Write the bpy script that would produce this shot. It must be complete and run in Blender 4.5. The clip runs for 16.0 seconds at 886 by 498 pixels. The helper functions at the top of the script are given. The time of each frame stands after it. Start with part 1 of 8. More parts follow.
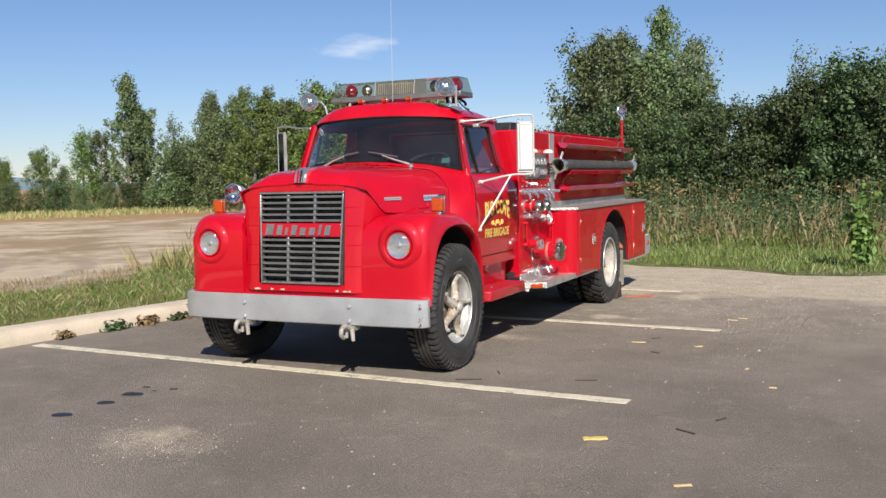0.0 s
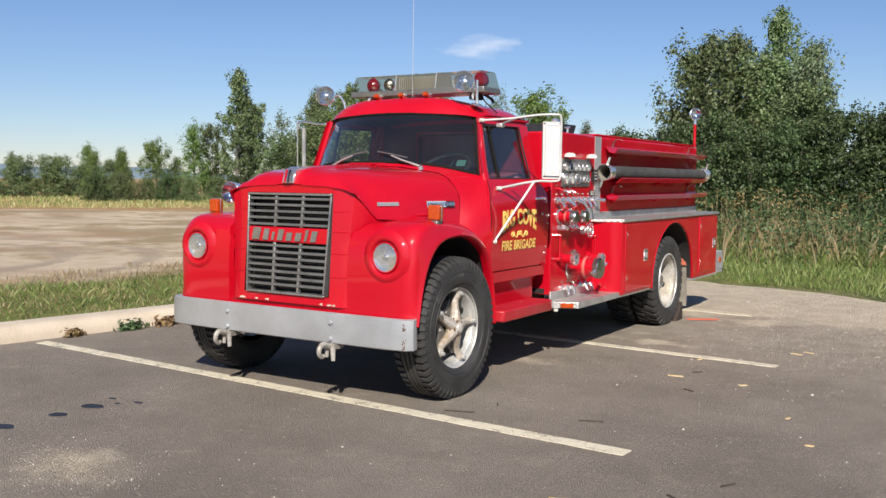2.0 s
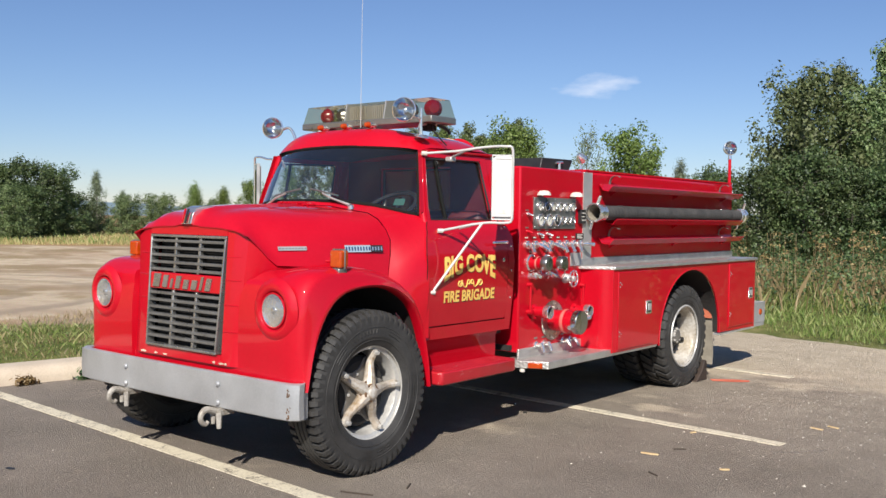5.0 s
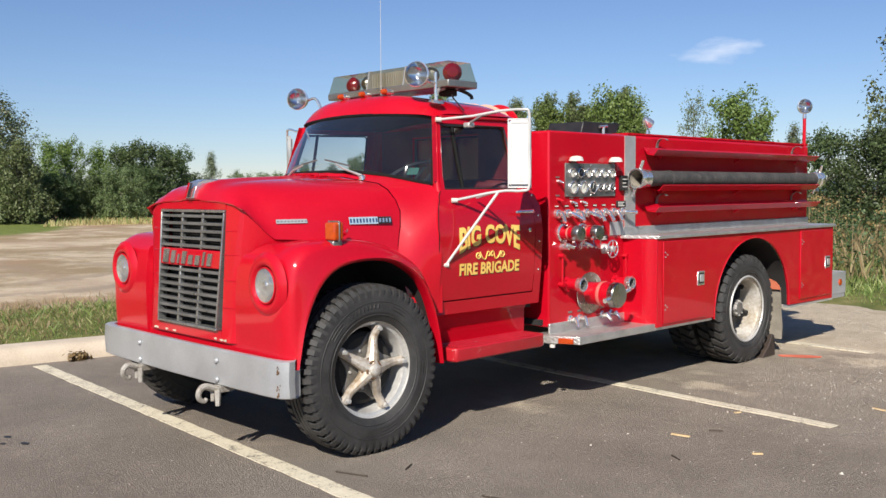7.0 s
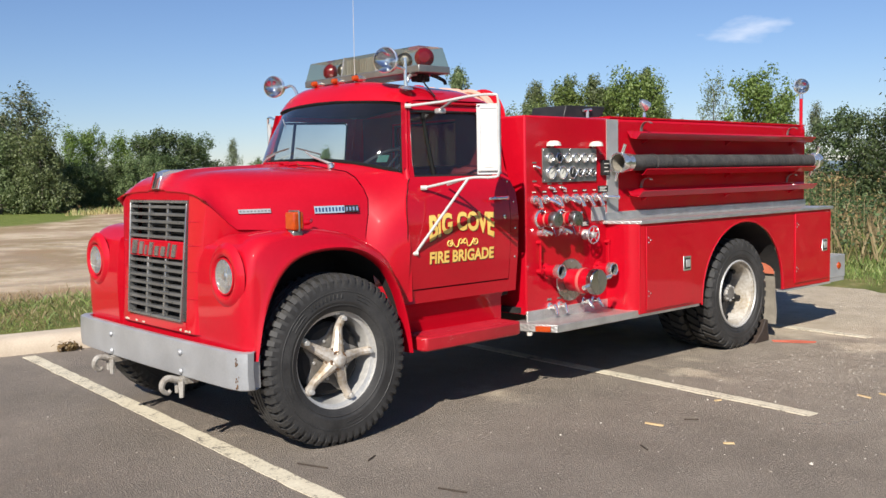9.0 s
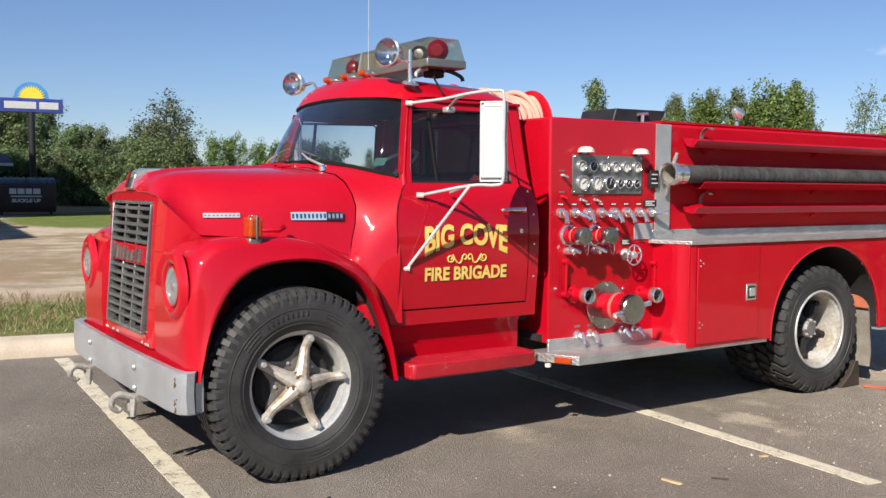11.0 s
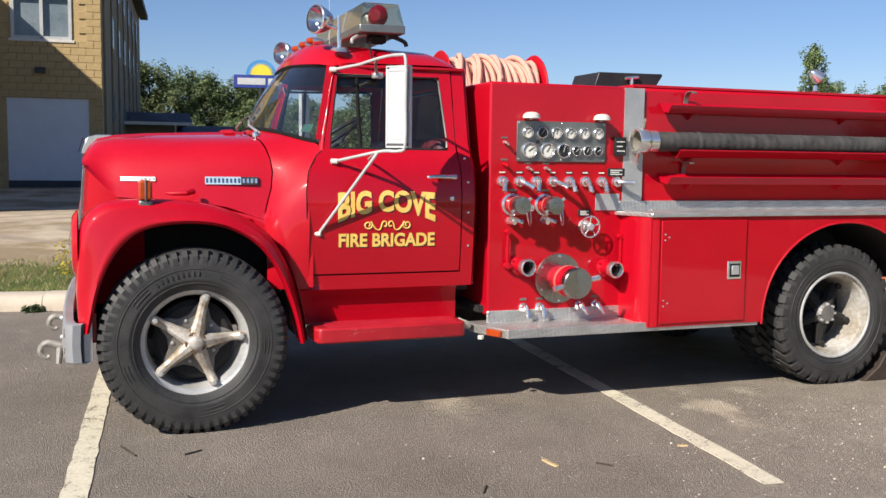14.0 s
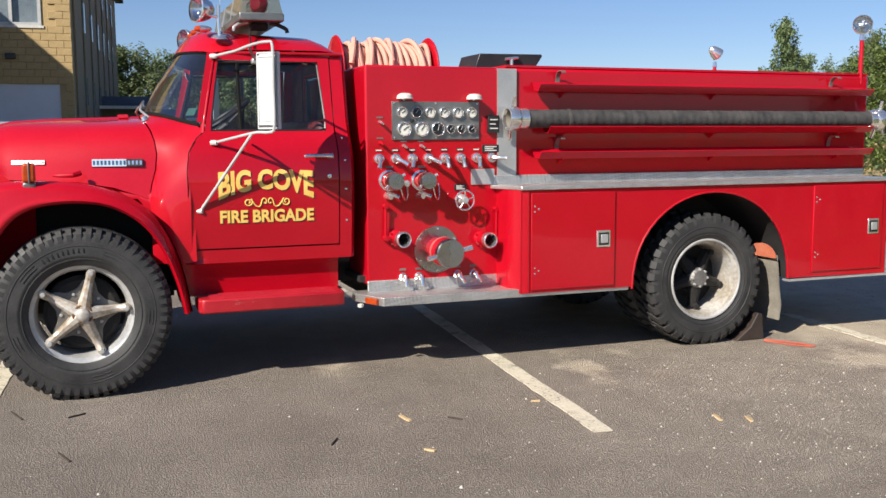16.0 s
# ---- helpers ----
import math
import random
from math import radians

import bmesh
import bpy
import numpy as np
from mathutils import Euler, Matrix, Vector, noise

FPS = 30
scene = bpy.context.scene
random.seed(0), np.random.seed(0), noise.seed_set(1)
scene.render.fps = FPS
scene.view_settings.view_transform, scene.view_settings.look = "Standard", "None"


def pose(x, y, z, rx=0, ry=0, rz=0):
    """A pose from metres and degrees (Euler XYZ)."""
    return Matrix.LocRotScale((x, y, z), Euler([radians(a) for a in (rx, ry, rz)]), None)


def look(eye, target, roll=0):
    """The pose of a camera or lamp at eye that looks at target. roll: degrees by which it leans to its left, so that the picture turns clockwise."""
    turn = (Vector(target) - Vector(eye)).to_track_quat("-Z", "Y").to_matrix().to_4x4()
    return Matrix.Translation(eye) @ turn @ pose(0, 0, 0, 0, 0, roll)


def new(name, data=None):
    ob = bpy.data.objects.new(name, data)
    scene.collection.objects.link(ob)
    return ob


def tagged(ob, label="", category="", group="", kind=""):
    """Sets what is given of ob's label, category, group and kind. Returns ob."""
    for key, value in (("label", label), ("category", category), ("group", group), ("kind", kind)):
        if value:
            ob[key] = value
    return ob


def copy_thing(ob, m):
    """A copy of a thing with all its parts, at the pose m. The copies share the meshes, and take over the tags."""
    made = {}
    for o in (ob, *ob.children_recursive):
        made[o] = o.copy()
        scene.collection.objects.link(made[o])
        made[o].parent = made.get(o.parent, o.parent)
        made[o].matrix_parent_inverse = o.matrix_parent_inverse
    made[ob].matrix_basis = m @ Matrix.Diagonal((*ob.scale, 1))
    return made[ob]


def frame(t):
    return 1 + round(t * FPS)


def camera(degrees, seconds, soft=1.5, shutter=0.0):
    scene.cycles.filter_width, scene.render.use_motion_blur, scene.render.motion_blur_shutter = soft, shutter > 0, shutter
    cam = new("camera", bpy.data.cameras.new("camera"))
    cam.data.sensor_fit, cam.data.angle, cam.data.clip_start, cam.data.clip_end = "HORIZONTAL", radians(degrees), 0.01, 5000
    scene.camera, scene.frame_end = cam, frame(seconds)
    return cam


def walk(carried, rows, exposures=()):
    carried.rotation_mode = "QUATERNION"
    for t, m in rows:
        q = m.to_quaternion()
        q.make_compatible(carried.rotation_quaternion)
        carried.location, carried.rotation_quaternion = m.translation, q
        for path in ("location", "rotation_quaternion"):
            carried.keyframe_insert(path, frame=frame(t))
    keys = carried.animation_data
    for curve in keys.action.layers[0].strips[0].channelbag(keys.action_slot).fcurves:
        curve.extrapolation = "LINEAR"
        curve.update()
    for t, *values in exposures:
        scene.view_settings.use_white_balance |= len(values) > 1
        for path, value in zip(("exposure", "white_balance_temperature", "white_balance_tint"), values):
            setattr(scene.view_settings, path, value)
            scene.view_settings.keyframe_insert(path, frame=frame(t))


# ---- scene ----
cam = camera(50.2, 16.0)
PATH = [
    (0, (-0.209, -0.279, 1.517), (-1.054, 1.528, 1.367), -1.2),
    (0.5, (-0.186, 0.054, 1.504), (-1.079, 1.837, 1.358), -0.9),
    (1, (-0.083, 0.321, 1.516), (-1.053, 2.063, 1.36), -0.9),
    (1.5, (0.093, 0.581, 1.536), (-0.941, 2.287, 1.383), 0.4),
    (2, (0.16, 0.835, 1.544), (-0.898, 2.525, 1.396), 0.6),
    (2.5, (0.217, 1.122, 1.577), (-0.896, 2.779, 1.453), 0.3),
    (3, (0.313, 1.345, 1.583), (-0.834, 2.979, 1.464), -0.2),
    (3.5, (0.457, 1.591, 1.587), (-0.72, 3.203, 1.462), 0.0),
    (4, (0.495, 1.849, 1.563), (-0.693, 3.455, 1.477), 0.6),
    (4.2, (0.524, 1.969, 1.572), (-0.681, 3.564, 1.506), 0.9),
    (6.3, (0.879, 2.769, 1.55), (-0.473, 4.239, 1.452), -0.1),
    (6.5, (0.9, 2.849, 1.539), (-0.475, 4.298, 1.436), -0.2),
    (7, (0.974, 3.003, 1.541), (-0.465, 4.386, 1.417), -0.4),
    (7.5, (1.097, 3.128, 1.545), (-0.394, 4.454, 1.413), -0.3),
    (8, (1.134, 3.169, 1.541), (-0.356, 4.496, 1.402), -0.3),
    (8.5, (1.157, 3.218, 1.549), (-0.316, 4.563, 1.409), -0.2),
    (9, (1.165, 3.324, 1.554), (-0.312, 4.664, 1.398), -1.1),
    (9.2, (1.149, 3.399, 1.542), (-0.339, 4.725, 1.385), -1.2),
    (11.3, (1.161, 4.626, 1.511), (-0.515, 5.711, 1.394), 0.4),
    (11.5, (1.195, 4.743, 1.522), (-0.485, 5.824, 1.414), 0.3),
    (12, (1.346, 5.049, 1.531), (-0.376, 6.059, 1.407), -0.3),
    (12.5, (1.477, 5.334, 1.531), (-0.295, 6.249, 1.376), -0.0),
    (13, (1.552, 5.633, 1.502), (-0.285, 6.413, 1.369), 0.8),
    (13.5, (1.713, 5.923, 1.501), (-0.166, 6.591, 1.353), 0.8),
    (14, (1.904, 6.048, 1.491), (0.03, 6.722, 1.303), 0.7),
    (14.5, (2.131, 6.11, 1.513), (0.267, 6.81, 1.322), 0.4),
    (15, (2.314, 6.21, 1.513), (0.445, 6.898, 1.327), 0.0),
    (15.5, (2.48, 6.38, 1.504), (0.615, 7.073, 1.305), 0.2),
    (16, (2.496, 6.577, 1.493), (0.634, 7.269, 1.261), -0.3),
]
walk(cam, [(t, look(eye, target, roll)) for t, eye, target, roll in PATH], [(0.0, 0.45), (8.0, 0.51), (16.0, 0.57)])

# ---- world, sun ----
SUN = Vector((0.70, -1.15, 1.0)).normalized()
world = bpy.data.worlds.new("world")
scene.world = world
world.use_nodes = True
wn = world.node_tree
sky = wn.nodes.new("ShaderNodeTexSky")
sky.sky_type, sky.sun_disc = "NISHITA", False
sky.sun_elevation, sky.sun_rotation = math.asin(SUN.z), math.atan2(SUN.x, SUN.y)
sky.air_density, sky.dust_density, sky.ozone_density = 1.0, 0.0, 5.0
tone = wn.nodes.new("ShaderNodeMix")
tone.data_type, tone.blend_type = "RGBA", "MULTIPLY"
tone.inputs[0].default_value, tone.inputs[7].default_value = 1.0, (0.96, 0.96, 1.10, 1)
wn.links.new(sky.outputs[0], tone.inputs[6])
wn.links.new(tone.outputs[2], wn.nodes["Background"].inputs[0])
wn.nodes["Background"].inputs[1].default_value = 0.064
sun = new("sun", bpy.data.lights.new("sun", "SUN"))
sun.data.energy, sun.data.angle, sun.data.color = 5.0, radians(0.53), (1.0, 0.94, 0.85)
sun.matrix_world = look((20, -30, 30), Vector((20, -30, 30)) - SUN)


# ---- materials ----
def nodes_of(name):
    m = bpy.data.materials.new(name)
    m.use_nodes = True
    t = m.node_tree
    return m, t, t.nodes["Principled BSDF"]


def noise_node(t, scale, detail=4.0, rough=0.6, source="Object"):
    co = t.nodes.new("ShaderNodeTexCoord")
    n = t.nodes.new("ShaderNodeTexNoise")
    n.inputs["Scale"].default_value, n.inputs["Detail"].default_value, n.inputs["Roughness"].default_value = scale, detail, rough
    t.links.new(co.outputs[source], n.inputs["Vector"])
    return n


def ramp(t, source, stops):
    r = t.nodes.new("ShaderNodeValToRGB")
    e = r.color_ramp.elements
    while len(e) < len(stops):
        e.new(0.5)
    for k, (p, c) in zip(e, stops):
        k.position, k.color = p, (*c, 1) if len(c) == 3 else c
    t.links.new(source, r.inputs[0])
    return r


def mix(t, fac, a, b, kind="MIX"):
    n = t.nodes.new("ShaderNodeMix")
    n.data_type, n.blend_type = "RGBA", kind
    for k, v in ((0, fac), (6, a), (7, b)):
        if hasattr(v, "is_output"):
            t.links.new(v, n.inputs[k])
        else:
            n.inputs[k].default_value = v if k == 0 else (*v, 1)
    return n.outputs[2]


def math_node(t, op, a, b=0.0, clamp=False):
    n = t.nodes.new("ShaderNodeMath")
    n.operation, n.use_clamp = op, clamp
    for k, v in enumerate((a, b)):
        if hasattr(v, "is_output"):
            t.links.new(v, n.inputs[k])
        else:
            n.inputs[k].default_value = v
    return n.outputs[0]


def bump(t, p, height, strength, distance):
    b = t.nodes.new("ShaderNodeBump")
    b.inputs["Strength"].default_value, b.inputs["Distance"].default_value = strength, distance
    t.links.new(height, b.inputs["Height"])
    t.links.new(b.outputs[0], p.inputs["Normal"])


def surface(name, dark, light, rough=0.5, metal=0.0, scale=4.0, grain=90.0, relief=0.15, coat=0.0, spread=0.12, depth=0.002):
    """A painted, metal, rubber or stone surface: colour between dark and light at two scales, with fine relief."""
    m, t, p = nodes_of(name)
    big, small = noise_node(t, scale), noise_node(t, grain, 3)
    both = math_node(t, "ADD", math_node(t, "MULTIPLY", big.outputs["Fac"], 0.65), math_node(t, "MULTIPLY", small.outputs["Fac"], 0.35))
    t.links.new(ramp(t, both, [(0.32, dark), (0.68, light)]).outputs[0], p.inputs["Base Color"])
    rr = ramp(t, big.outputs["Fac"], [(0.3, (max(rough - spread, 0.02),) * 3), (0.7, (min(rough + spread, 1),) * 3)])
    t.links.new(rr.outputs[0], p.inputs["Roughness"])
    p.inputs["Metallic"].default_value, p.inputs["Coat Weight"].default_value = metal, coat
    p.inputs["Coat Roughness"].default_value = 0.04
    if relief:
        bump(t, p, small.outputs["Fac"], relief, depth)
    return m


RED = surface("red_paint", (0.41, 0.0012, 0.010), (0.48, 0.0025, 0.015), 0.5, 0, 1.6, 40, 0.02, 0.8, 0.08, 0.0006)
RED.node_tree.nodes["Principled BSDF"].inputs["Specular IOR Level"].default_value = 0.12
def worn_red():
    m, t, p = nodes_of("worn_red_paint")
    co, mp = t.nodes.new("ShaderNodeTexCoord"), t.nodes.new("ShaderNodeMapping")
    mp.inputs["Scale"].default_value = (9, 2.2, 14)
    t.links.new(co.outputs["Object"], mp.inputs[0])
    n = t.nodes.new("ShaderNodeTexNoise")
    n.inputs["Scale"].default_value, n.inputs["Detail"].default_value, n.inputs["Roughness"].default_value = 2.5, 7, 0.75
    t.links.new(mp.outputs[0], n.inputs["Vector"])
    tone = noise_node(t, 5, 4)
    paint = ramp(t, tone.outputs["Fac"], [(0.3, (0.36, 0.003, 0.012)), (0.7, (0.45, 0.012, 0.02))]).outputs[0]
    chips = ramp(t, n.outputs["Fac"], [(0.615, (0, 0, 0)), (0.66, (1, 1, 1))]).outputs[0]
    t.links.new(mix(t, chips, paint, (0.55, 0.36, 0.32)), p.inputs["Base Color"])
    p.inputs["Roughness"].default_value, p.inputs["Coat Weight"].default_value = 0.45, 0.35
    bump(t, p, n.outputs["Fac"], 0.1, 0.002)
    return m


RED_WORN = worn_red()
CHROME = surface("chrome", (0.76, 0.75, 0.73), (0.86, 0.85, 0.83), 0.16, 0.88, 8, 60, 0.01, 0, 0.05)
BRUSHED = surface("brushed_steel", (0.46, 0.46, 0.45), (0.62, 0.62, 0.60), 0.42, 0.6, 6, 120, 0.05)
CAP = surface("dull_chrome_cap", (0.34, 0.34, 0.32), (0.48, 0.48, 0.45), 0.3, 1, 8, 60, 0.03)
SLAT = surface("grey_grille_slat", (0.13, 0.13, 0.128), (0.22, 0.22, 0.215), 0.36, 0.5, 8, 60, 0.03)
FRAME = surface("worn_grille_chrome", (0.26, 0.26, 0.255), (0.40, 0.40, 0.39), 0.28, 0.75, 8, 60, 0.03)
PLATE = surface("dark_grey_casting", (0.13, 0.12, 0.11), (0.28, 0.265, 0.245), 0.5, 0.4, 9, 60, 0.2)
WEB = surface("dull_aluminium_casting", (0.13, 0.115, 0.095), (0.27, 0.26, 0.24), 0.5, 0.35, 10, 60, 0.25)
BOWL = surface("lamp_reflector", (0.84, 0.85, 0.86), (0.93, 0.94, 0.95), 0.16, 0.8, 30, 60, 0.0)
RUST = surface("rust_stain", (0.07, 0.035, 0.018), (0.20, 0.115, 0.06), 0.85, 0, 30, 90, 0.3)
AGED = surface("aged_lamp_bowl", (0.58, 0.59, 0.60), (0.74, 0.75, 0.76), 0.06, 1.0, 40, 60, 0.0, 0, 0.02)
BOARD = surface("dull_steel_board", (0.20, 0.20, 0.19), (0.30, 0.30, 0.285), 0.36, 0.7, 6, 120, 0.05)
SILVER = surface("silver_painted_steel", (0.40, 0.41, 0.42), (0.52, 0.53, 0.54), 0.42, 0.55, 3, 90, 0.08)
RIM = surface("aluminium_painted_rim", (0.44, 0.43, 0.41), (0.62, 0.61, 0.58), 0.4, 0.4, 9, 60, 0.15)
REAR_RIM = surface("mud_stained_rim", (0.30, 0.24, 0.16), (0.62, 0.60, 0.56), 0.5, 0.25, 5, 40, 0.2)
SPOKE = surface("rust_stained_cast_spoke", (0.30, 0.20, 0.10), (0.58, 0.56, 0.52), 0.45, 0.3, 11, 45, 0.25)
RUBBER = surface("dusty_black_rubber", (0.016, 0.0155, 0.015), (0.052, 0.050, 0.048), 0.6, 0, 5, 90, 0.3)
HOSE_BLACK = surface("black_suction_hose", (0.022, 0.022, 0.022), (0.085, 0.08, 0.075), 0.75, 0, 10, 140, 0.9, 0, 0.1, 0.004)
# near-black for underside parts, and for the shade inside arches and bores
DARK = surface("dark_parts_and_shade", (0.008, 0.008, 0.008), (0.025, 0.022, 0.02), 0.85, 0, 5, 50, 0.3)
SEAL = surface("matt_rubber_seal", (0.006, 0.006, 0.006), (0.014, 0.014, 0.014), 0.9, 0, 9, 90, 0.05)
SEAL.node_tree.nodes["Principled BSDF"].inputs["Specular IOR Level"].default_value = 0.15
BLACK = surface("black_plastic", (0.012, 0.012, 0.013), (0.025, 0.025, 0.026), 0.4, 0, 9, 90, 0.05)
WHITE = surface("white_paint", (0.42, 0.42, 0.405), (0.54, 0.54, 0.52), 0.4, 0, 5, 70, 0.04, 0.5)
SHELL = surface("white_mirror_enamel", (0.53, 0.53, 0.515), (0.62, 0.62, 0.605), 0.35, 0, 5, 70, 0.03, 0.5)
OFFWHITE = surface("dirty_white_paint", (0.50, 0.47, 0.41), (0.74, 0.72, 0.66), 0.5, 0, 14, 70, 0.2)
CREAM = surface("cream_gauge_face", (0.72, 0.70, 0.60), (0.82, 0.80, 0.72), 0.4, 0, 20, 90, 0)
GOLD = surface("gold_lettering", (0.80, 0.50, 0.10), (0.90, 0.62, 0.17), 0.4, 0, 12, 90, 0.02)
AMBER = surface("amber_lens", (0.33, 0.032, 0.002), (0.48, 0.065, 0.004), 0.15, 0, 30, 90, 0.1, 0.6)
OLIVE = surface("dull_olive_metal", (0.22, 0.21, 0.16), (0.34, 0.33, 0.26), 0.45, 0.4, 9, 60, 0.1)
BEACON = surface("dark_red_beacon", (0.14, 0.002, 0.010), (0.20, 0.004, 0.014), 0.2, 0, 20, 90, 0.05, 0.6)
RED_LENS = surface("red_lens", (0.32, 0.006, 0.012), (0.45, 0.015, 0.02), 0.12, 0, 20, 90, 0.05, 0.8)
GASKET = surface("faded_red_gasket", (0.46, 0.08, 0.07), (0.58, 0.16, 0.13), 0.6, 0, 9, 60, 0.1)
PINK_HOSE = surface("pink_rubber_hose", (0.62, 0.30, 0.22), (0.74, 0.40, 0.30), 0.65, 0, 9, 60, 0.15)
RED_VINYL = surface("red_vinyl", (0.06, 0.004, 0.005), (0.10, 0.008, 0.009), 0.5, 0, 6, 80, 0.15)
DASH = surface("pale_grey_dashboard", (0.24, 0.24, 0.245), (0.34, 0.34, 0.345), 0.6, 0, 6, 90, 0.1)
GREY_TRIM = surface("grey_dashboard", (0.10, 0.10, 0.10), (0.16, 0.16, 0.155), 0.6, 0, 6, 90, 0.1)
CONCRETE = surface("kerb_concrete", (0.44, 0.36, 0.27), (0.62, 0.53, 0.42), 0.85, 0, 2.5, 60, 0.6, 0, 0.1, 0.006)
FLAP = surface("dirty_mud_flap", (0.16, 0.14, 0.11), (0.30, 0.27, 0.22), 0.85, 0, 7, 60, 0.4)
ORANGE_FLAP = surface("orange_primer", (0.42, 0.10, 0.05), (0.55, 0.17, 0.09), 0.8, 0, 9, 60, 0.3)


def tread_plate():
    m, t, p = nodes_of("diamond_tread_plate")
    co = t.nodes.new("ShaderNodeTexCoord")
    lines = []
    for turn in (45, -45):
        mp = t.nodes.new("ShaderNodeMapping")
        mp.inputs["Rotation"].default_value = (radians(turn), radians(turn), radians(turn))
        t.links.new(co.outputs["Object"], mp.inputs[0])
        w = t.nodes.new("ShaderNodeTexWave")
        w.inputs["Scale"].default_value = 14
        t.links.new(mp.outputs[0], w.inputs["Vector"])
        lines.append(w.outputs["Fac"])
    bump(t, p, math_node(t, "MAXIMUM", *lines), 0.7, 0.003)
    n = noise_node(t, 6)
    t.links.new(ramp(t, n.outputs["Fac"], [(0.3, (0.50, 0.49, 0.46)), (0.7, (0.68, 0.67, 0.64))]).outputs[0], p.inputs["Base Color"])
    p.inputs["Metallic"].default_value, p.inputs["Roughness"].default_value = 0.75, 0.38
    return m


TREAD = tread_plate()
HOOK = surface("dirty_cast_hook", (0.16, 0.13, 0.10), (0.46, 0.44, 0.40), 0.55, 0.2, 14, 70, 0.25)


def glass(name, tint, alpha, film_of=0.03, ior=1.65, rise=3.2):
    m, t, p = nodes_of(name)
    out = t.nodes["Material Output"]
    clear, gloss, mixer = t.nodes.new("ShaderNodeBsdfTransparent"), t.nodes.new("ShaderNodeBsdfGlossy"), t.nodes.new("ShaderNodeMixShader")
    edge = t.nodes.new("ShaderNodeLayerWeight")
    base = ((ior - 1) / (ior + 1)) ** 2
    grow = math_node(t, "POWER", edge.outputs["Facing"], rise)
    shine = math_node(t, "ADD", math_node(t, "MULTIPLY", grow, 0.9 - base), base)
    clear.inputs[0].default_value, gloss.inputs["Roughness"].default_value = (*tint, 1), alpha
    t.links.new(shine, mixer.inputs[0])
    t.links.new(clear.outputs[0], mixer.inputs[1])
    t.links.new(gloss.outputs[0], mixer.inputs[2])
    dust, film = t.nodes.new("ShaderNodeBsdfDiffuse"), t.nodes.new("ShaderNodeMixShader")
    dust.inputs[0].default_value = (0.75, 0.74, 0.70, 1)
    haze = noise_node(t, 3, 4)
    t.links.new(ramp(t, haze.outputs["Fac"], [(0.3, (film_of * 0.5,) * 3), (0.7, (film_of * 1.5,) * 3)]).outputs[0], film.inputs[0])
    t.links.new(mixer.outputs[0], film.inputs[1])
    t.links.new(dust.outputs[0], film.inputs[2])
    t.links.new(film.outputs[0], out.inputs["Surface"])
    return m


GLASS = glass("tinted_window_glass", (0.84, 0.88, 0.90), 0.02, 0.006)
WINDSCREEN = glass("windscreen_glass", (0.86, 0.90, 0.92), 0.012, 0.010, 1.65, 2.1)
REAR_GLASS = glass("rear_window_glass", (0.72, 0.76, 0.78), 0.02, 0.0, 1.3)
SMOKED = glass("smoked_clear_plastic", (0.76, 0.73, 0.62), 0.04, 0.006, 1.28)
LENS = glass("clear_lamp_glass", (0.92, 0.94, 0.95), 0.02, 0.008)


# ---- mesh helpers ----
def finish(name, bm, material, parent=None, label="", angle=35, bevel=0.0):
    bmesh.ops.recalc_face_normals(bm, faces=bm.faces)
    me = bpy.data.meshes.new(name)
    bm.to_mesh(me)
    bm.free()
    me.materials.append(material)
    for f in me.polygons:
        f.use_smooth = True
    me.set_sharp_from_angle(angle=radians(angle))
    ob = new(name, me)
    if parent:
        ob.parent = parent
    if bevel:
        b = ob.modifiers.new("bevel", "BEVEL")
        b.width, b.segments, b.limit_method, b.angle_limit = bevel, 2, "ANGLE", radians(50)
    if label:
        ob["label"] = label
    return ob


def part(name, bm, material, parent, label="", angle=35, bevel=0.0):
    return finish(name, bm, material, parent, label, angle, bevel)


def thing(name, place, label, category, group="", turn=0.0):
    ob = new(name)
    ob.matrix_world = pose(*place, 0, 0, turn)
    return tagged(ob, label, category, group)


def box(bm, x0, x1, y0, y1, z0, z1):
    v = [bm.verts.new((x, y, z)) for x in (x0, x1) for y in (y0, y1) for z in (z0, z1)]
    for q in ((0, 1, 3, 2), (4, 6, 7, 5), (0, 4, 5, 1), (2, 3, 7, 6), (0, 2, 6, 4), (1, 5, 7, 3)):
        bm.faces.new([v[k] for k in q])
    return bm


def boxed(*a):
    return box(bmesh.new(), *a)


def frame_of(d):
    d = Vector(d).normalized()
    a = d.orthogonal().normalized()
    return a, d.cross(a)


def tube(bm, pts, r, n=10, caps=True):
    """A round tube of radius r (or one radius a point) along points."""
    pts = [Vector(p) for p in pts]
    rings = []
    a = None
    for i, p in enumerate(pts):
        d = (pts[min(i + 1, len(pts) - 1)] - pts[max(i - 1, 0)]).normalized()
        if a is None:
            a, b = frame_of(d)
        else:
            a = (a - d * a.dot(d)).normalized()
            b = d.cross(a)
        rr = float(r[i] if isinstance(r, (list, tuple)) else r)
        rings.append([bm.verts.new(p + rr * (math.cos(k * math.tau / n) * a + math.sin(k * math.tau / n) * b)) for k in range(n)])
    for u, v in zip(rings, rings[1:]):
        for k in range(n):
            bm.faces.new((u[k], u[(k + 1) % n], v[(k + 1) % n], v[k]))
    if caps:
        bm.faces.new(rings[0]), bm.faces.new(rings[-1])
    return bm


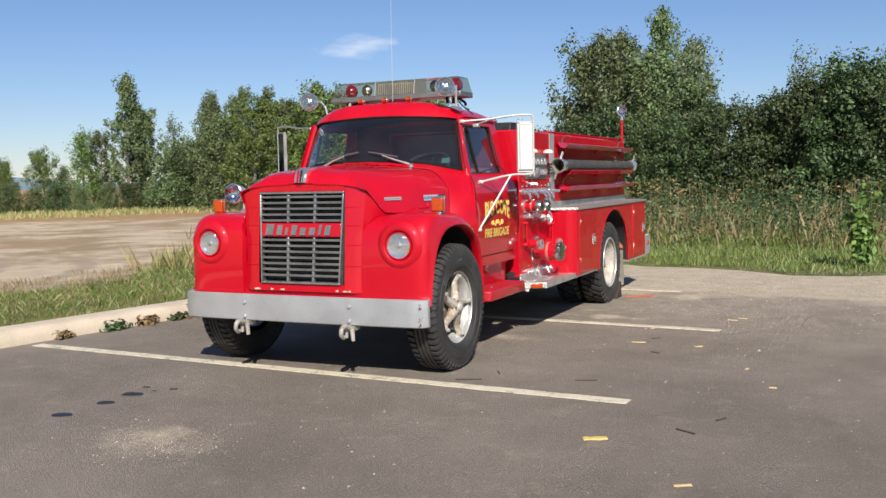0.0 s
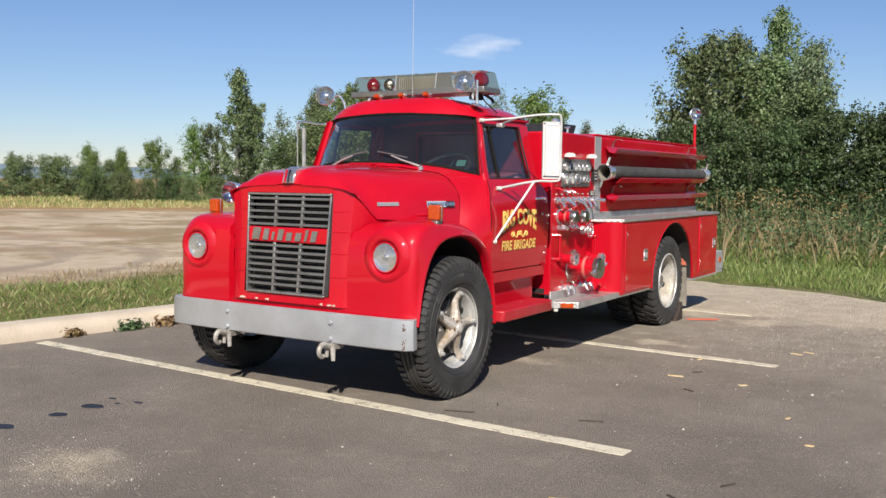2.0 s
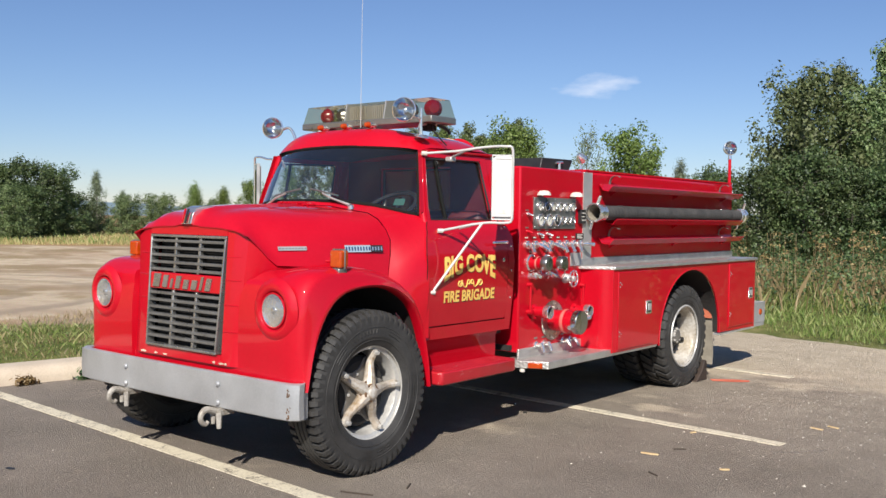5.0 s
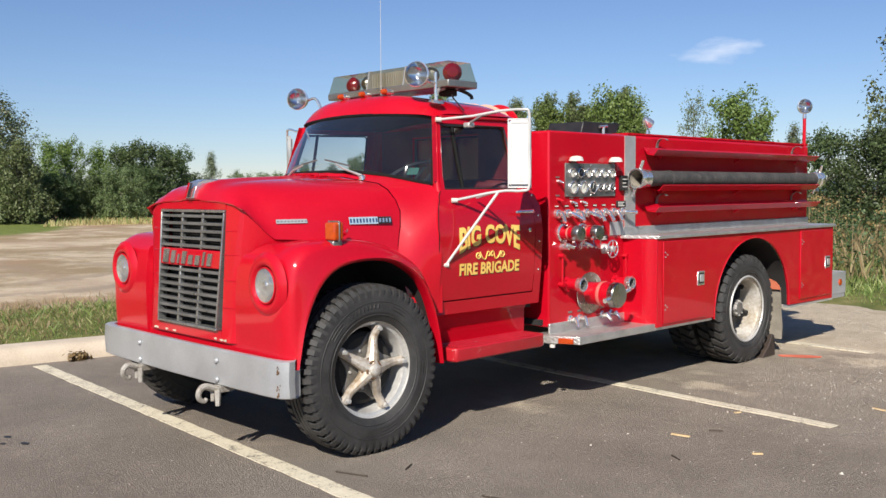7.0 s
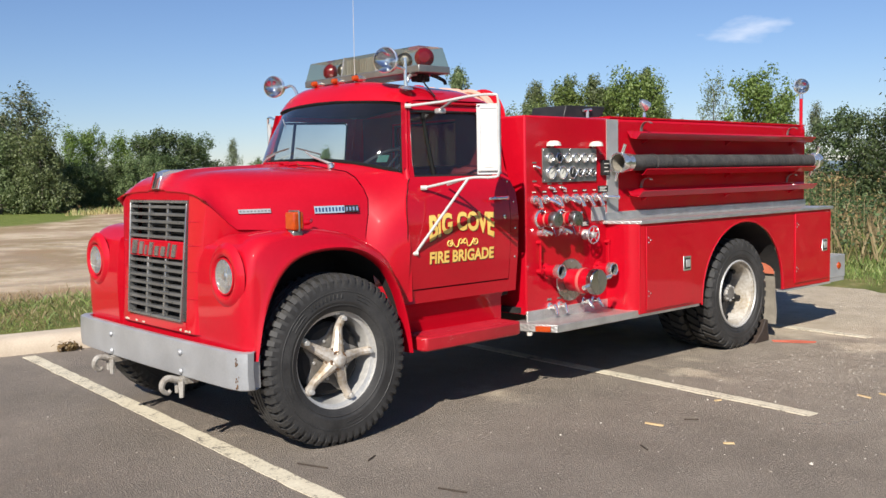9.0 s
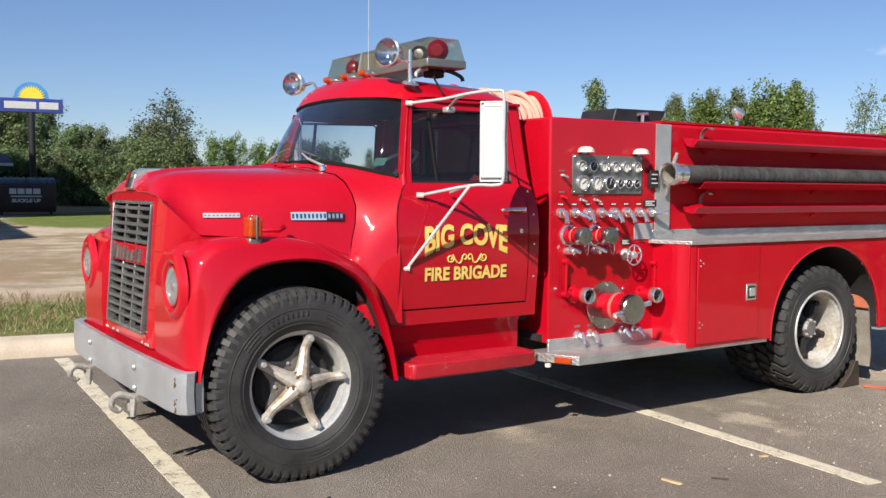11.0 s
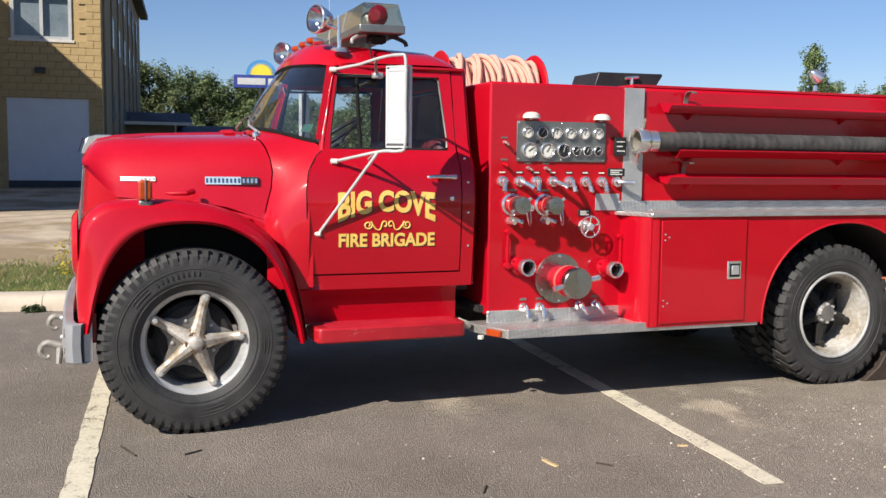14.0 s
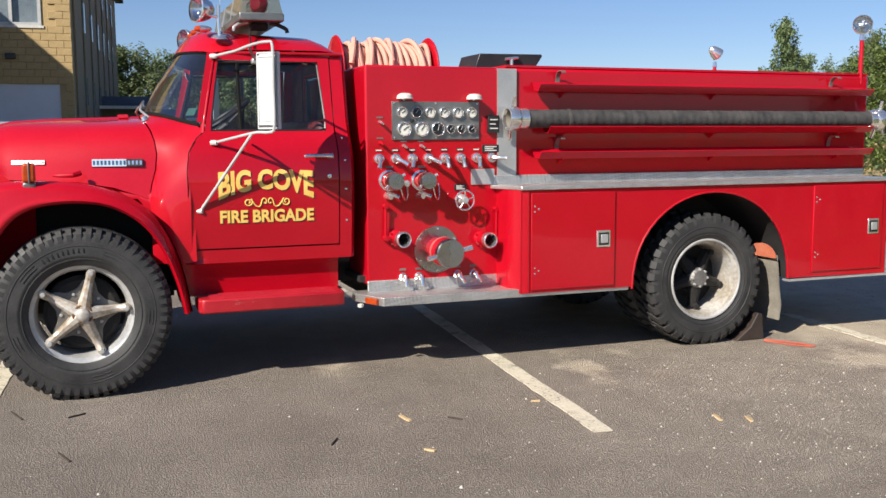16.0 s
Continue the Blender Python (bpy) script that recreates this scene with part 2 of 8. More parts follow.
def smooth_path(pts, steps=6):
    """Catmull-Rom through the points."""
    q = [np.array(p, float) for p in pts]
    q = [2 * q[0] - q[1]] + q + [2 * q[-1] - q[-2]]
    out = []
    for i in range(1, len(q) - 2):
        for s in range(steps):
            t = s / steps
            a, b, c, d = q[i - 1:i + 3]
            out.append(0.5 * (2 * b + (c - a) * t + (2 * a - 5 * b + 4 * c - d) * t * t + (3 * b - a - 3 * c + d) * t ** 3))
    out.append(q[-2])
    return out


def lathe(bm, profile, centre, axis, n=24, closed=False):
    """Profile of (radius, distance along the axis) turned round the axis."""
    c, d = Vector(centre), Vector(axis).normalized()
    a, b = frame_of(d)
    rings = []
    for r, h in profile:
        if r < 1e-6:
            rings.append([bm.verts.new(c + d * h)])
        else:
            rings.append([bm.verts.new(c + d * h + r * (math.cos(k * math.tau / n) * a + math.sin(k * math.tau / n) * b)) for k in range(n)])
    pairs = list(zip(rings, rings[1:])) + ([(rings[-1], rings[0])] if closed else [])
    for u, v in pairs:
        for k in range(n):
            q = [u[k % len(u)], u[(k + 1) % len(u)], v[(k + 1) % len(v)], v[k % len(v)]]
            q = list(dict.fromkeys(q))
            if len(q) > 2:
                bm.faces.new(q)
    return bm


def ring(bm, centre, axis, big, small, n=28, m=8):
    return lathe(bm, [(big + small * math.cos(k * math.tau / m), small * math.sin(k * math.tau / m)) for k in range(m)], centre, axis, n, True)


def sheet(bm, rows):
    """A surface through rows of points."""
    v = [[bm.verts.new(tuple(p)) for p in row] for row in rows]
    for a, b in zip(v, v[1:]):
        for k in range(len(a) - 1):
            bm.faces.new((a[k], a[k + 1], b[k + 1], b[k]))
    return v


def mirrored(bm):
    """Add the mirror image over x = 0 and weld the seam."""
    g = bmesh.ops.duplicate(bm, geom=bm.verts[:] + bm.edges[:] + bm.faces[:])["geom"]
    vs = [e for e in g if isinstance(e, bmesh.types.BMVert)]
    for v in vs:
        v.co.x = -v.co.x
    bmesh.ops.remove_doubles(bm, verts=bm.verts, dist=0.0008)
    return bm


def thick(bm, d):
    """Give a sheet a thickness."""
    bmesh.ops.recalc_face_normals(bm, faces=bm.faces)
    bmesh.ops.solidify(bm, geom=bm.faces[:], thickness=d)
    return bm


def prism(bm, outline, place, depth):
    """An outline of (u, v), put in space by place(u, v, w), with w from 0 to depth."""
    lo, hi = [[bm.verts.new(place(u, v, w)) for u, v in outline] for w in (0, depth)]
    n = len(outline)
    bm.faces.new(lo), bm.faces.new(hi)
    for k in range(n):
        bm.faces.new((lo[k], lo[(k + 1) % n], hi[(k + 1) % n], hi[k]))
    return bm


def lerp(a, b, t):
    return a + (b - a) * t


def interp(x, table):
    return float(np.interp(x, [p[0] for p in table], [p[1] for p in table]))

# ---- ground ----
def ground_material():
    m, t, p = nodes_of("ground_soil_and_grass")
    co = t.nodes.new("ShaderNodeTexCoord")
    sp = t.nodes.new("ShaderNodeSeparateXYZ")
    t.links.new(co.outputs["Object"], sp.inputs[0])
    x, y = sp.outputs[0], sp.outputs[1]
    n1, n2, n3 = noise_node(t, 0.16, 5), noise_node(t, 1.7, 6, 0.7), noise_node(t, 38, 4)
    wob = math_node(t, "MULTIPLY", math_node(t, "SUBTRACT", n1.outputs["Fac"], 0.5), 16)
    wob2 = math_node(t, "MULTIPLY", math_node(t, "SUBTRACT", n2.outputs["Fac"], 0.5), 1.6)
    dirt = ramp(t, n2.outputs["Fac"], [(0.28, (0.42, 0.34, 0.25)), (0.5, (0.53, 0.435, 0.32)), (0.72, (0.63, 0.525, 0.39))]).outputs[0]
    patch = noise_node(t, 0.33, 6, 0.68)
    dirt = mix(t, ramp(t, patch.outputs["Fac"], [(0.44, (0.85,) * 3), (0.54, (0, 0, 0))]).outputs[0], dirt, (0.27, 0.20, 0.11))
    rust = noise_node(t, 0.22, 5, 0.6)
    dirt = mix(t, ramp(t, rust.outputs["Fac"], [(0.54, (0, 0, 0)), (0.66, (0.5,) * 3)]).outputs[0], dirt, (0.38, 0.24, 0.15))
    tracks = t.nodes.new("ShaderNodeTexNoise")
    mp = t.nodes.new("ShaderNodeMapping")
    mp.inputs["Scale"].default_value, mp.inputs["Rotation"].default_value = (0.22, 0.6, 1), (0, 0, radians(-28))
    t.links.new(co.outputs["Object"], mp.inputs[0])
    t.links.new(mp.outputs[0], tracks.inputs["Vector"])
    tracks.inputs["Scale"].default_value, tracks.inputs["Detail"].default_value = 1.0, 4
    dirt = mix(t, ramp(t, tracks.outputs["Fac"], [(0.46, (0, 0, 0)), (0.66, (0.6,) * 3)]).outputs[0], dirt, (0.34, 0.25, 0.18))
    green = ramp(t, n2.outputs["Fac"], [(0.3, (0.07, 0.10, 0.026)), (0.6, (0.17, 0.17, 0.06)), (0.75, (0.34, 0.27, 0.14))]).outputs[0]
    dry = ramp(t, n2.outputs["Fac"], [(0.3, (0.24, 0.16, 0.075)), (0.55, (0.38, 0.25, 0.13)), (0.75, (0.20, 0.18, 0.07))]).outputs[0]
    # the bare lot: behind the grass strip, out to the dry field
    near = math_node(t, "ADD", math_node(t, "MULTIPLY", x, -1), math_node(t, "MULTIPLY", wob2, 0.8))
    lot_near = math_node(t, "MULTIPLY", math_node(t, "SUBTRACT", near, 10.6), 1.4, True)
    far = math_node(t, "ADD", math_node(t, "ADD", math_node(t, "MULTIPLY", x, -0.62), math_node(t, "MULTIPLY", y, 0.78)), wob)
    lot_far = math_node(t, "MULTIPLY", math_node(t, "SUBTRACT", 41, far), 0.5, True)
    lot = math_node(t, "MULTIPLY", lot_near, lot_far)
    grass = mix(t, math_node(t, "MULTIPLY", math_node(t, "SUBTRACT", far, 30), 0.3, True), green, dry)
    # wheel tracks curving through the dirt
    ring_x, ring_y = math_node(t, "ADD", x, 17.0), math_node(t, "SUBTRACT", y, 8.2)
    away = math_node(t, "SQRT", math_node(t, "ADD", math_node(t, "MULTIPLY", ring_x, ring_x), math_node(t, "MULTIPLY", ring_y, ring_y)))
    away = math_node(t, "ADD", away, math_node(t, "MULTIPLY", n2.outputs["Fac"], 0.9))
    ruts = math_node(t, "SINE", math_node(t, "MULTIPLY", away, 4.4))
    ruts = math_node(t, "MULTIPLY", ramp(t, ruts, [(0.45, (0, 0, 0)), (0.9, (0.75,) * 3)]).outputs[0], ramp(t, patch.outputs["Fac"], [(0.40, (0.2,) * 3), (0.6, (1, 1, 1))]).outputs[0])
    near_ring = math_node(t, "MULTIPLY", math_node(t, "SUBTRACT", 9.5, away), 0.4, True)
    dirt = mix(t, math_node(t, "MULTIPLY", ruts, near_ring), dirt, (0.30, 0.245, 0.19))
    base = mix(t, lot, grass, dirt)
    # mown lawn before the far wood
    lx = math_node(t, "ADD", math_node(t, "MULTIPLY", math_node(t, "ADD", x, 42.0), 0.961), math_node(t, "MULTIPLY", math_node(t, "SUBTRACT", y, 15.6), -0.276))
    ly = math_node(t, "ADD", math_node(t, "MULTIPLY", math_node(t, "ADD", x, 42.0), 0.276), math_node(t, "MULTIPLY", math_node(t, "SUBTRACT", y, 15.6), 0.961))
    lx, ly = math_node(t, "MULTIPLY", lx, 1 / 11.5), math_node(t, "MULTIPLY", ly, 1 / 5.0)
    lr = math_node(t, "SQRT", math_node(t, "ADD", math_node(t, "MULTIPLY", lx, lx), math_node(t, "MULTIPLY", ly, ly)))
    lawn = math_node(t, "MULTIPLY", math_node(t, "SUBTRACT", math_node(t, "ADD", 0.78, math_node(t, "MULTIPLY", n2.outputs["Fac"], 0.4)), lr), 7.0, True)
    base = mix(t, lawn, base, ramp(t, n2.outputs["Fac"], [(0.3, (0.10, 0.14, 0.03)), (0.7, (0.20, 0.23, 0.07))]).outputs[0])
    base = mix(t, 0.35, base, n3.outputs["Color"], "OVERLAY")
    t.links.new(base, p.inputs["Base Color"])
    p.inputs["Roughness"].default_value = 0.95
    p.inputs["Specular IOR Level"].default_value = 0.1
    bump(t, p, math_node(t, "ADD", n3.outputs["Fac"], n2.outputs["Fac"]), 0.8, 0.03)
    return m


def asphalt_material():
    m, t, p = nodes_of("worn_asphalt")
    co = t.nodes.new("ShaderNodeTexCoord")
    sp = t.nodes.new("ShaderNodeSeparateXYZ")
    t.links.new(co.outputs["Object"], sp.inputs[0])
    n1, n2, n3 = noise_node(t, 0.55, 5, 0.65), noise_node(t, 3.2, 5, 0.7), noise_node(t, 85, 6, 0.85)
    vor = t.nodes.new("ShaderNodeTexVoronoi")
    vor.inputs["Scale"].default_value = 120
    t.links.new(co.outputs["Object"], vor.inputs["Vector"])
    base = ramp(t, n1.outputs["Fac"], [(0.3, (0.165, 0.139, 0.114)), (0.7, (0.275, 0.235, 0.195))]).outputs[0]
    base = mix(t, 0.8, base, ramp(t, n3.outputs["Fac"], [(0.3, (0.2,) * 3), (0.72, (0.84,) * 3)]).outputs[0], "OVERLAY")
    stone = ramp(t, vor.outputs["Color"], [(0.83, (0, 0, 0)), (0.93, (0.7, 0.7, 0.7))])
    base = mix(t, math_node(t, "MULTIPLY", stone.outputs[0], 0.75), base, (0.40, 0.36, 0.31))
    # sand washed over the far end of the lot, and thin dusty patches
    drift = math_node(t, "ADD", sp.outputs[1], math_node(t, "MULTIPLY", math_node(t, "SUBTRACT", n1.outputs["Fac"], 0.5), 3.6))
    sand = math_node(t, "MULTIPLY", math_node(t, "SUBTRACT", drift, 11.1), 1.3, True)
    # smears of sand: beside the middle line, under the cab's edge, behind the rear wheel
    for sx, sy, kx, ky, strong in ((-2.85, 9.55, 1.75, 4.0, 1.8), (-3.12, 10.0, 2.6, 4.5, 0.9), (-3.5, 8.05, 1.7, 3.6, 0.8), (-2.4, 11.45, 1.3, 2.0, 1.5), (-4.12, 3.97, 1.9, 2.7, 1.1)):
        dx = math_node(t, "MULTIPLY", math_node(t, "SUBTRACT", sp.outputs[0], sx), kx)
        dy = math_node(t, "MULTIPLY", math_node(t, "SUBTRACT", sp.outputs[1], sy), ky)
        rr = math_node(t, "SQRT", math_node(t, "ADD", math_node(t, "MULTIPLY", dx, dx), math_node(t, "MULTIPLY", dy, dy)))
        smear = math_node(t, "SUBTRACT", math_node(t, "MULTIPLY", n2.outputs["Fac"], 1.9), math_node(t, "ADD", rr, 0.12), True)
        sand = math_node(t, "MAXIMUM", sand, math_node(t, "MULTIPLY", smear, strong, True))
    dust = ramp(t, n2.outputs["Fac"], [(0.55, (0, 0, 0)), (0.78, (0.6,) * 3)]).outputs[0]
    cover = math_node(t, "MAXIMUM", math_node(t, "MULTIPLY", sand, 0.9), math_node(t, "MULTIPLY", dust, 0.4))
    film = math_node(t, "MULTIPLY", math_node(t, "SUBTRACT", sp.outputs[1], 6.5), 0.13, True)
    film = math_node(t, "MULTIPLY", film, math_node(t, "MULTIPLY", n2.outputs["Fac"], 1.05))
    cover = math_node(t, "MAXIMUM", cover, film)
    cover = math_node(t, "MULTIPLY", cover, ramp(t, n3.outputs["Fac"], [(0.25, (0.65,) * 3), (0.6, (1, 1, 1))]).outputs[0])
    sandc = ramp(t, n2.outputs["Fac"], [(0.3, (0.46, 0.375, 0.27)), (0.7, (0.66, 0.56, 0.42))]).outputs[0]
    base = mix(t, cover, base, sandc)
    t.links.new(base, p.inputs["Base Color"])
    p.inputs["Roughness"].default_value = 0.86
    p.inputs["Specular IOR Level"].default_value = 0.25
    bump(t, p, math_node(t, "ADD", n3.outputs["Fac"], math_node(t, "MULTIPLY", vor.outputs["Distance"], 0.7)), 0.9, 0.012)
    return m


KERB_A, KERB_B = Vector((-8.15, 3.5)), Vector((-7.05, 10.0))


def kerb_x(y):
    return lerp(KERB_A.x, KERB_B.x, (y - KERB_A.y) / (KERB_B.y - KERB_A.y))


def build_ground():
    xs = np.unique(np.concatenate([np.array([-3000, -1200, -500, -250, -150]), np.arange(-110, -16, 4.0), np.arange(-16, -4, 0.4), np.arange(-4, 20, 3.0), np.arange(20, 100, 10), np.array([150, 300, 600, 1500, 3000])]))
    ys = np.unique(np.concatenate([np.array([-3000, -1000, -400, -150, -70]), np.arange(-40, 6, 2.5), np.arange(6, 30, 0.8), np.arange(30, 110, 5), np.array([150, 250, 500, 1200, 3000])]))
    X, Y = np.meshgrid(xs, ys)
    kx = KERB_A.x + (Y - KERB_A.y) * (KERB_B.x - KERB_A.x) / (KERB_B.y - KERB_A.y)
    Z = np.full(X.shape, -0.06)
    Z = np.where(X < kx - 0.35, 0.115, Z)
    Z = np.where((Y > 15.4) & (X >= kx - 0.35), 0.03, Z)
    r = np.hypot(X, Y)
    Z = Z + np.where(X < kx - 3, 0.05 * np.sin(X * 0.31 + Y * 0.13) * np.sin(Y * 0.23), 0) - np.clip(r - 120, 0, 600) * 0.004
    nx, ny = len(xs), len(ys)
    verts = np.stack([X, Y, Z], -1).reshape(-1, 3)
    faces = [(j * nx + i, j * nx + i + 1, (j + 1) * nx + i + 1, (j + 1) * nx + i) for j in range(ny - 1) for i in range(nx - 1)]
    me = bpy.data.meshes.new("ground")
    me.from_pydata(verts.tolist(), [], faces)
    me.materials.append(ground_material())
    for f in me.polygons:
        f.use_smooth = True
    tagged(new("ground", me), "bare tan dirt lot with green and dry grass verges", "ground", kind="structure")

    bm = bmesh.new()
    edge = [(x, 15.3 + 0.35 * math.sin(x * 0.9) + 0.25 * math.sin(x * 2.3 + 1) - 0.22 * (x + 4)) for x in np.arange(-6.2, 26, 0.8)]
    outline = [(kerb_x(-40), -40), (40, -40), (40, 8)] + edge[::-1]
    prism(bm, outline, lambda u, v, w: (u, v, w - 0.1), 0.1)
    ob = finish("pavement", bm, asphalt_material())
    tagged(ob, "worn grey asphalt car park with sandy gravel at its far edge", "pavement", kind="structure")


build_ground()


def line_material():
    m, t, p = nodes_of("worn_line_paint")
    n, f = noise_node(t, 5, 6, 0.75), noise_node(t, 60, 4, 0.7)
    wear = math_node(t, "ADD", math_node(t, "MULTIPLY", n.outputs["Fac"], 0.55), math_node(t, "MULTIPLY", f.outputs["Fac"], 0.45))
    t.links.new(ramp(t, wear, [(0.40, (0.17, 0.15, 0.125)), (0.475, (0.58, 0.52, 0.39)), (0.7, (0.74, 0.685, 0.54))]).outputs[0], p.inputs["Base Color"])
    p.inputs["Roughness"].default_value = 0.8
    bump(t, p, f.outputs["Fac"], 0.5, 0.002)
    return m


LINE = line_material()


def painted_line(a, b, width, seed):
    rnd = random.Random(seed)
    a, b = Vector(a), Vector(b)
    d = (b - a).normalized()
    n = Vector((-d.y, d.x))
    steps = int((b - a).length / 0.12)
    left, right = [], []
    for k in range(steps + 1):
        c = a.lerp(b, k / steps)
        left.append(c + n * (width / 2 + rnd.uniform(-0.006, 0.006)))
        right.append(c - n * (width / 2 + rnd.uniform(-0.006, 0.006)))
    bm = bmesh.new()
    prism(bm, [tuple(q) for q in left + right[::-1]], lambda u, v, w: (u, v, w), 0.005)
    tagged(finish("painted_line", bm, LINE), "worn cream parking line painted on asphalt", "road marking", "parking lines", "structure")


painted_line((-7.55, 6.20), (-1.74, 5.86), 0.115, 1)
painted_line((-7.2, 9.42), (-1.62, 8.98), 0.11, 2)
painted_line((-6.9, 12.3), (-2.55, 11.93), 0.11, 3)


def build_kerb():
    # separate cast lengths along the lot's side
    d = (KERB_B - KERB_A).normalized()
    root = tagged(new("kerb"), "pale concrete kerb with rounded edge along the car park", "kerb", kind="structure")
    profile = [(0.0, -0.08), (0.0, 0.05), (-0.025, 0.115), (-0.07, 0.145), (-0.16, 0.155), (-0.36, 0.15), (-0.38, 0.12), (-0.38, -0.08)]
    s = -16.0
    k = 0
    while s < 12:
        n = 3.0
        bm = bmesh.new()
        rows = []
        for e in (0.004, n / 2, n - 0.004):
            c = KERB_A + d * (s + e)
            j = 0.006 * math.sin(k * 2.1)
            rows.append([(c.x + u * d.y, c.y - u * d.x, v + j * (v > 0)) for u, v in profile])
        v = sheet(bm, rows)
        bm.faces.new(v[0]), bm.faces.new(v[-1])
        finish("kerb_stone", bm, CONCRETE, root, angle=50)
        s += n
        k += 1


build_kerb()

# ---- fire truck: body. x to the driver's side, y to the rear, z up, from the ground under the front axle ----
truck = thing("fire_truck", (-4.33, 6.5, 0), "vintage red fire pumper truck parked on asphalt", "fire truck")


def tpart(name, bm, material, label="", **k):
    return part(name, bm, material, truck, label, **k)


CAB_SIDE = [(0.40, 0.93), (0.75, 0.945), (1.0, 0.972), (1.25, 0.985), (1.42, 0.962), (1.48, 0.932), (1.52, 0.896), (1.55, 0.870), (1.60, 0.854), (1.80, 0.803), (2.02, 0.752), (2.10, 0.725)]


def cab_x(z):
    return interp(z, CAB_SIDE)


HOOD_W = [(-0.56, 0.585), (-0.3, 0.67), (0.0, 0.745), (0.42, 0.835)]
HOOD_Z = [(-0.56, 1.486), (-0.53, 1.540), (-0.48, 1.574), (-0.38, 1.597), (-0.2, 1.611), (0.1, 1.622), (0.42, 1.632)]


HOOD_LOW = [(-0.56, 1.44), (-0.39, 1.262), (-0.2, 1.252), (0.0, 1.245), (0.2, 1.21), (0.42, 1.13)]


def hood_section(y, low):
    zt, w = interp(y, HOOD_Z), interp(y, HOOD_W)
    crown = 0.02 if y > -0.5 else 0.012
    d = min(1.0, (zt - low) / 0.265)  # the shoulder flattens towards the nose
    pts = [(0, zt + crown), (0.10, zt + crown), (0.125, zt + 0.004), (0.28, zt), (min(0.42, w - 0.24), zt - 0.018 * d), (w - 0.20, zt - 0.045 * d), (w - 0.125, zt - 0.085 * d), (w - 0.07, zt - 0.15 * d), (w - 0.035, zt - 0.22 * d)]
    z0 = pts[-1][1]
    pts += [(lerp(w - 0.035, w, f), lerp(z0, low, f)) for f in (0.35, 0.7, 1.0)]
    return [(x, y, z) for x, z in pts]


def rear_shift(z):  # how far the hood's rear edge reaches back at the sides
    return interp(z, [(1.12, 0.0), (1.22, 0.02), (1.34, 0.055), (1.45, 0.06), (1.54, 0.035), (1.62, 0.0)])


def build_hood():
    bm = bmesh.new()
    ys = [-0.56, -0.545, -0.53, -0.505, -0.48, -0.43, -0.38, -0.3, -0.2, -0.1, 0.0, 0.1, 0.2, 0.3, 0.36, 0.40]
    rows = []
    for y in ys:
        low = interp(y, HOOD_LOW)
        row = hood_section(y, low)
        if y > 0.1:  # the rear edge leans back at the sides
            f = (y - 0.1) / 0.3
            row = [(x, yy + rear_shift(z) * f, z) for x, yy, z in row]
        rows.append(row)
    # folded lip along the front and the lower edges
    rows = [row + [(row[-1][0] - 0.004, row[-1][1] + 0.004, row[-1][2] - 0.004), (row[-1][0] - 0.022, row[-1][1] + 0.012, row[-1][2] + 0.002)] for row in rows]
    rows = [[(x * 0.985, y + 0.02, z - 0.006) for x, y, z in rows[0]], [(x * 0.996, y + 0.002, z - 0.006) for x, y, z in rows[0]]] + rows
    sheet(bm, rows)
    mirrored(bm)
    tpart("hood", bm, RED, "glossy red alligator hood with raised centre")
    # louvres in the hood before the windscreen
    for k in range(9):
        x = -0.20 + k * 0.05
        bm = bmesh.new()
        tube(bm, [(x, 0.27, 1.640 if abs(x) > 0.11 else 1.652), (x + 0.012, 0.33, 1.644 if abs(x) > 0.11 else 1.656)], [0.011, 0.009], 6)
        tpart("hood_louvre", bm, RED)


build_hood()


def build_nose():
    # shell round the grille
    def section(z):
        f = (z - 0.66) / (1.475 - 0.66)
        yf = lerp(-0.60, -0.545, f)
        return [(0.395, yf, z), (0.47, yf + 0.004, z), (0.525, yf + 0.02, z), (0.56, yf + 0.06, z), (0.585, yf + 0.12, z), (0.62, yf + 0.22, z), (lerp(0.72, 0.65, f), -0.24, z)]
    def top_of(x, y):
        return 1.468 if x < 0.50 else interp(y, HOOD_LOW) + 0.014
    bm = bmesh.new()
    rows = []
    for f in np.linspace(0, 1, 12):
        row = []
        for k in range(7):
            x, y, z = section(lerp(0.655, 1.44, f))[k]
            if k > 1:
                x = lerp(x, interp(y, HOOD_W) - 0.012 - (0.02 if k == 2 else 0), f * f)
            row.append((x, y, lerp(0.655, top_of(x, y), f)))
        rows.append(row)
    sheet(bm, rows)
    mirrored(bm)
    # header above and sill below the grille opening
    box(bm, -0.395, 0.395, -0.552, -0.52, 1.435, 1.488)
    box(bm, -0.395, 0.395, -0.600, -0.55, 0.655, 0.715)
    tpart("grille_shell", bm, RED, "red sheet metal nose with horizontal creases")
    for z in (0.86, 1.02, 1.17, 1.31):
        for s in (-1, 1):
            tpart("crease", tube(bmesh.new(), [(s * x, y - 0.001, zz) for x, y, zz in section(z)[:5]], 0.004, 6), RED)


build_nose()


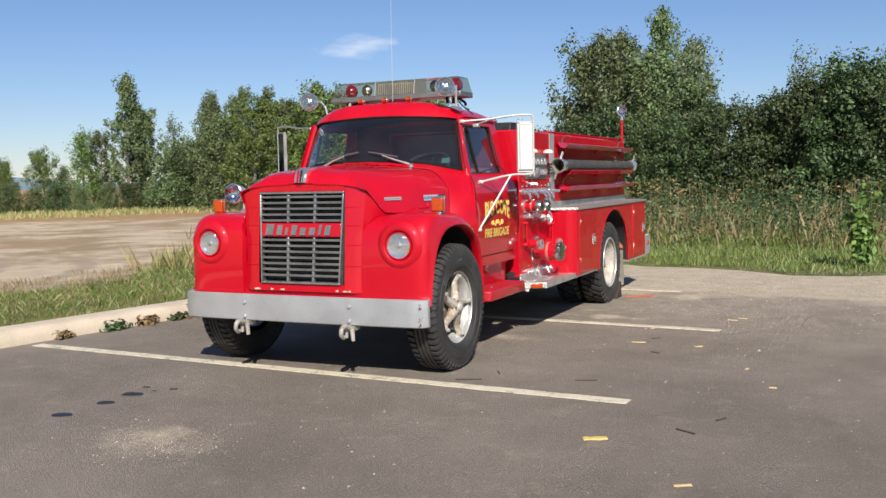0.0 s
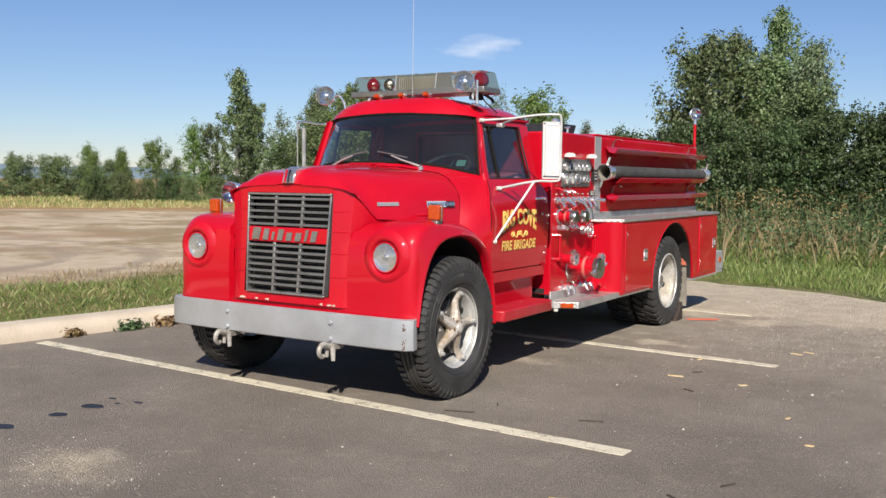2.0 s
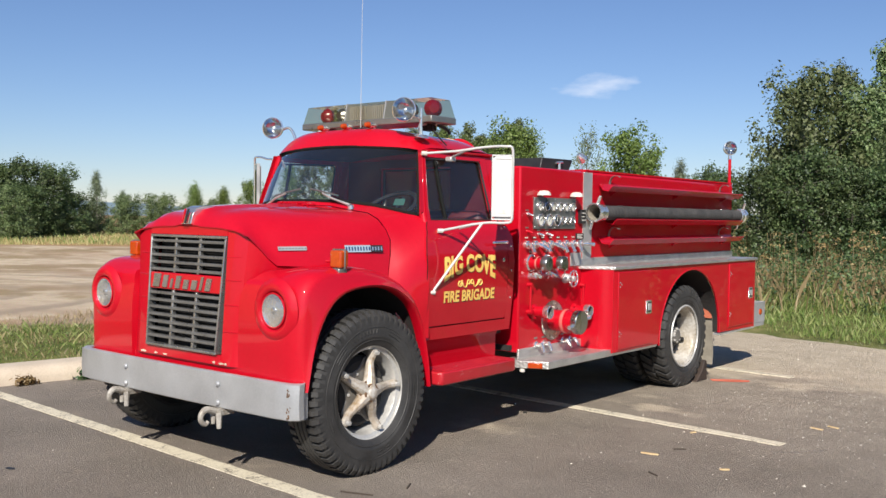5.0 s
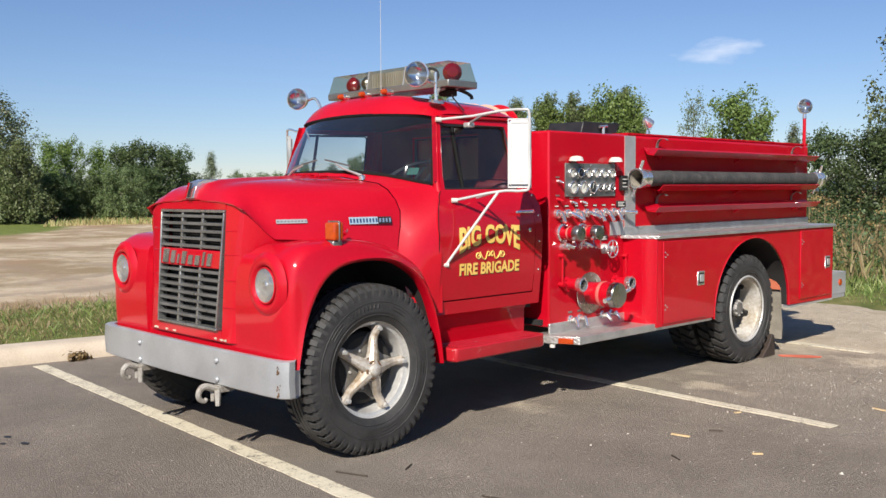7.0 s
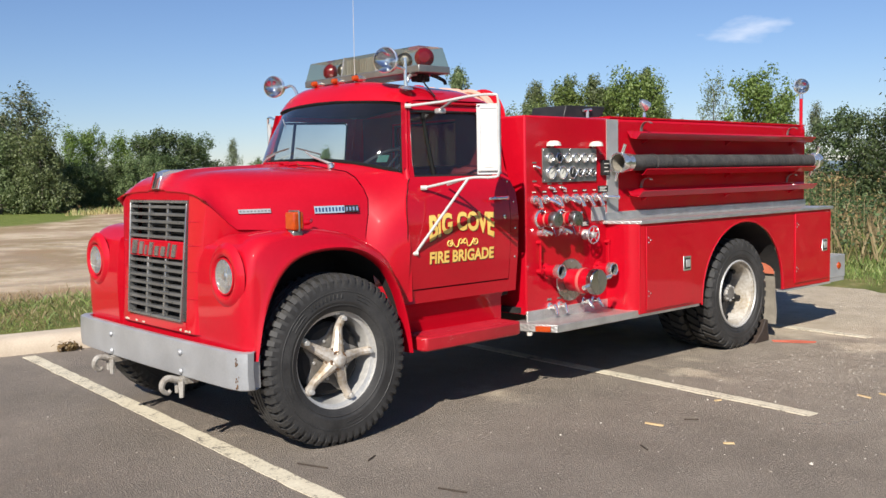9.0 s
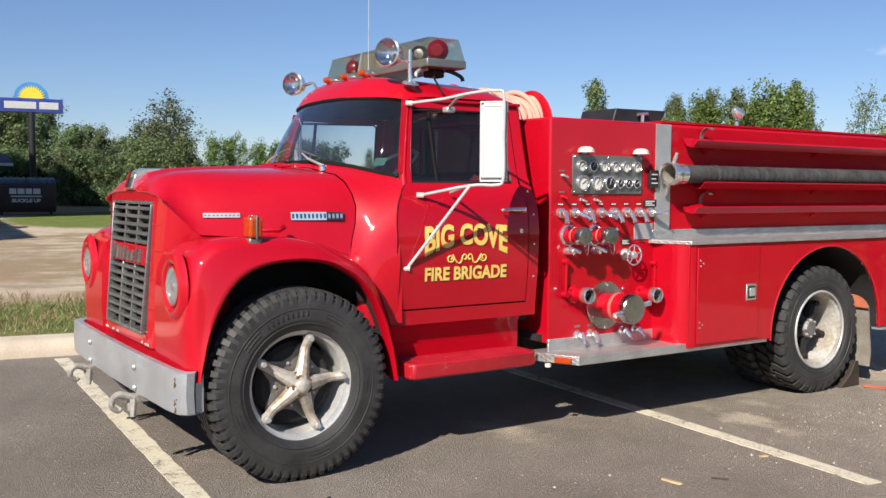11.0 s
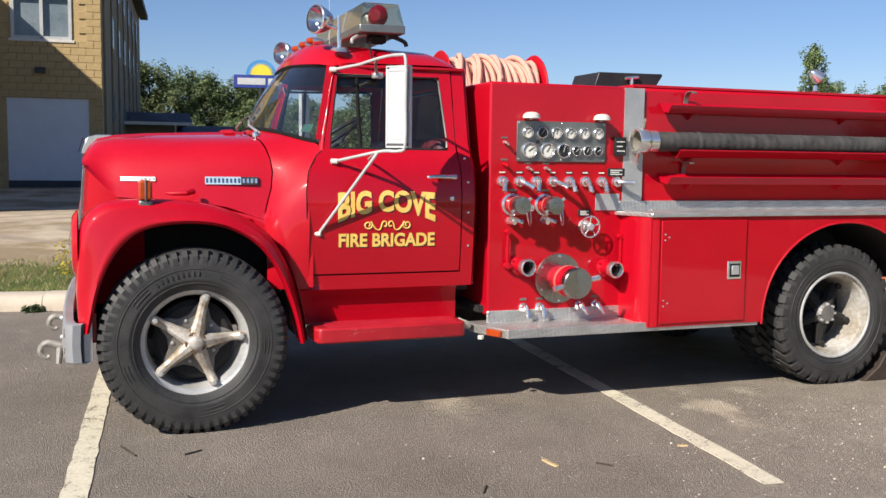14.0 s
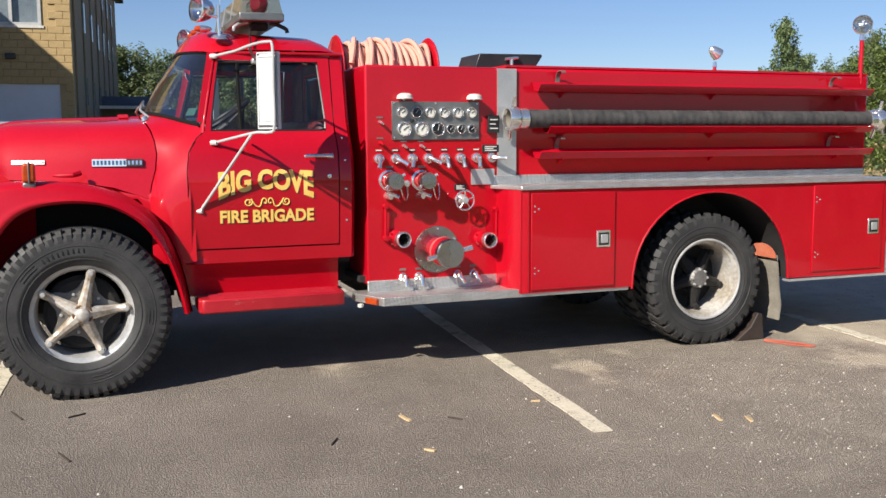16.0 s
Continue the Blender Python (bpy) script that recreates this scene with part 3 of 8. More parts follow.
def build_grille():
    lean = math.atan2(0.05, 0.71)

    def place(u, v, w):  # u across, v up the leaning face, w outwards
        return (u * lerp(0.93, 1.0, v / 0.71), -0.612 + 0.058 * v / 0.71 - w, 0.718 + v)

    g = part("grille", prism(bmesh.new(), [(-0.385, 0), (0.385, 0), (0.385, 0.71), (-0.385, 0.71)], lambda u, v, w: place(u, v, w - 0.09), 0.012), DARK, truck, "silver slatted grille with a red name panel")
    for u0, u1, v0, v1 in ((-0.39, 0.39, 0.698, 0.715), (-0.39, 0.39, -0.002, 0.014), (-0.39, -0.375, 0.014, 0.698), (0.375, 0.39, 0.014, 0.698)):
        part("grille_frame", prism(bmesh.new(), [(u0, v0), (u1, v0), (u1, v1), (u0, v1)], lambda u, v, w: place(u, v, w - 0.05), 0.058), FRAME, g, bevel=0.004)
    heights = [0.062 + k * 0.046 for k in range(7)] + [0.49 + k * 0.046 for k in range(5)]
    for v in heights:
        part("slat", prism(bmesh.new(), [(-0.375, v - 0.009), (0.375, v - 0.009), (0.375, v + 0.009), (-0.375, v + 0.009)], lambda u, q, w: place(u, q, w - 0.034), 0.036), SLAT, g, bevel=0.003)
    for u in (-0.125, 0.125):
        for v0, v1 in ((0.014, 0.362), (0.472, 0.698)):
            part("upright", prism(bmesh.new(), [(u - 0.011, v0), (u + 0.011, v0), (u + 0.011, v1), (u - 0.011, v1)], lambda a, q, w: place(a, q, w - 0.032), 0.030), FRAME, g, bevel=0.003)
    part("name_panel", prism(bmesh.new(), [(-0.374, 0.364), (0.374, 0.364), (0.374, 0.47), (-0.374, 0.47)], lambda u, v, w: place(u, v, w - 0.03), 0.034), RED, g, bevel=0.006)
    # maker's mark: plain slanted strokes, not lettering
    u = -0.335
    for k, (wide, tall) in enumerate([(0.085, 0.085), (0.062, 0.078), (0.034, 0.058), (0.062, 0.078), (0.064, 0.058), (0.066, 0.058), (0.036, 0.082), (0.062, 0.075)]):
        bm = prism(bmesh.new(), [(u, 0.378), (u + wide - 0.012, 0.378), (u + wide - 0.012 + 0.2 * tall, 0.378 + tall), (u + 0.2 * tall, 0.378 + tall)], lambda x, v, w: place(x, v, w + 0.004), 0.009)
        part("maker_mark", bm, FRAME, g)
        u += wide + 0.022
    # radiator behind the slats
    bm = boxed(-0.36, 0.36, -0.47, -0.44, 0.72, 1.40)
    part("radiator", bm, DARK, g)


build_grille()

FENDER_OUT = [(-0.588, 0.565), (-0.595, 0.68), (-0.598, 0.82), (-0.594, 0.97), (-0.578, 1.10), (-0.545, 1.18), (-0.47, 1.24), (-0.36, 1.262), (-0.2, 1.266), (-0.05, 1.258), (0.09, 1.235), (0.2, 1.20), (0.3, 1.15), (0.39, 1.085), (0.46, 1.0), (0.52, 0.89), (0.565, 0.76), (0.60, 0.61), (0.625, 0.455)]
FENDER_ARCH = [(-0.545, 0.575), (-0.525, 0.67), (-0.50, 0.78), (-0.465, 0.88), (-0.425, 0.96), (-0.385, 1.02), (-0.33, 1.075), (-0.26, 1.115), (-0.17, 1.14), (-0.05, 1.15), (0.06, 1.145), (0.16, 1.125), (0.24, 1.09), (0.32, 1.04), (0.39, 0.97), (0.455, 0.87), (0.51, 0.745), (0.555, 0.60), (0.585, 0.455)]


def build_fender(side):
    bm = bmesh.new()
    o = smooth_path([(0, *p) for p in FENDER_OUT], 3)
    a = smooth_path([(0, *p) for p in FENDER_ARCH], 3)
    rows = []
    n = len(o)
    for i, (p, q) in enumerate(zip(o, a)):
        f = i / (n - 1)
        y, z = p[1], p[2]
        if y < -0.5 and z < 1.12:
            x_in = 0.552
        else:
            x_in = interp(y, [(-0.6, 0.552), (-0.45, 0.63), (0.1, 0.74), (0.4, 0.81), (0.62, 0.90)])
        d = Vector((q[1] - p[1], q[2] - p[2]))
        dn = d.normalized()

        def at(k, x):
            return (side * x, p[1] + dn.x * k, p[2] + dn.y * k)
        top = 0.018 if z > 1.1 else 0.0
        L = d.length
        xs = 1.085 if f < 0.75 else 1.085 - 0.05 * (f - 0.75) / 0.25
        rows.append([at(0.05, x_in - 0.01), at(0.02 if z > 1.2 else 0.0, x_in), at(0.006 if z > 1.2 else 0, lerp(x_in, xs, 0.4)), at(0.0, lerp(x_in, xs, 0.7)), at(0.003, xs - 0.085), at(0.014, xs - 0.045), at(0.034, xs - 0.015), at(min(0.06, L * 0.6), xs), at(L * 0.72, xs + 0.004), at(L * 0.86, xs + 0.016), at(L * 0.95, xs + 0.021), at(L, xs + 0.016), at(L + 0.012, xs + 0.002), at(L + 0.012, xs - 0.05)])
    sheet(bm, rows)
    f = part("fender", bm, RED, truck, "rounded red front fender with wheel arch", angle=60)
    # headlamp in its pod
    hx, hy, hz = side * 0.871, -0.597, 1.022
    pod = [(0.186, 0.014), (0.174, 0.003), (0.160, -0.008), (0.144, -0.015), (0.128, -0.016), (0.117, -0.012), (0.109, -0.003), (0.105, 0.008)]
    part("headlamp_pod", lathe(bmesh.new(), pod, (hx, hy, hz), (0, 1, 0), 40), RED, f, angle=80)
    part("lamp_ring", ring(bmesh.new(), (hx, hy - 0.007, hz), (0, 1, 0), 0.099, 0.006, 40), RED, f)
    part("reflector", lathe(bmesh.new(), [(0.094, -0.009), (0.08, -0.005), (0.06, -0.003), (0.0, -0.002)], (hx, hy, hz), (0, 1, 0), 32), BOWL, f)
    part("bulb_shield", lathe(bmesh.new(), [(0.0, -0.012), (0.016, -0.010), (0.021, -0.006), (0.021, -0.002)], (hx, hy, hz), (0, 1, 0), 16), CHROME, f)
    part("headlamp_lens", lathe(bmesh.new(), [(0.094, -0.009), (0.08, -0.018), (0.06, -0.026), (0.03, -0.032), (0.0, -0.034)], (hx, hy, hz), (0, 1, 0), 32), HEADLENS, f, "clear ribbed sealed-beam glass")
    # near-black liner added inside the wheel arch, in place of its shade
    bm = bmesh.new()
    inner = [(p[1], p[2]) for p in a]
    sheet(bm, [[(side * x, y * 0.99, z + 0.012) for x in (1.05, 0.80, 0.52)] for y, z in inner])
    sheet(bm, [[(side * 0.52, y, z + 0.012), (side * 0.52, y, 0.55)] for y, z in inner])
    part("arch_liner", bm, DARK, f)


def ribbed_lens():
    m, t, p = nodes_of("ribbed_headlamp_glass")
    co = t.nodes.new("ShaderNodeTexCoord")
    w = t.nodes.new("ShaderNodeTexWave")
    w.inputs["Scale"].default_value = 16
    t.links.new(co.outputs["Object"], w.inputs["Vector"])
    b = t.nodes.new("ShaderNodeBump")
    b.inputs["Strength"].default_value, b.inputs["Distance"].default_value = 0.5, 0.003
    t.links.new(w.outputs["Fac"], b.inputs["Height"])
    gl, tr, mx = t.nodes.new("ShaderNodeBsdfGlossy"), t.nodes.new("ShaderNodeBsdfTransparent"), t.nodes.new("ShaderNodeMixShader")
    gl.inputs["Roughness"].default_value, mx.inputs[0].default_value = 0.05, 0.24
    tr.inputs[0].default_value = (0.9, 0.92, 0.93, 1)
    t.links.new(b.outputs[0], gl.inputs["Normal"])
    t.links.new(tr.outputs[0], mx.inputs[1])
    t.links.new(gl.outputs[0], mx.inputs[2])
    t.links.new(mx.outputs[0], t.nodes["Material Output"].inputs["Surface"])
    return m


HEADLENS = ribbed_lens()
for s in (-1, 1):
    build_fender(s)


def build_cowl():
    # from the hood's rear edge to the doors, with the windscreen's base
    def section(f):
        y = lerp(0.41, 0.73, f)
        hood = hood_section(0.40, 1.14)
        top = [(0, 0.43, 1.67), (0.10, 0.43, 1.67), (0.2, 0.435, 1.668), (0.32, 0.445, 1.663), (0.45, 0.475, 1.654), (0.58, 0.53, 1.635), (0.67, 0.585, 1.614), (0.75, 0.65, 1.590), (0.812, 0.712, 1.574), (0.862, 0.728, 1.548), (cab_x(1.45), 0.69, 1.45), (cab_x(1.26), 0.635, 1.26)]
        return [tuple(lerp(np.array((h[0], h[1] + rear_shift(h[2]) + 0.007, h[2] + (0.004 if h[2] > 1.5 else 0))), np.array(q), f)) for h, q in zip(hood, top)]
    bm = bmesh.new()
    rows = [section(f) for f in np.linspace(0, 1, 8)]
    for k, row in enumerate(rows):  # bulge of the cowl side
        f = k / 7
        rows[k] = [(p[0] + 0.028 * math.sin(math.pi * f ** 0.7) * min(1, max(0, i - 6) / 3), p[1], p[2]) for i, p in enumerate(row)]
    low = []
    for row in rows:
        x, y, z = row[-1]
        low.append([(x, y, z), (x + 0.01, y, 1.1), (lerp(x, cab_x(0.9), 0.6), y, 0.9), (lerp(x, cab_x(0.75), 0.6), y, 0.75)])
    sheet(bm, rows)
    sheet(bm, low)
    mirrored(bm)
    tpart("cowl", bm, RED, "red cowl between hood and windscreen", angle=50)


build_cowl()


def build_inner_side(s):
    # panel between the hood's lower edge, the fender and the door
    bm = bmesh.new()
    rows = []
    for y in np.linspace(-0.14, 0.66, 16):
        x = interp(y, [(-0.15, 0.69), (0.0, 0.728), (0.1, 0.752), (0.40, 0.822), (0.47, 0.85), (0.54, 0.912), (0.62, 0.962), (0.66, 0.968)])
        rows.append([(s * (x - 0.045), y, 1.30), (s * (x - 0.016), y, 1.19), *[(s * (x + 0.004), y, z) for z in np.linspace(1.16, interp(y, [(0.36, 1.14), (0.48, 0.9), (0.58, 0.76)]), 3)]])
    sheet(bm, rows)
    tpart("fender_apron", bm, RED)


for s in (-1, 1):
    build_inner_side(s)

BASE = [(0, 0.432, 1.67), (0.3, 0.445, 1.665), (0.52, 0.505, 1.649), (0.70, 0.62, 1.611), (0.805, 0.735, 1.577)]
HEAD = [(0, 0.665, 2.065), (0.28, 0.675, 2.06), (0.48, 0.715, 2.05), (0.62, 0.775, 2.04), (0.705, 0.845, 2.025)]


def both_sides(curve, steps=5):
    c = smooth_path(curve, steps)
    return [np.array((-p[0], p[1], p[2])) for p in c[:0:-1]] + c


def build_windscreen():
    b, h = both_sides(BASE), both_sides(HEAD)
    bm = bmesh.new()
    sheet(bm, [[lerp(p, q, f) + np.array((0, -0.018 * math.sin(math.pi * f), 0)) for p, q in zip(b, h)] for f in np.linspace(0, 1, 7)])
    w = tpart("windscreen", bm, WINDSCREEN, "curved windscreen glass in black rubber", angle=80)
    w.visible_shadow = False
    loop = b + h[::-1] + [b[0]]
    part("rubber_seal", tube(bmesh.new(), [tuple(p) for p in loop], 0.014, 8, False), SEAL, w)


build_windscreen()


def door_front(z):
    return interp(z, [(1.545, 0.74), (1.60, 0.75), (2.02, 0.836)])


for s in (-1, 1):
    bm = bmesh.new()
    rows = []
    for f in np.linspace(-0.11, 1.02, 9):
        p = lerp(np.array(BASE[-1]), np.array(HEAD[-1]), f)
        q = np.array((cab_x(p[2]), door_front(p[2]) - 0.002, p[2]))
        m = lerp(p, q, 0.5) + np.array((0.014, -0.016, 0))
        rows.append([(s * v[0], v[1], v[2]) for v in (p, lerp(p, m, 0.6) + np.array((0.003, -0.006, 0)), m, lerp(m, q, 0.6) + np.array((0.006, -0.003, 0)), q)])
    sheet(bm, rows)
    tpart("windscreen_pillar", bm, RED, angle=70)


def build_roof():
    h = both_sides(HEAD)
    n = len(h)
    rows = []
    for v in (0.0, 0.012, 0.035, 0.07, 0.12, 0.19, 0.28, 0.4, 0.55, 0.7, 0.82, 0.9, 0.95, 0.98, 1.0):
        rise = 1 - (1 - min(v / 0.19, 1)) ** 2.6
        fall = 1 - max(0, (v - 0.78) / 0.22) ** 2.4
        row = []
        for p in h:
            s = p[0] / 0.705
            wide = interp(v, [(0, 0.735), (0.2, 0.765), (1, 0.765)])
            y = lerp(p[1] - 0.012, 1.635, v)
            z = lerp(p[2] + 0.004, 2.035, min(1, v * 1.3)) + 0.125 * rise * fall * (1 - abs(s) ** 4.2) + 0.02 * rise * fall
            row.append((s * wide, y, z))
        rows.append(row)
    bm = bmesh.new()
    sheet(bm, rows)
    # drip rails
    for s in (-1, 1):
        tube(bm, [(s * (0.735 + 0.03 * min(1, f * 4)), lerp(0.86, 1.635, f), lerp(2.03, 2.036, f)) for f in np.linspace(0, 1, 10)], 0.011, 6)
    tpart("roof", bm, RED, "domed red cab roof with drip rails", angle=60)
    bm = bmesh.new()
    sheet(bm, [[(p[0] * 0.98, lerp(p[1] + 0.02, 1.60, v), lerp(p[2], 2.03, v) - 0.01 + 0.05 * (1 - (p[0] / 0.705) ** 2) * min(1, v * 3)) for p in h] for v in (0, 0.15, 0.4, 0.7, 1)])
    tpart("headliner", bm, SEAL)


build_roof()


def side_patch(s, ys, zs, out=0.0):
    """A patch of the cab's side between heights, following its curve; ys(z) gives its two ends."""
    return [[(s * (cab_x(z) + out), y, z) for y in np.linspace(*ys(z), 8)] for z in zs]


def front_edge(z):  # of the door
    return interp(z, [(0.82, 0.632), (1.05, 0.625), (1.30, 0.62), (1.42, 0.635), (1.50, 0.685), (1.545, 0.74), (1.60, 0.75), (2.02, 0.836)])


def win_front(z):
    return interp(z, [(1.545, 0.778), (1.60, 0.782), (1.98, 0.847)])


def build_side(s):
    # fixed frame of the cab's side behind the door, and the sill under it
    bm = bmesh.new()
    sheet(bm, side_patch(s, lambda z: (1.556, 1.632), np.linspace(0.74, 2.035, 16)))
    sheet(bm, side_patch(s, lambda z: (0.60, 1.556), (0.74, 0.78, 0.822)))
    sheet(bm, [[(s * cab_x(z), 1.632, z), (s * (cab_x(z) - 0.04), 1.66, z), (s * (cab_x(z) - 0.3), 1.665, z)] for z in np.linspace(0.74, 2.035, 14)])
    sheet(bm, [[(s * cab_x(0.74), y, 0.74), (s * 0.86, y, 0.735)] for y in (0.6, 1.1, 1.632)])
    bmesh.ops.remove_doubles(bm, verts=bm.verts, dist=0.002)
    tpart("cab_side", bm, RED, angle=55)
    bm = bmesh.new()
    sheet(bm, side_patch(s, lambda z: (front_edge(z) - 0.05, front_edge(z) - 0.004), np.linspace(1.60, 2.03, 8), -0.002))
    tpart("pillar_strip", bm, RED)
    # door: lower panel and window frame
    d = tpart("door", thick_door(s), RED, "red cab door with gold lettering and a chrome handle" if s > 0 else "red cab door", angle=40)
    bm = bmesh.new()
    zs = np.linspace(1.553, 1.975, 6)
    sheet(bm, side_patch(s, lambda z: (win_front(z), interp(z, [(1.55, 1.50), (1.98, 1.475)])), zs, -0.018))
    g = part("door_glass", bm, GLASS, d)
    g.visible_shadow = False
    loop = [(win_front(z), z) for z in np.linspace(1.55, 1.97, 5)] + [(1.44, 1.985), (1.472, 1.965), (1.50, 1.60), (1.495, 1.56), (1.46, 1.548), (0.815, 1.548), (0.778, 1.55)]
    part("window_rubber", tube(bmesh.new(), [(s * (cab_x(z) - 0.004), y, z) for y, z in loop], 0.0085, 6, False), BLACK, d)
    part("vent_bar", tube(bmesh.new(), [(s * (cab_x(z) - 0.012), 0.965, z) for z in (1.55, 1.76, 1.98)], 0.012, 6), SEAL, d)
    part("door_handle", tube(bmesh.new(), [(s * 1.0, 1.33, 1.388), (s * 1.024, 1.36, 1.392), (s * 1.026, 1.46, 1.392), (s * 1.0, 1.5, 1.39)], [0.009, 0.011, 0.013, 0.019], 8), CHROME, d, "chrome handle")
    part("door_lock", lathe(bmesh.new(), [(0.0, 0.012), (0.014, 0.01), (0.015, 0.0)], (s * 0.982, 1.488, 1.262), (s, 0, 0), 12), CHROME, d)
    for y, z in ((1.59, 1.5), (1.595, 1.36), (1.595, 1.18), (1.60, 0.98)):
        tpart("body_screw", lathe(bmesh.new(), [(0, 0.006), (0.007, 0.004), (0.008, 0)], (s * cab_x(z), y, z), (s, 0, 0), 8), CHROME)
    part("door_seam", tube(bmesh.new(), [(s * (cab_x(z) + 0.0035), front_edge(z), z) for z in np.linspace(0.835, 1.535, 24)], 0.0032, 5), SEAL, d)
    # dark backing of the door gaps
    bm = bmesh.new()
    sheet(bm, side_patch(s, lambda z: (front_edge(z) + 0.012, 1.58), np.linspace(0.78, 1.53, 12), -0.03))
    tpart("door_frame", bm, RED_VINYL)
    # rocker and cab step
    bm = bmesh.new()
    sheet(bm, [[(s * x, y, z) for x, z in ((0.90, 0.745), (0.872, 0.70), (0.868, 0.53))] for y in (0.55, 1.0, 1.56)])
    tpart("rocker_panel", bm, RED, "scuffed red panel under the door")
    bm = bmesh.new()
    out = [(0.80, 0.655), (1.05, 0.655), (1.085, 0.675), (1.09, 0.72), (1.085, 1.50), (1.06, 1.555), (0.80, 1.56)]
    prism(bm, out, lambda u, v, w: (s * u, v, 0.45 + w), 0.09)
    st = tpart("cab_step", bm, RED_WORN, "worn red cab step with chipped paint", bevel=0.012)
    for k in range(5):
        x = 0.90 + k * 0.038
        part("step_rib", tube(bmesh.new(), [(s * x, 0.72, 0.541), (s * x, 1.5, 0.541)], 0.006, 6), RED_WORN, st)
    bm = bmesh.new()
    for q in (1.59, 1.62):
        tube(bm, [(s * 0.6, 1.585, 0.50), (s * 0.98, 1.60, 0.50)], 0.025, 8)
    tpart("exhaust_pipe", bm, OFFWHITE)


def thick_door(s):
    bm = bmesh.new()
    sheet(bm, side_patch(s, lambda z: (front_edge(z) + 0.004, 1.548), np.linspace(0.832, 1.545, 14), 0.004))
    zs = np.linspace(1.545, 1.985, 6)
    sheet(bm, [[(s * (cab_x(z) + 0.004), y, z) for y in np.linspace(front_edge(z) + 0.004, win_front(z), 4)] for z in zs])
    sheet(bm, [[(s * (cab_x(z) + 0.004), y, z) for y in np.linspace(interp(z, [(1.55, 1.50), (1.98, 1.475)]), 1.548, 4)] for z in zs])
    sheet(bm, side_patch(s, lambda z: (front_edge(z) + 0.004, 1.548), (1.985, 2.0, 2.022), 0.004))
    bmesh.ops.remove_doubles(bm, verts=bm.verts, dist=0.001)
    rim = bmesh.ops.extrude_edge_only(bm, edges=[e for e in bm.edges if e.is_boundary])["geom"]
    for v in rim:
        if isinstance(v, bmesh.types.BMVert):
            v.co.x -= s * 0.022
    return bm


for s in (-1, 1):
    build_side(s)


def build_cab_back():
    bm = bmesh.new()
    y = 1.655
    zs, xs = (0.74, 1.60, 1.95, 2.04), (-0.72, -0.36, 0.36, 0.72)
    for j in range(3):
        for i in range(3):
            if (i, j) != (1, 1):
                q = []
                for (x, k) in ((xs[i], 0), (xs[i + 1], 0), (xs[i + 1], 1), (xs[i], 1)):
                    z = zs[j + k]
                    q.append(((math.copysign(cab_x(z) - 0.02, x) if abs(x) > 0.5 else x), y, z))
                bm.faces.new([bm.verts.new(p) for p in q])
    bmesh.ops.remove_doubles(bm, verts=bm.verts, dist=0.001)
    thick(bm, 0.03)
    tpart("cab_rear_wall", bm, RED)
    g = tpart("rear_window", boxed(-0.36, 0.36, 1.66, 1.665, 1.60, 1.95), REAR_GLASS)
    g.visible_shadow = False
    tpart("rear_window_seal", tube(bmesh.new(), [(-0.36, 1.65, 1.6), (0.36, 1.65, 1.6), (0.36, 1.65, 1.95), (-0.36, 1.65, 1.95), (-0.36, 1.65, 1.6)], 0.014, 6, False), BLACK)
    # dark panels added round the rear window, in place of the cab's inner shade
    for x0, x1, z0, z1 in ((-0.74, -0.372, 1.59, 2.02), (0.372, 0.74, 1.59, 2.02), (-0.372, 0.372, 1.962, 2.03), (-0.8, 0.8, 1.2, 1.588)):
        tpart("cab_lining", boxed(x0, x1, 1.615, 1.635, z0, z1), RED_VINYL)
    # cab floor, seat, dashboard and wheel
    tpart("cab_floor", boxed(-0.86, 0.86, 0.5, 1.64, 0.70, 0.74), DARK)
    tpart("seat", boxed(-0.78, 0.78, 1.08, 1.55, 1.02, 1.22), RED_VINYL, bevel=0.05)
    bm = boxed(-0.78, 0.78, 1.46, 1.60, 1.22, 1.62)
    tpart("backrest", bm, RED_VINYL, "dark red vinyl bench backrest", bevel=0.05)
    bm = bmesh.new()
    b = both_sides(BASE)
    sheet(bm, [[(p[0] * k, lerp(p[1] + 0.02, 0.80, f), z + (p[2] - 1.62) * (1 - f) * 0.8) for p in b] for f, z, k in ((0, 1.60, 0.98), (0.5, 1.60, 0.97), (0.9, 1.57, 0.97), (1.0, 1.52, 0.97), (1.0, 1.30, 0.97))])
    tpart("dashboard", bm, DASH, "grey padded dashboard", angle=60)
    w = tpart("steering_wheel", ring(bmesh.new(), (0.38, 0.90, 1.625), (0, -0.55, 0.83), 0.215, 0.015, 40), BLACK)
    bm = bmesh.new()
    tube(bm, [(0.38, 0.94, 1.59), (0.38, 0.72, 1.42)], 0.022, 8)
    for x, y, z in ((0.19, 0.93, 1.60), (0.57, 0.93, 1.60), (0.38, 1.06, 1.705)):
        tube(bm, [(0.38, 0.94, 1.59), (x, y, z)], 0.009, 6)
    part("steering_column", bm, BLACK, w)
    # stickers inside the windscreen: a green one low by the pillar, a round white one high on the far side
    green = surface("green_sticker", (0.012, 0.05, 0.04), (0.04, 0.14, 0.11), 0.95)
    part("sticker", prism(bmesh.new(), [(0.66, 0.0), (0.71, 0.0), (0.71, 0.045), (0.66, 0.045)], lambda u, v, q: (u - q - 0.012, 0.69 + 0.95 * (u - 0.70) + v * 0.5, 1.645 + v), 0.004), green, w)
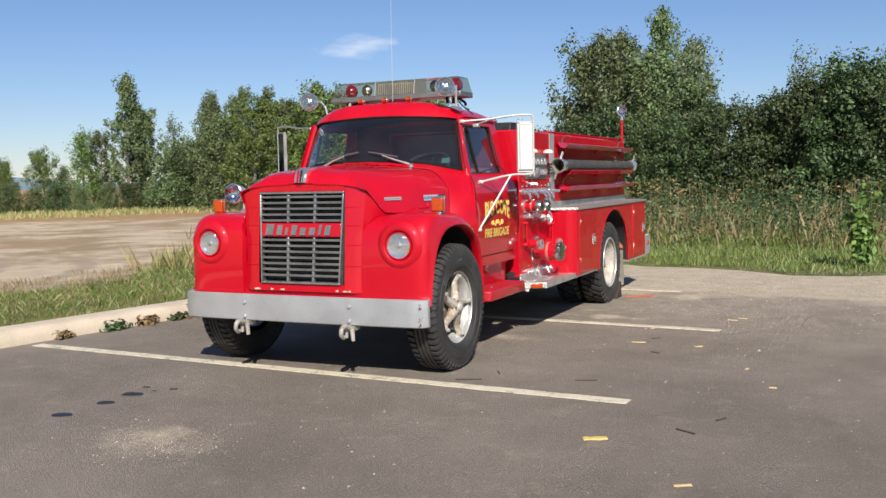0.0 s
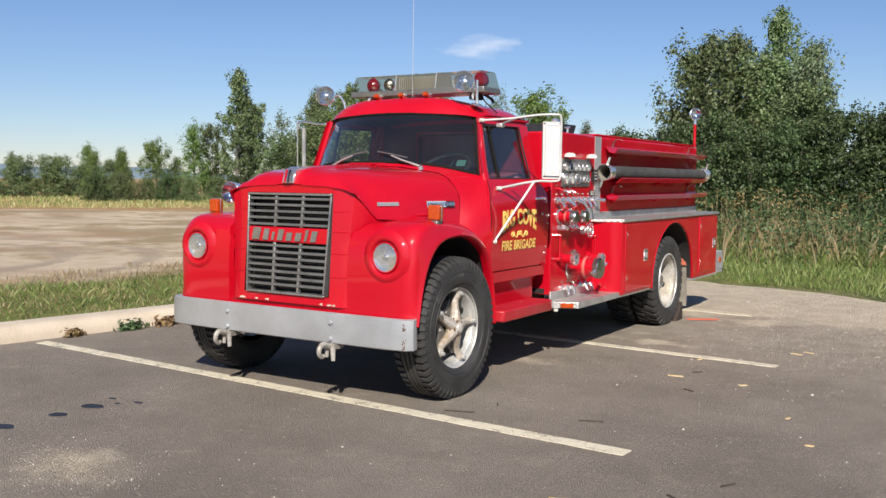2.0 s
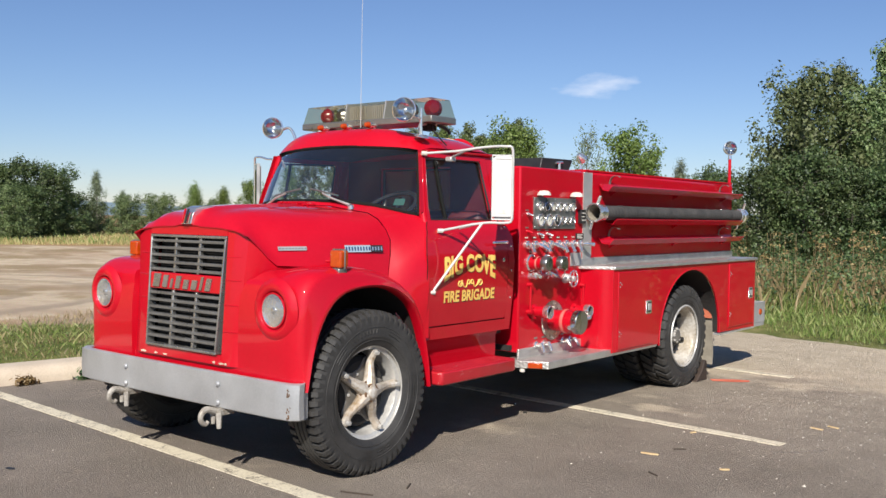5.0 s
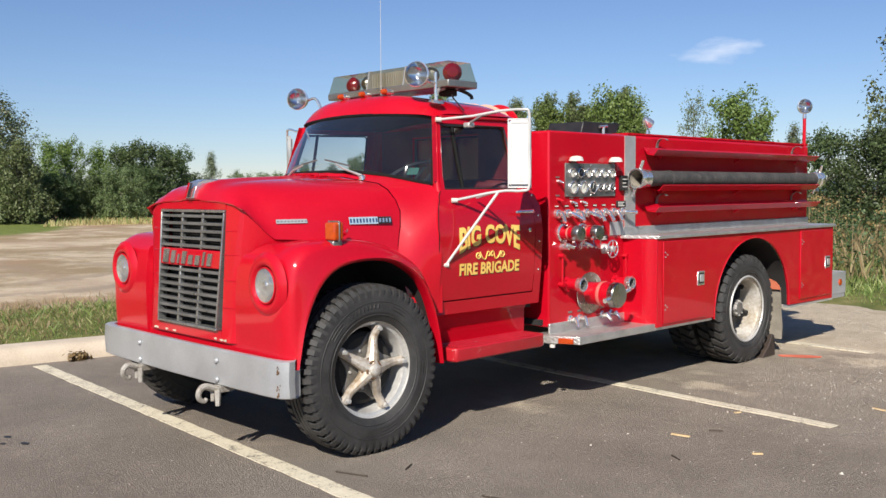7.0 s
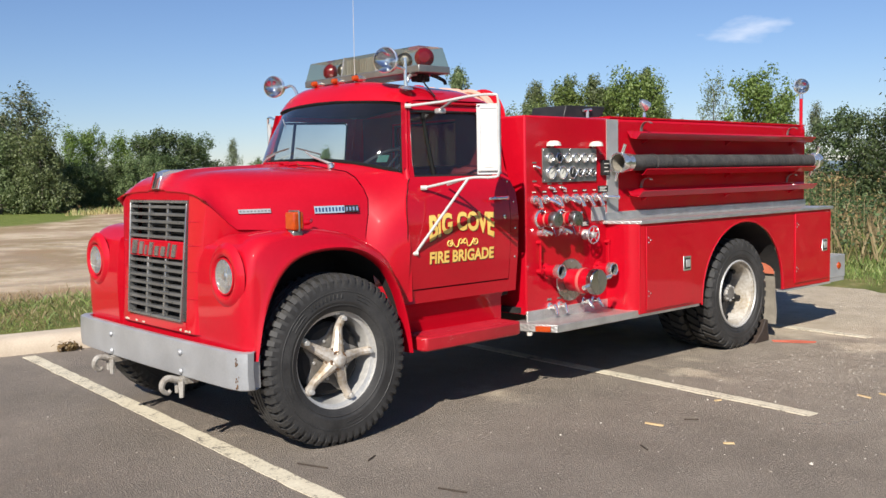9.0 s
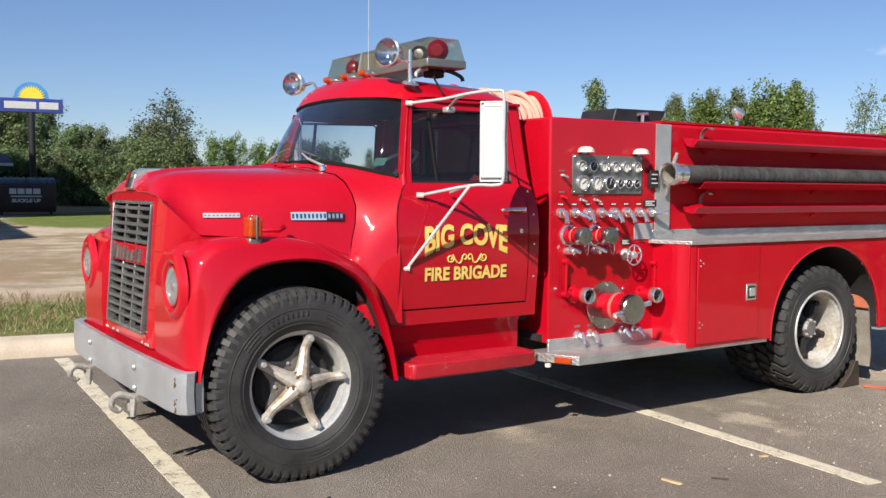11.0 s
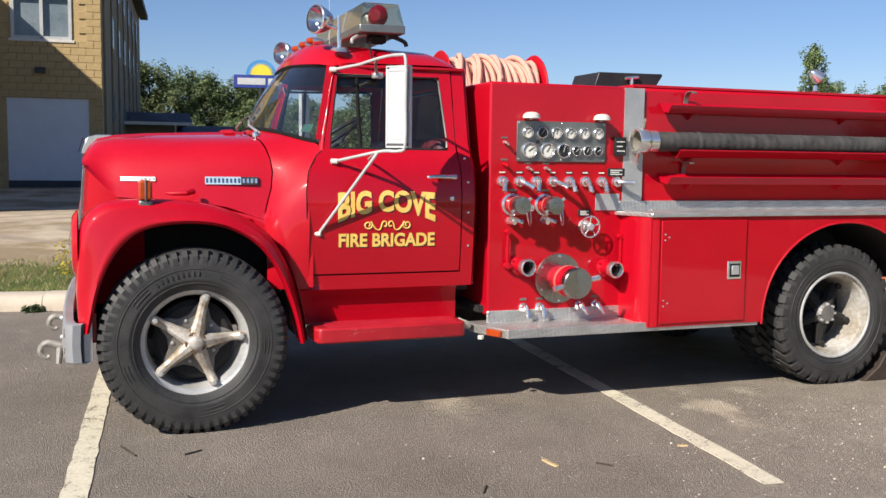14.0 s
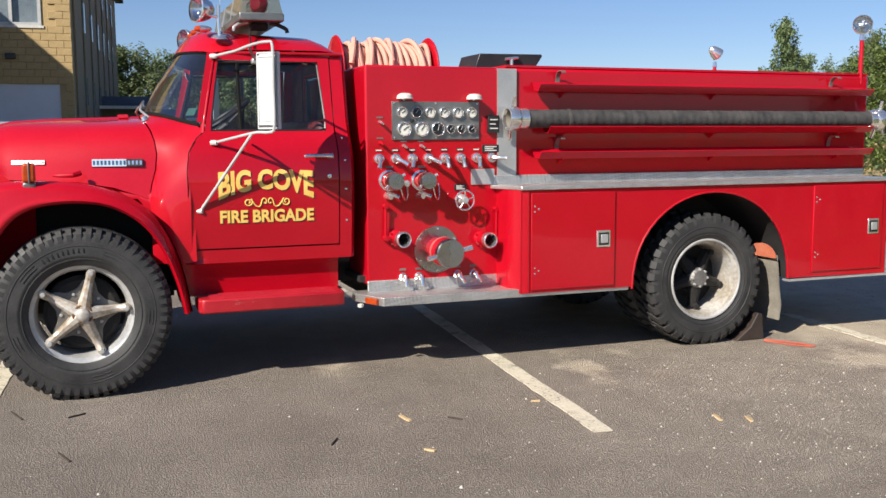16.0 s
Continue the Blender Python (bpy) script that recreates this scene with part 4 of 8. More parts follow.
    part("sticker", lathe(bmesh.new(), [(0.0, 0.0), (0.034, 0.0), (0.036, 0.004), (0.0, 0.004)], (-0.655, 0.80, 1.965), (0.45, 0.8, 0.3), 20), SHELL, w)


build_cab_back()


def build_bumper():
    path = [(-1.105, -0.575), (-1.11, -0.615), (-1.075, -0.652), (-0.95, -0.668), (-0.5, -0.682), (0, -0.686), (0.5, -0.682), (0.95, -0.668), (1.075, -0.652), (1.11, -0.615), (1.105, -0.575)]
    bm = bmesh.new()
    rows = []
    for x, y in path:
        e = 0.0 if abs(x) < 1.0 else -math.copysign(0.03, x)
        rows.append([(x + e, y + 0.055, 0.626), (x + e * 0.3, y + 0.014, 0.632), (x, y + 0.002, 0.624), (x, y - 0.003, 0.52), (x, y + 0.002, 0.428), (x + e * 0.3, y + 0.014, 0.42), (x + e, y + 0.055, 0.426), (x + e, y + 0.055, 0.626)])
    sheet(bm, rows)
    b = tpart("front_bumper", bm, SILVER, "silver painted channel bumper with rust marks", angle=40)
    for x in (-0.48, 0.48):
        for z in (0.455, 0.565):
            part("bolt", lathe(bmesh.new(), [(0, -0.016), (0.012, -0.013), (0.018, 0)], (x, -0.686, z), (0, 1, 0), 12), SILVER, b)
        # tow hook: a curled casting under the bumper
        bm = bmesh.new()
        hook = smooth_path([(x, -0.62, 0.40), (x, -0.70, 0.405), (x, -0.765, 0.425), (x, -0.80, 0.405), (x, -0.805, 0.365), (x, -0.775, 0.34), (x, -0.755, 0.352)], 4)
        tube(bm, hook, [lerp(0.024, 0.012, k / (len(hook) - 1)) for k in range(len(hook))], 10)
        box(bm, x - 0.045, x + 0.045, -0.70, -0.60, 0.385, 0.418)
        tube(bm, [(x + 0.03, -0.70, 0.40), (x + 0.045, -0.71, 0.31)], [0.02, 0.014], 8)
        tube(bm, [(x - 0.02, -0.70, 0.40), (x - 0.01, -0.71, 0.33)], [0.02, 0.012], 8)
        part("tow_hook", bm, HOOK, b, "dirty white cast tow hook")
    # bare spots where the paint has gone, under the grille and at the bumper's corner
    rnd = random.Random(4)
    for x, w in ((-0.41, 0.07), (-0.27, 0.03), (-0.17, 0.05), (0.33, 0.03), (0.40, 0.05), (0.44, 0.03)):
        out = [(x + w / 2 * math.cos(a) * rnd.uniform(0.7, 1.1), 0.668 + 0.008 * math.sin(a) * rnd.uniform(0.5, 1.2)) for a in np.linspace(0, math.tau, 12, endpoint=False)]
        tpart("paint_chip", prism(bmesh.new(), out, lambda u, v, q: (u, -0.6 - q, v), 0.0035), CONCRETE)
    for k in range(16):
        x, z, w = 1.062 + rnd.gauss(0, 0.008), rnd.choice((0.585, 0.575, 0.46, 0.445, 0.50)) + rnd.gauss(0, 0.014), rnd.uniform(0.002, 0.0065)
        out = [(x + w * math.cos(a) * rnd.uniform(0.5, 1.1), z + w * 1.5 * math.sin(a) * rnd.uniform(0.5, 1.2)) for a in np.linspace(0, math.tau, 9, endpoint=False)]
        part("rust_spot", prism(bmesh.new(), out, lambda u, v, q: (u, lerp(-0.668, -0.652, (u - 0.95) / 0.125) - 0.002 - q, v), 0.002), RUST, b)
    bm = bmesh.new()
    for x in (-0.46, 0.46):
        tpart("frame_horn", boxed(x - 0.04, x + 0.04, -0.63, 0.0, 0.42, 0.6), DARK)
    tpart("front_apron", boxed(-0.95, 0.95, -0.575, -0.50, 0.50, 0.66), RED)


build_bumper()


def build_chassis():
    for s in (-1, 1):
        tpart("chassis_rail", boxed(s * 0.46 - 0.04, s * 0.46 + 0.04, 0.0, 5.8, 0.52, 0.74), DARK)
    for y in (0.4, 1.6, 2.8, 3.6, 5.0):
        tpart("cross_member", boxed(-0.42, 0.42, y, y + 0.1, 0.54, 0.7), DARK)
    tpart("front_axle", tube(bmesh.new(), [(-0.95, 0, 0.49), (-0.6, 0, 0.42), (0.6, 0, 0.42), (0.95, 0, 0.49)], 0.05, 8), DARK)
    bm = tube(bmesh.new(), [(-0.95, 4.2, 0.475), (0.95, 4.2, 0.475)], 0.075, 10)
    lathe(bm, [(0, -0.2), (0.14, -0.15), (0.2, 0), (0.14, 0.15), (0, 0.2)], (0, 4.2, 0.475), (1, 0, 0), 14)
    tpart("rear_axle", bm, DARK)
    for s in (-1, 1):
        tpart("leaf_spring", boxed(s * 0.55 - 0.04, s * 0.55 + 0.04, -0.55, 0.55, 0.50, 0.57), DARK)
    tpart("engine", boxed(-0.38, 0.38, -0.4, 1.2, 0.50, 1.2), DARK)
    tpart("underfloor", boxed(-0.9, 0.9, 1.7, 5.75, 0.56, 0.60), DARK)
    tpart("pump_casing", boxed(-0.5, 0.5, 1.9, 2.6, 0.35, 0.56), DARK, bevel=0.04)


build_chassis()


# ---- wheels ----
def tyre_mesh(R, half, lugs, deep, chunky):
    bm = bmesh.new()
    prof = [(0.285, -half * 0.78), (0.30, -half * 0.86), (0.34, -half * 0.97), (0.345, -half * 0.985), (0.352, -half * 0.975), (R - 0.085, -half), (R - 0.06, -half * 0.985), (R - deep - 0.004, -half * 0.86), (R - deep, -half * 0.7)]
    prof += [(r, -h) for r, h in prof[::-1]]
    lathe(bm, prof, (0, 0, 0), (1, 0, 0), 64)
    for k in range(lugs):
        a = k * math.tau / lugs
        for s in (-1, 1):
            da = math.tau / lugs
            off = 0.0 if s > 0 else da / 2
            w = da * (0.30 if chunky else 0.27)
            skew = da * (0.55 if chunky else 0.12) * s
            pts = []
            for x, r, tw in ((0.05 * half if chunky else 0.42 * half, R, skew), (0.80 * half, R - 0.004, 0), (0.985 * half, R - 0.035, 0), (1.0 * half, R - 0.075 if chunky else R - 0.070, 0)):
                for t in (-w, w):
                    pts.append((s * x, r, a + off + t + tw))
            top = [bm.verts.new((x, r * math.sin(t), r * math.cos(t))) for x, r, t in pts]
            low = [bm.verts.new((x * 0.97, (r - deep - 0.012) * math.sin(t), (r - deep - 0.012) * math.cos(t))) for x, r, t in pts]
            for q in range(3):
                i = q * 2
                bm.faces.new((top[i], top[i + 1], top[i + 3], top[i + 2]))
                bm.faces.new((top[i], top[i + 2], low[i + 2], low[i]))
                bm.faces.new((top[i + 1], low[i + 1], low[i + 3], top[i + 3]))
            bm.faces.new((top[0], low[0], low[1], top[1]))
            bm.faces.new((top[6], top[7], low[7], low[6]))
    if not chunky:  # centre ribs
        for x in (-0.26, 0.0, 0.26):
            lathe(bm, [(R - deep, x * half - 0.016), (R, x * half - 0.012), (R, x * half + 0.012), (R - deep, x * half + 0.016)], (0, 0, 0), (1, 0, 0), 64)
    # raised rings and marks on the sidewall
    for s in (-1, 1):
        ring(bm, (s * half * 0.985, 0, 0), (1, 0, 0), R - 0.10, 0.004, 56, 6)
        ring(bm, (s * half * 0.93, 0, 0), (1, 0, 0), 0.325, 0.004, 56, 6)
    return bm


def front_wheel(side):
    c = (side * 0.97, 0.0, 0.497)
    w = part("wheel", lathe(bmesh.new(), [(0.292, 0.098), (0.296, 0.088), (0.285, 0.078), (0.262, 0.072), (0.252, 0.05), (0.246, -0.02), (0.246, -0.09)], (0, 0, 0), (side, 0, 0), 48), RIM, truck, "silver steel rim on a five-spoke cast hub with a lugged black tyre")
    w.location = c
    part("rim_lip", ring(bmesh.new(), (side * 0.095, 0, 0), (1, 0, 0), 0.290, 0.009, 48), RIM, w)
    part("tyre", tyre_mesh(0.503, 0.132, 56, 0.022, False), RUBBER, w, "black tyre with shoulder lugs and grey dust")
    # moulded marks on the sidewall
    for a0, long in ((0.35, 0.30), (1.55, 0.22), (2.75, 0.30), (4.2, 0.24), (5.3, 0.30)):
        for rr in (0.366, 0.386):
            part("sidewall_mark", tube(bmesh.new(), [(side * 0.1315, rr * math.sin(a0 + f * long), rr * math.cos(a0 + f * long)) for f in np.linspace(0, 1, 9)], 0.0022, 5), RUBBER, w)
    for k in range(9):
        a0 = -0.55 + 0.075 * k
        part("sidewall_mark", tube(bmesh.new(), [(side * 0.1305, r * math.sin(a0), r * math.cos(a0)) for r in (0.365, 0.388)], 0.0055, 5), RUBBER, w)
    part("brake_drum", lathe(bmesh.new(), [(0.0, 0.02), (0.19, 0.02), (0.215, 0.0), (0.215, -0.08)], (0, 0, 0), (side, 0, 0), 32), DARK, w)
    # star-shaped plate between the spokes
    star = []
    for q in np.linspace(0, math.tau, 80, endpoint=False):
        r = 0.142 + 0.072 * math.cos(2.5 * (q - 0.23)) ** 4
        star.append((r * math.sin(q), r * math.cos(q)))
    part("hub_plate", prism(bmesh.new(), star, lambda u, v, q: (side * (0.012 + q), u, v), 0.014), WEB, w, "dull cast web between the spokes", bevel=0.004)
    for k in range(5):
        a = k * math.tau / 5 + 0.23
        r0, r1, r2, r3 = (Vector((side * x, r * math.sin(a), r * math.cos(a))) for x, r in ((0.078, 0.03), (0.068, 0.10), (0.052, 0.18), (0.070, 0.243)))
        bm = tube(bmesh.new(), smooth_path([r0, r1, r2, r3], 4), [0.044, 0.042, 0.040, 0.037, 0.034, 0.031, 0.029, 0.027, 0.026, 0.025, 0.025, 0.026, 0.027], 10)
        lathe(bm, [(0.0, 0.018), (0.024, 0.014), (0.026, -0.02)], r3, (side, 0, 0), 10)
        sp = part("spoke", bm, SPOKE, w, "rust-stained cast spoke")
    for k in range(5):
        bm = bmesh.new()
        a = k * math.tau / 5 + 0.23
        lathe(bm, [(0.0, 0.024), (0.014, 0.022), (0.016, 0.0)], (side * 0.088, 0.243 * math.sin(a), 0.243 * math.cos(a)), (side, 0, 0), 6)
        b = a + math.pi / 5
        part("wheel_nut", bm, RIM, w)
        part("plate_bolt", lathe(bmesh.new(), [(0.0, 0.010), (0.009, 0.008), (0.010, 0.0)], (side * 0.026, 0.118 * math.sin(b), 0.118 * math.cos(b)), (side, 0, 0), 6), RIM, w)
    part("hub_cap", lathe(bmesh.new(), [(0.0, 0.138), (0.026, 0.136), (0.038, 0.128), (0.042, 0.108), (0.056, 0.104), (0.058, 0.088), (0.07, 0.082), (0.072, 0.05)], (0, 0, 0), (side, 0, 0), 20), SPOKE, w)
    part("rust_ring", ring(bmesh.new(), (side * 0.106, 0, 0), (1, 0, 0), 0.050, 0.009, 24), RUST, w)
    part("rust_ring", ring(bmesh.new(), (side * 0.082, 0, 0), (1, 0, 0), 0.068, 0.008, 24), RUST, w)


def rear_wheel(side):
    w = part("wheel", lathe(bmesh.new(), [(0.288, 0.118), (0.294, 0.108), (0.282, 0.096), (0.262, 0.090), (0.252, 0.06), (0.244, -0.05), (0.240, -0.16), (0.236, -0.28)], (0, 0, 0), (side, 0, 0), 48), REAR_RIM, truck, "deep silver rear rim with dual lugged tyres")
    w.location = (side * 1.055, 4.20, 0.476)
    part("rim_lip", ring(bmesh.new(), (side * 0.115, 0, 0), (1, 0, 0), 0.287, 0.009, 48), RIM, w)
    mesh = part("tyre", tyre_mesh(0.482, 0.132, 34, 0.026, True), RUBBER, w, "black tyre with deep bar tread")
    inner = new("tyre", mesh.data)
    inner.parent, inner.location = w, (-side * 0.30, 0, 0)
    part("brake_drum", lathe(bmesh.new(), [(0.0, -0.06), (0.12, -0.06), (0.15, -0.12), (0.236, -0.13)], (0, 0, 0), (side, 0, 0), 32), DARK, w)
    part("hub", lathe(bmesh.new(), [(0.0, 0.045), (0.055, 0.045), (0.062, 0.03), (0.075, 0.02), (0.08, -0.06)], (0, 0, 0), (side, 0, 0), 18), PLATE, w)
    for k in range(5):
        a = k * math.tau / 5 + 0.6
        bm = tube(bmesh.new(), [(side * x, r * math.sin(a), r * math.cos(a)) for x, r in ((-0.02, 0.05), (-0.04, 0.13), (-0.05, 0.22))], [0.05, 0.042, 0.034], 8)
        lathe(bm, [(0.0, 0.03), (0.02, 0.026), (0.022, 0.0)], (side * -0.02, 0.215 * math.sin(a), 0.215 * math.cos(a)), (side, 0, 0), 8)
        part("spoke", bm, DARK, w)
    for k in range(8):
        a = k * math.tau / 8
        part("hub_nut", lathe(bmesh.new(), [(0.0, 0.02), (0.009, 0.018), (0.01, 0.0)], (side * 0.03, 0.062 * math.sin(a), 0.062 * math.cos(a)), (side, 0, 0), 6), RIM, w)


for s in (-1, 1):
    front_wheel(s)
    rear_wheel(s)


# ---- pump panel and rear body ----
PX = 0.955


def build_body():
    # pump house
    bm = bmesh.new()
    box(bm, -PX, PX, 1.735, 2.70, 0.545, 1.962)
    tpart("pump_house", bm, RED, "red pump enclosure with a gauge and valve panel", bevel=0.014)
    # tank and hose bed
    bm = bmesh.new()
    box(bm, -PX + 0.012, PX - 0.012, 2.70, 5.84, 1.17, 1.972)
    tpart("hose_body", bm, RED, "red hose body above the side lockers", bevel=0.03)
    for s in (-1, 1):
        tpart("corner_strip", boxed(min(s * (PX - 0.004), s * (PX + 0.006)), max(s * (PX - 0.004), s * (PX + 0.006)), 2.65, 2.79, 1.20, 1.955), BRUSHED, "plain aluminium strip")
    # side lockers with the rear wheel arch cut out
    for s in (-1, 1):
        arch = []
        for k in range(25):
            a = math.pi * k / 24
            arch.append((4.215 - 0.665 * math.cos(a), 0.455 + 0.655 * math.sin(a) ** 0.92))
        outline = [(2.70, 0.47), (3.545, 0.47)] + arch + [(4.88, 0.455), (5.80, 0.445), (5.80, 1.155), (2.70, 1.155)]
        bm = bmesh.new()
        prism(bm, outline, lambda u, v, w: (s * (1.205 + w), u, v), 0.02)
        lk = tpart("side_locker", bm, RED, "red locker side with a round wheel arch", bevel=0.004)
        # rounded front corner and front wall, rear wall
        bm = bmesh.new()
        plan = [(PX - 0.05, 2.655), (1.12, 2.655)] + [(1.12 + 0.105 * math.sin(a), 2.76 - 0.105 * math.cos(a)) for a in np.linspace(0.0, math.pi / 2, 7)]
        sheet(bm, [[(s * x, y, z) for x, y in plan] for z in (0.475, 0.8, 1.155)])
        thick(bm, -0.01)
        part("locker_end", bm, RED, lk)
        part("locker_back", boxed(min(s * 0.9, s * 1.205), max(s * 0.9, s * 1.205), 5.78, 5.80, 0.445, 1.155), RED, lk)
        # wheel tub, near-black so that its inside stays dark
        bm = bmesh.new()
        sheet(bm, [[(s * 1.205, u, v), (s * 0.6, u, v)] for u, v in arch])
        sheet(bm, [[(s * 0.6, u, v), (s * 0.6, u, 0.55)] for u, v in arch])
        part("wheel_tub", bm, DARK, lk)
        part("arch_lip", tube(bmesh.new(), [(s * 1.224, u, v) for u, v in arch], 0.008, 6), RED, lk)
        # doors
        for y0, y1, hinge in ((2.775, 3.405, 2.83), (5.085, 5.745, 5.14)):
            d = part("locker_door", boxed(min(s * 1.222, s * 1.236), max(s * 1.222, s * 1.236), y0, y1, 0.49, 1.135), RED, lk, "red flush locker door", bevel=0.005)
            yl = y1 - 0.09
            part("latch_plate", boxed(min(s * 1.235, s * 1.241), max(s * 1.235, s * 1.241), yl - 0.052, yl + 0.052, 0.757, 0.872), CHROME, d, bevel=0.006)
            part("latch_recess", boxed(min(s * 1.240, s * 1.2425), max(s * 1.240, s * 1.2425), yl - 0.038, yl + 0.038, 0.772, 0.857), BLACK, d)
            part("latch_paddle", boxed(min(s * 1.242, s * 1.250), max(s * 1.242, s * 1.250), yl - 0.026, yl + 0.030, 0.785, 0.845), BRUSHED, d, bevel=0.004)
            for z in (0.62, 1.03):
                for dy, dz in ((0, 0.018), (0, -0.018), (0.028, 0.0)):
                    part("hinge_rivet", lathe(bmesh.new(), [(0, 0.005), (0.006, 0.003), (0.007, 0)], (s * 1.236, hinge + dy - 0.03, z + dz), (s, 0, 0), 8), CHROME, d)
        part("bottom_trim", boxed(min(s * 1.16, s * 1.23), max(s * 1.16, s * 1.23), 4.885, 5.80, 0.428, 0.445), BRUSHED, lk)
    # tread-plate ledges over the lockers with an upstand
    for s in (-1, 1):
        bm = bmesh.new()
        plan = [(PX - 0.02, 2.60), (1.0, 2.61), (1.245, 2.70), (1.245, 5.82), (PX - 0.02, 5.82)]
        prism(bm, plan, lambda u, v, w: (s * u, v, 1.156 + w), 0.026)
        box(bm, min(s * (PX - 0.02), s * (PX + 0.012)), max(s * (PX - 0.02), s * (PX + 0.012)), 2.625, 5.80, 1.182, 1.245)
        tpart("ledge", bm, TREAD, "diamond tread-plate ledge", bevel=0.004)
    # running board under the pump panel
    for s in (-1, 1):
        bm = bmesh.new()
        plan = [(0.86, 1.65), (0.97, 1.65), (1.215, 1.765), (1.215, 3.53), (0.86, 3.53)]
        prism(bm, plan, lambda u, v, w: (s * u, v, 0.447 + w), 0.055)
        box(bm, min(s * (PX - 0.01), s * (PX + 0.008)), max(s * (PX - 0.01), s * (PX + 0.008)), 1.735, 2.66, 0.50, 0.575)
        rb = tpart("running_board", bm, TREAD, "diamond tread-plate running board", bevel=0.004)
        bm = boxed(-0.055, 0.055, -0.012, 0.012, -0.02, 0.02)
        bmesh.ops.transform(bm, matrix=Matrix.Translation((s * 1.13, 1.712, 0.472)) @ Matrix.Rotation(s * radians(25.5), 4, "Z"), verts=bm.verts)
        part("marker_lamp", bm, AMBER, rb, "cracked amber marker lamp", bevel=0.005)
        part("lamp_base", tube(bmesh.new(), [(s * 1.05, 1.66, 0.445), (s * 1.05, 1.66, 0.425)], 0.02, 8), OFFWHITE, rb)
    # tail step
    bm = bmesh.new()
    box(bm, -1.21, 1.21, 5.80, 6.14, 0.43, 0.47)
    for s in (-1, 1):
        box(bm, min(s * 1.205, s * 1.215), max(s * 1.205, s * 1.215), 5.80, 6.14, 0.47, 0.69)
    box(bm, -1.21, 1.21, 6.12, 6.14, 0.43, 0.69)
    ts = tpart("tail_step", bm, SILVER, "silver tail step with round side reflector", bevel=0.004)
    for s in (-1, 1):
        part("reflector", lathe(bmesh.new(), [(0, 0.012), (0.03, 0.011), (0.036, 0.0)], (s * 1.215, 6.0, 0.585), (s, 0, 0), 18), AMBER, ts)
    # mud flaps
    for s in (-1, 1):
        bm = bmesh.new()
        sheet(bm, [[(s * x, 4.80 + 0.05 * math.sin((0.75 - z) * 4) + (0.03 if z < 0.3 else 0), z) for x in (0.72, 0.95, 1.17)] for z in (0.62, 0.5, 0.4, 0.25, 0.13)])
        thick(bm, 0.012)
        mf = tpart("mud_flap", bm, FLAP, "dusty grey rubber mud flap")
        bm = bmesh.new()
        prism(bm, [(0.85, 0.60)] + [(1.02 - 0.16 * math.cos(a), 0.60 + 0.10 * math.sin(a)) for a in np.linspace(0, math.pi, 9)] + [(1.19, 0.60)], lambda u, v, w: (s * u, 4.79 + w, v), 0.015)
        part("flap_bracket", bm, ORANGE_FLAP, mf)


build_body()


# ---- fire truck: fittings ----
def text_mesh(words, bold):
    """The flat outline of words in the built-in font, as vertices in the plane and faces."""
    cu = bpy.data.curves.new("lettering", "FONT")
    cu.body, cu.offset, cu.resolution_u = words, bold, 4
    ob = new("lettering", cu)
    dg = bpy.context.evaluated_depsgraph_get()
    me = bpy.data.meshes.new_from_object(ob.evaluated_get(dg))
    bpy.data.objects.remove(ob)
    bpy.data.curves.remove(cu)
    return me


def lettering(words, bold, y0, y1, low, high, material, out, dy=0.0, dz=0.0):
    me = text_mesh(words, bold)
    co = np.array([v.co for v in me.vertices])
    u = (co[:, 0] - co[:, 0].min()) / np.ptp(co[:, 0])
    v = (co[:, 1] - co[:, 1].min()) / np.ptp(co[:, 1])
    for k, vert in enumerate(me.vertices):
        y = lerp(y0, y1, u[k])
        z = lerp(low(u[k]), high(u[k]), v[k])
        vert.co = (cab_x(z) + out, y + dy, z + dz)
    me.materials.append(material)
    ob = new("lettering", me)
    ob.parent = DOOR
    return ob


DOOR = [o for o in bpy.data.objects if o.name.startswith("door") and o.parent == truck and "gold" in o.get("label", "")][0]
for material, out, dy, dz in ((BLACK, 0.0062, 0.006, -0.005), (GOLD, 0.0082, 0, 0)):
    a = lettering("BIG COVE", 0.042, 0.80, 1.385, lambda u: 1.125 + 0.062 * (1 - (2 * u - 1) ** 2), lambda u: 1.30 + 0.012 * (1 - (2 * u - 1) ** 2), material, out, dy, dz)
    b = lettering("FIRE BRIGADE", 0.036, 0.805, 1.385, lambda u: 0.985, lambda u: 1.065, material, out, dy, dz)
    for o in (a, b):
        o["label"] = "gold sign-painted words with black edge" if material is GOLD else "black drop edge of the painted words"
# painted scroll between the words: two curls a side and a loop in the middle
def scroll(s):
    pts = [(1.212 + 0.026 * (1 - k / 22) ** 0.6 * math.cos(2.2 + k * 0.42), 1.112 + 0.026 * (1 - k / 22) ** 0.6 * math.sin(2.2 + k * 0.42)) for k in range(20, -1, -1)]
    pts += [(1.180, 1.106), (1.165, 1.088), (1.148, 1.082), (1.135, 1.095), (1.131, 1.115), (1.121, 1.132), (1.106, 1.130), (1.101, 1.114), (1.108, 1.102), (1.118, 1.108)]
    line = [(q[0], q[1]) for q in smooth_path([(u, v, 0) for u, v in pts], 2)]
    for m, out, dy, dz, r in ((BLACK, 0.0045, 0.003, -0.003, 0.0046), (GOLD, 0.0062, 0, 0, 0.0044)):
        path = [(cab_x(v) + out, 1.095 + s * (u - 1.095) + dy, v + dz) for u, v in line]
        part("scroll", tube(bmesh.new(), path, r, 6), m, DOOR)


for s in (-1, 1):
    scroll(s)


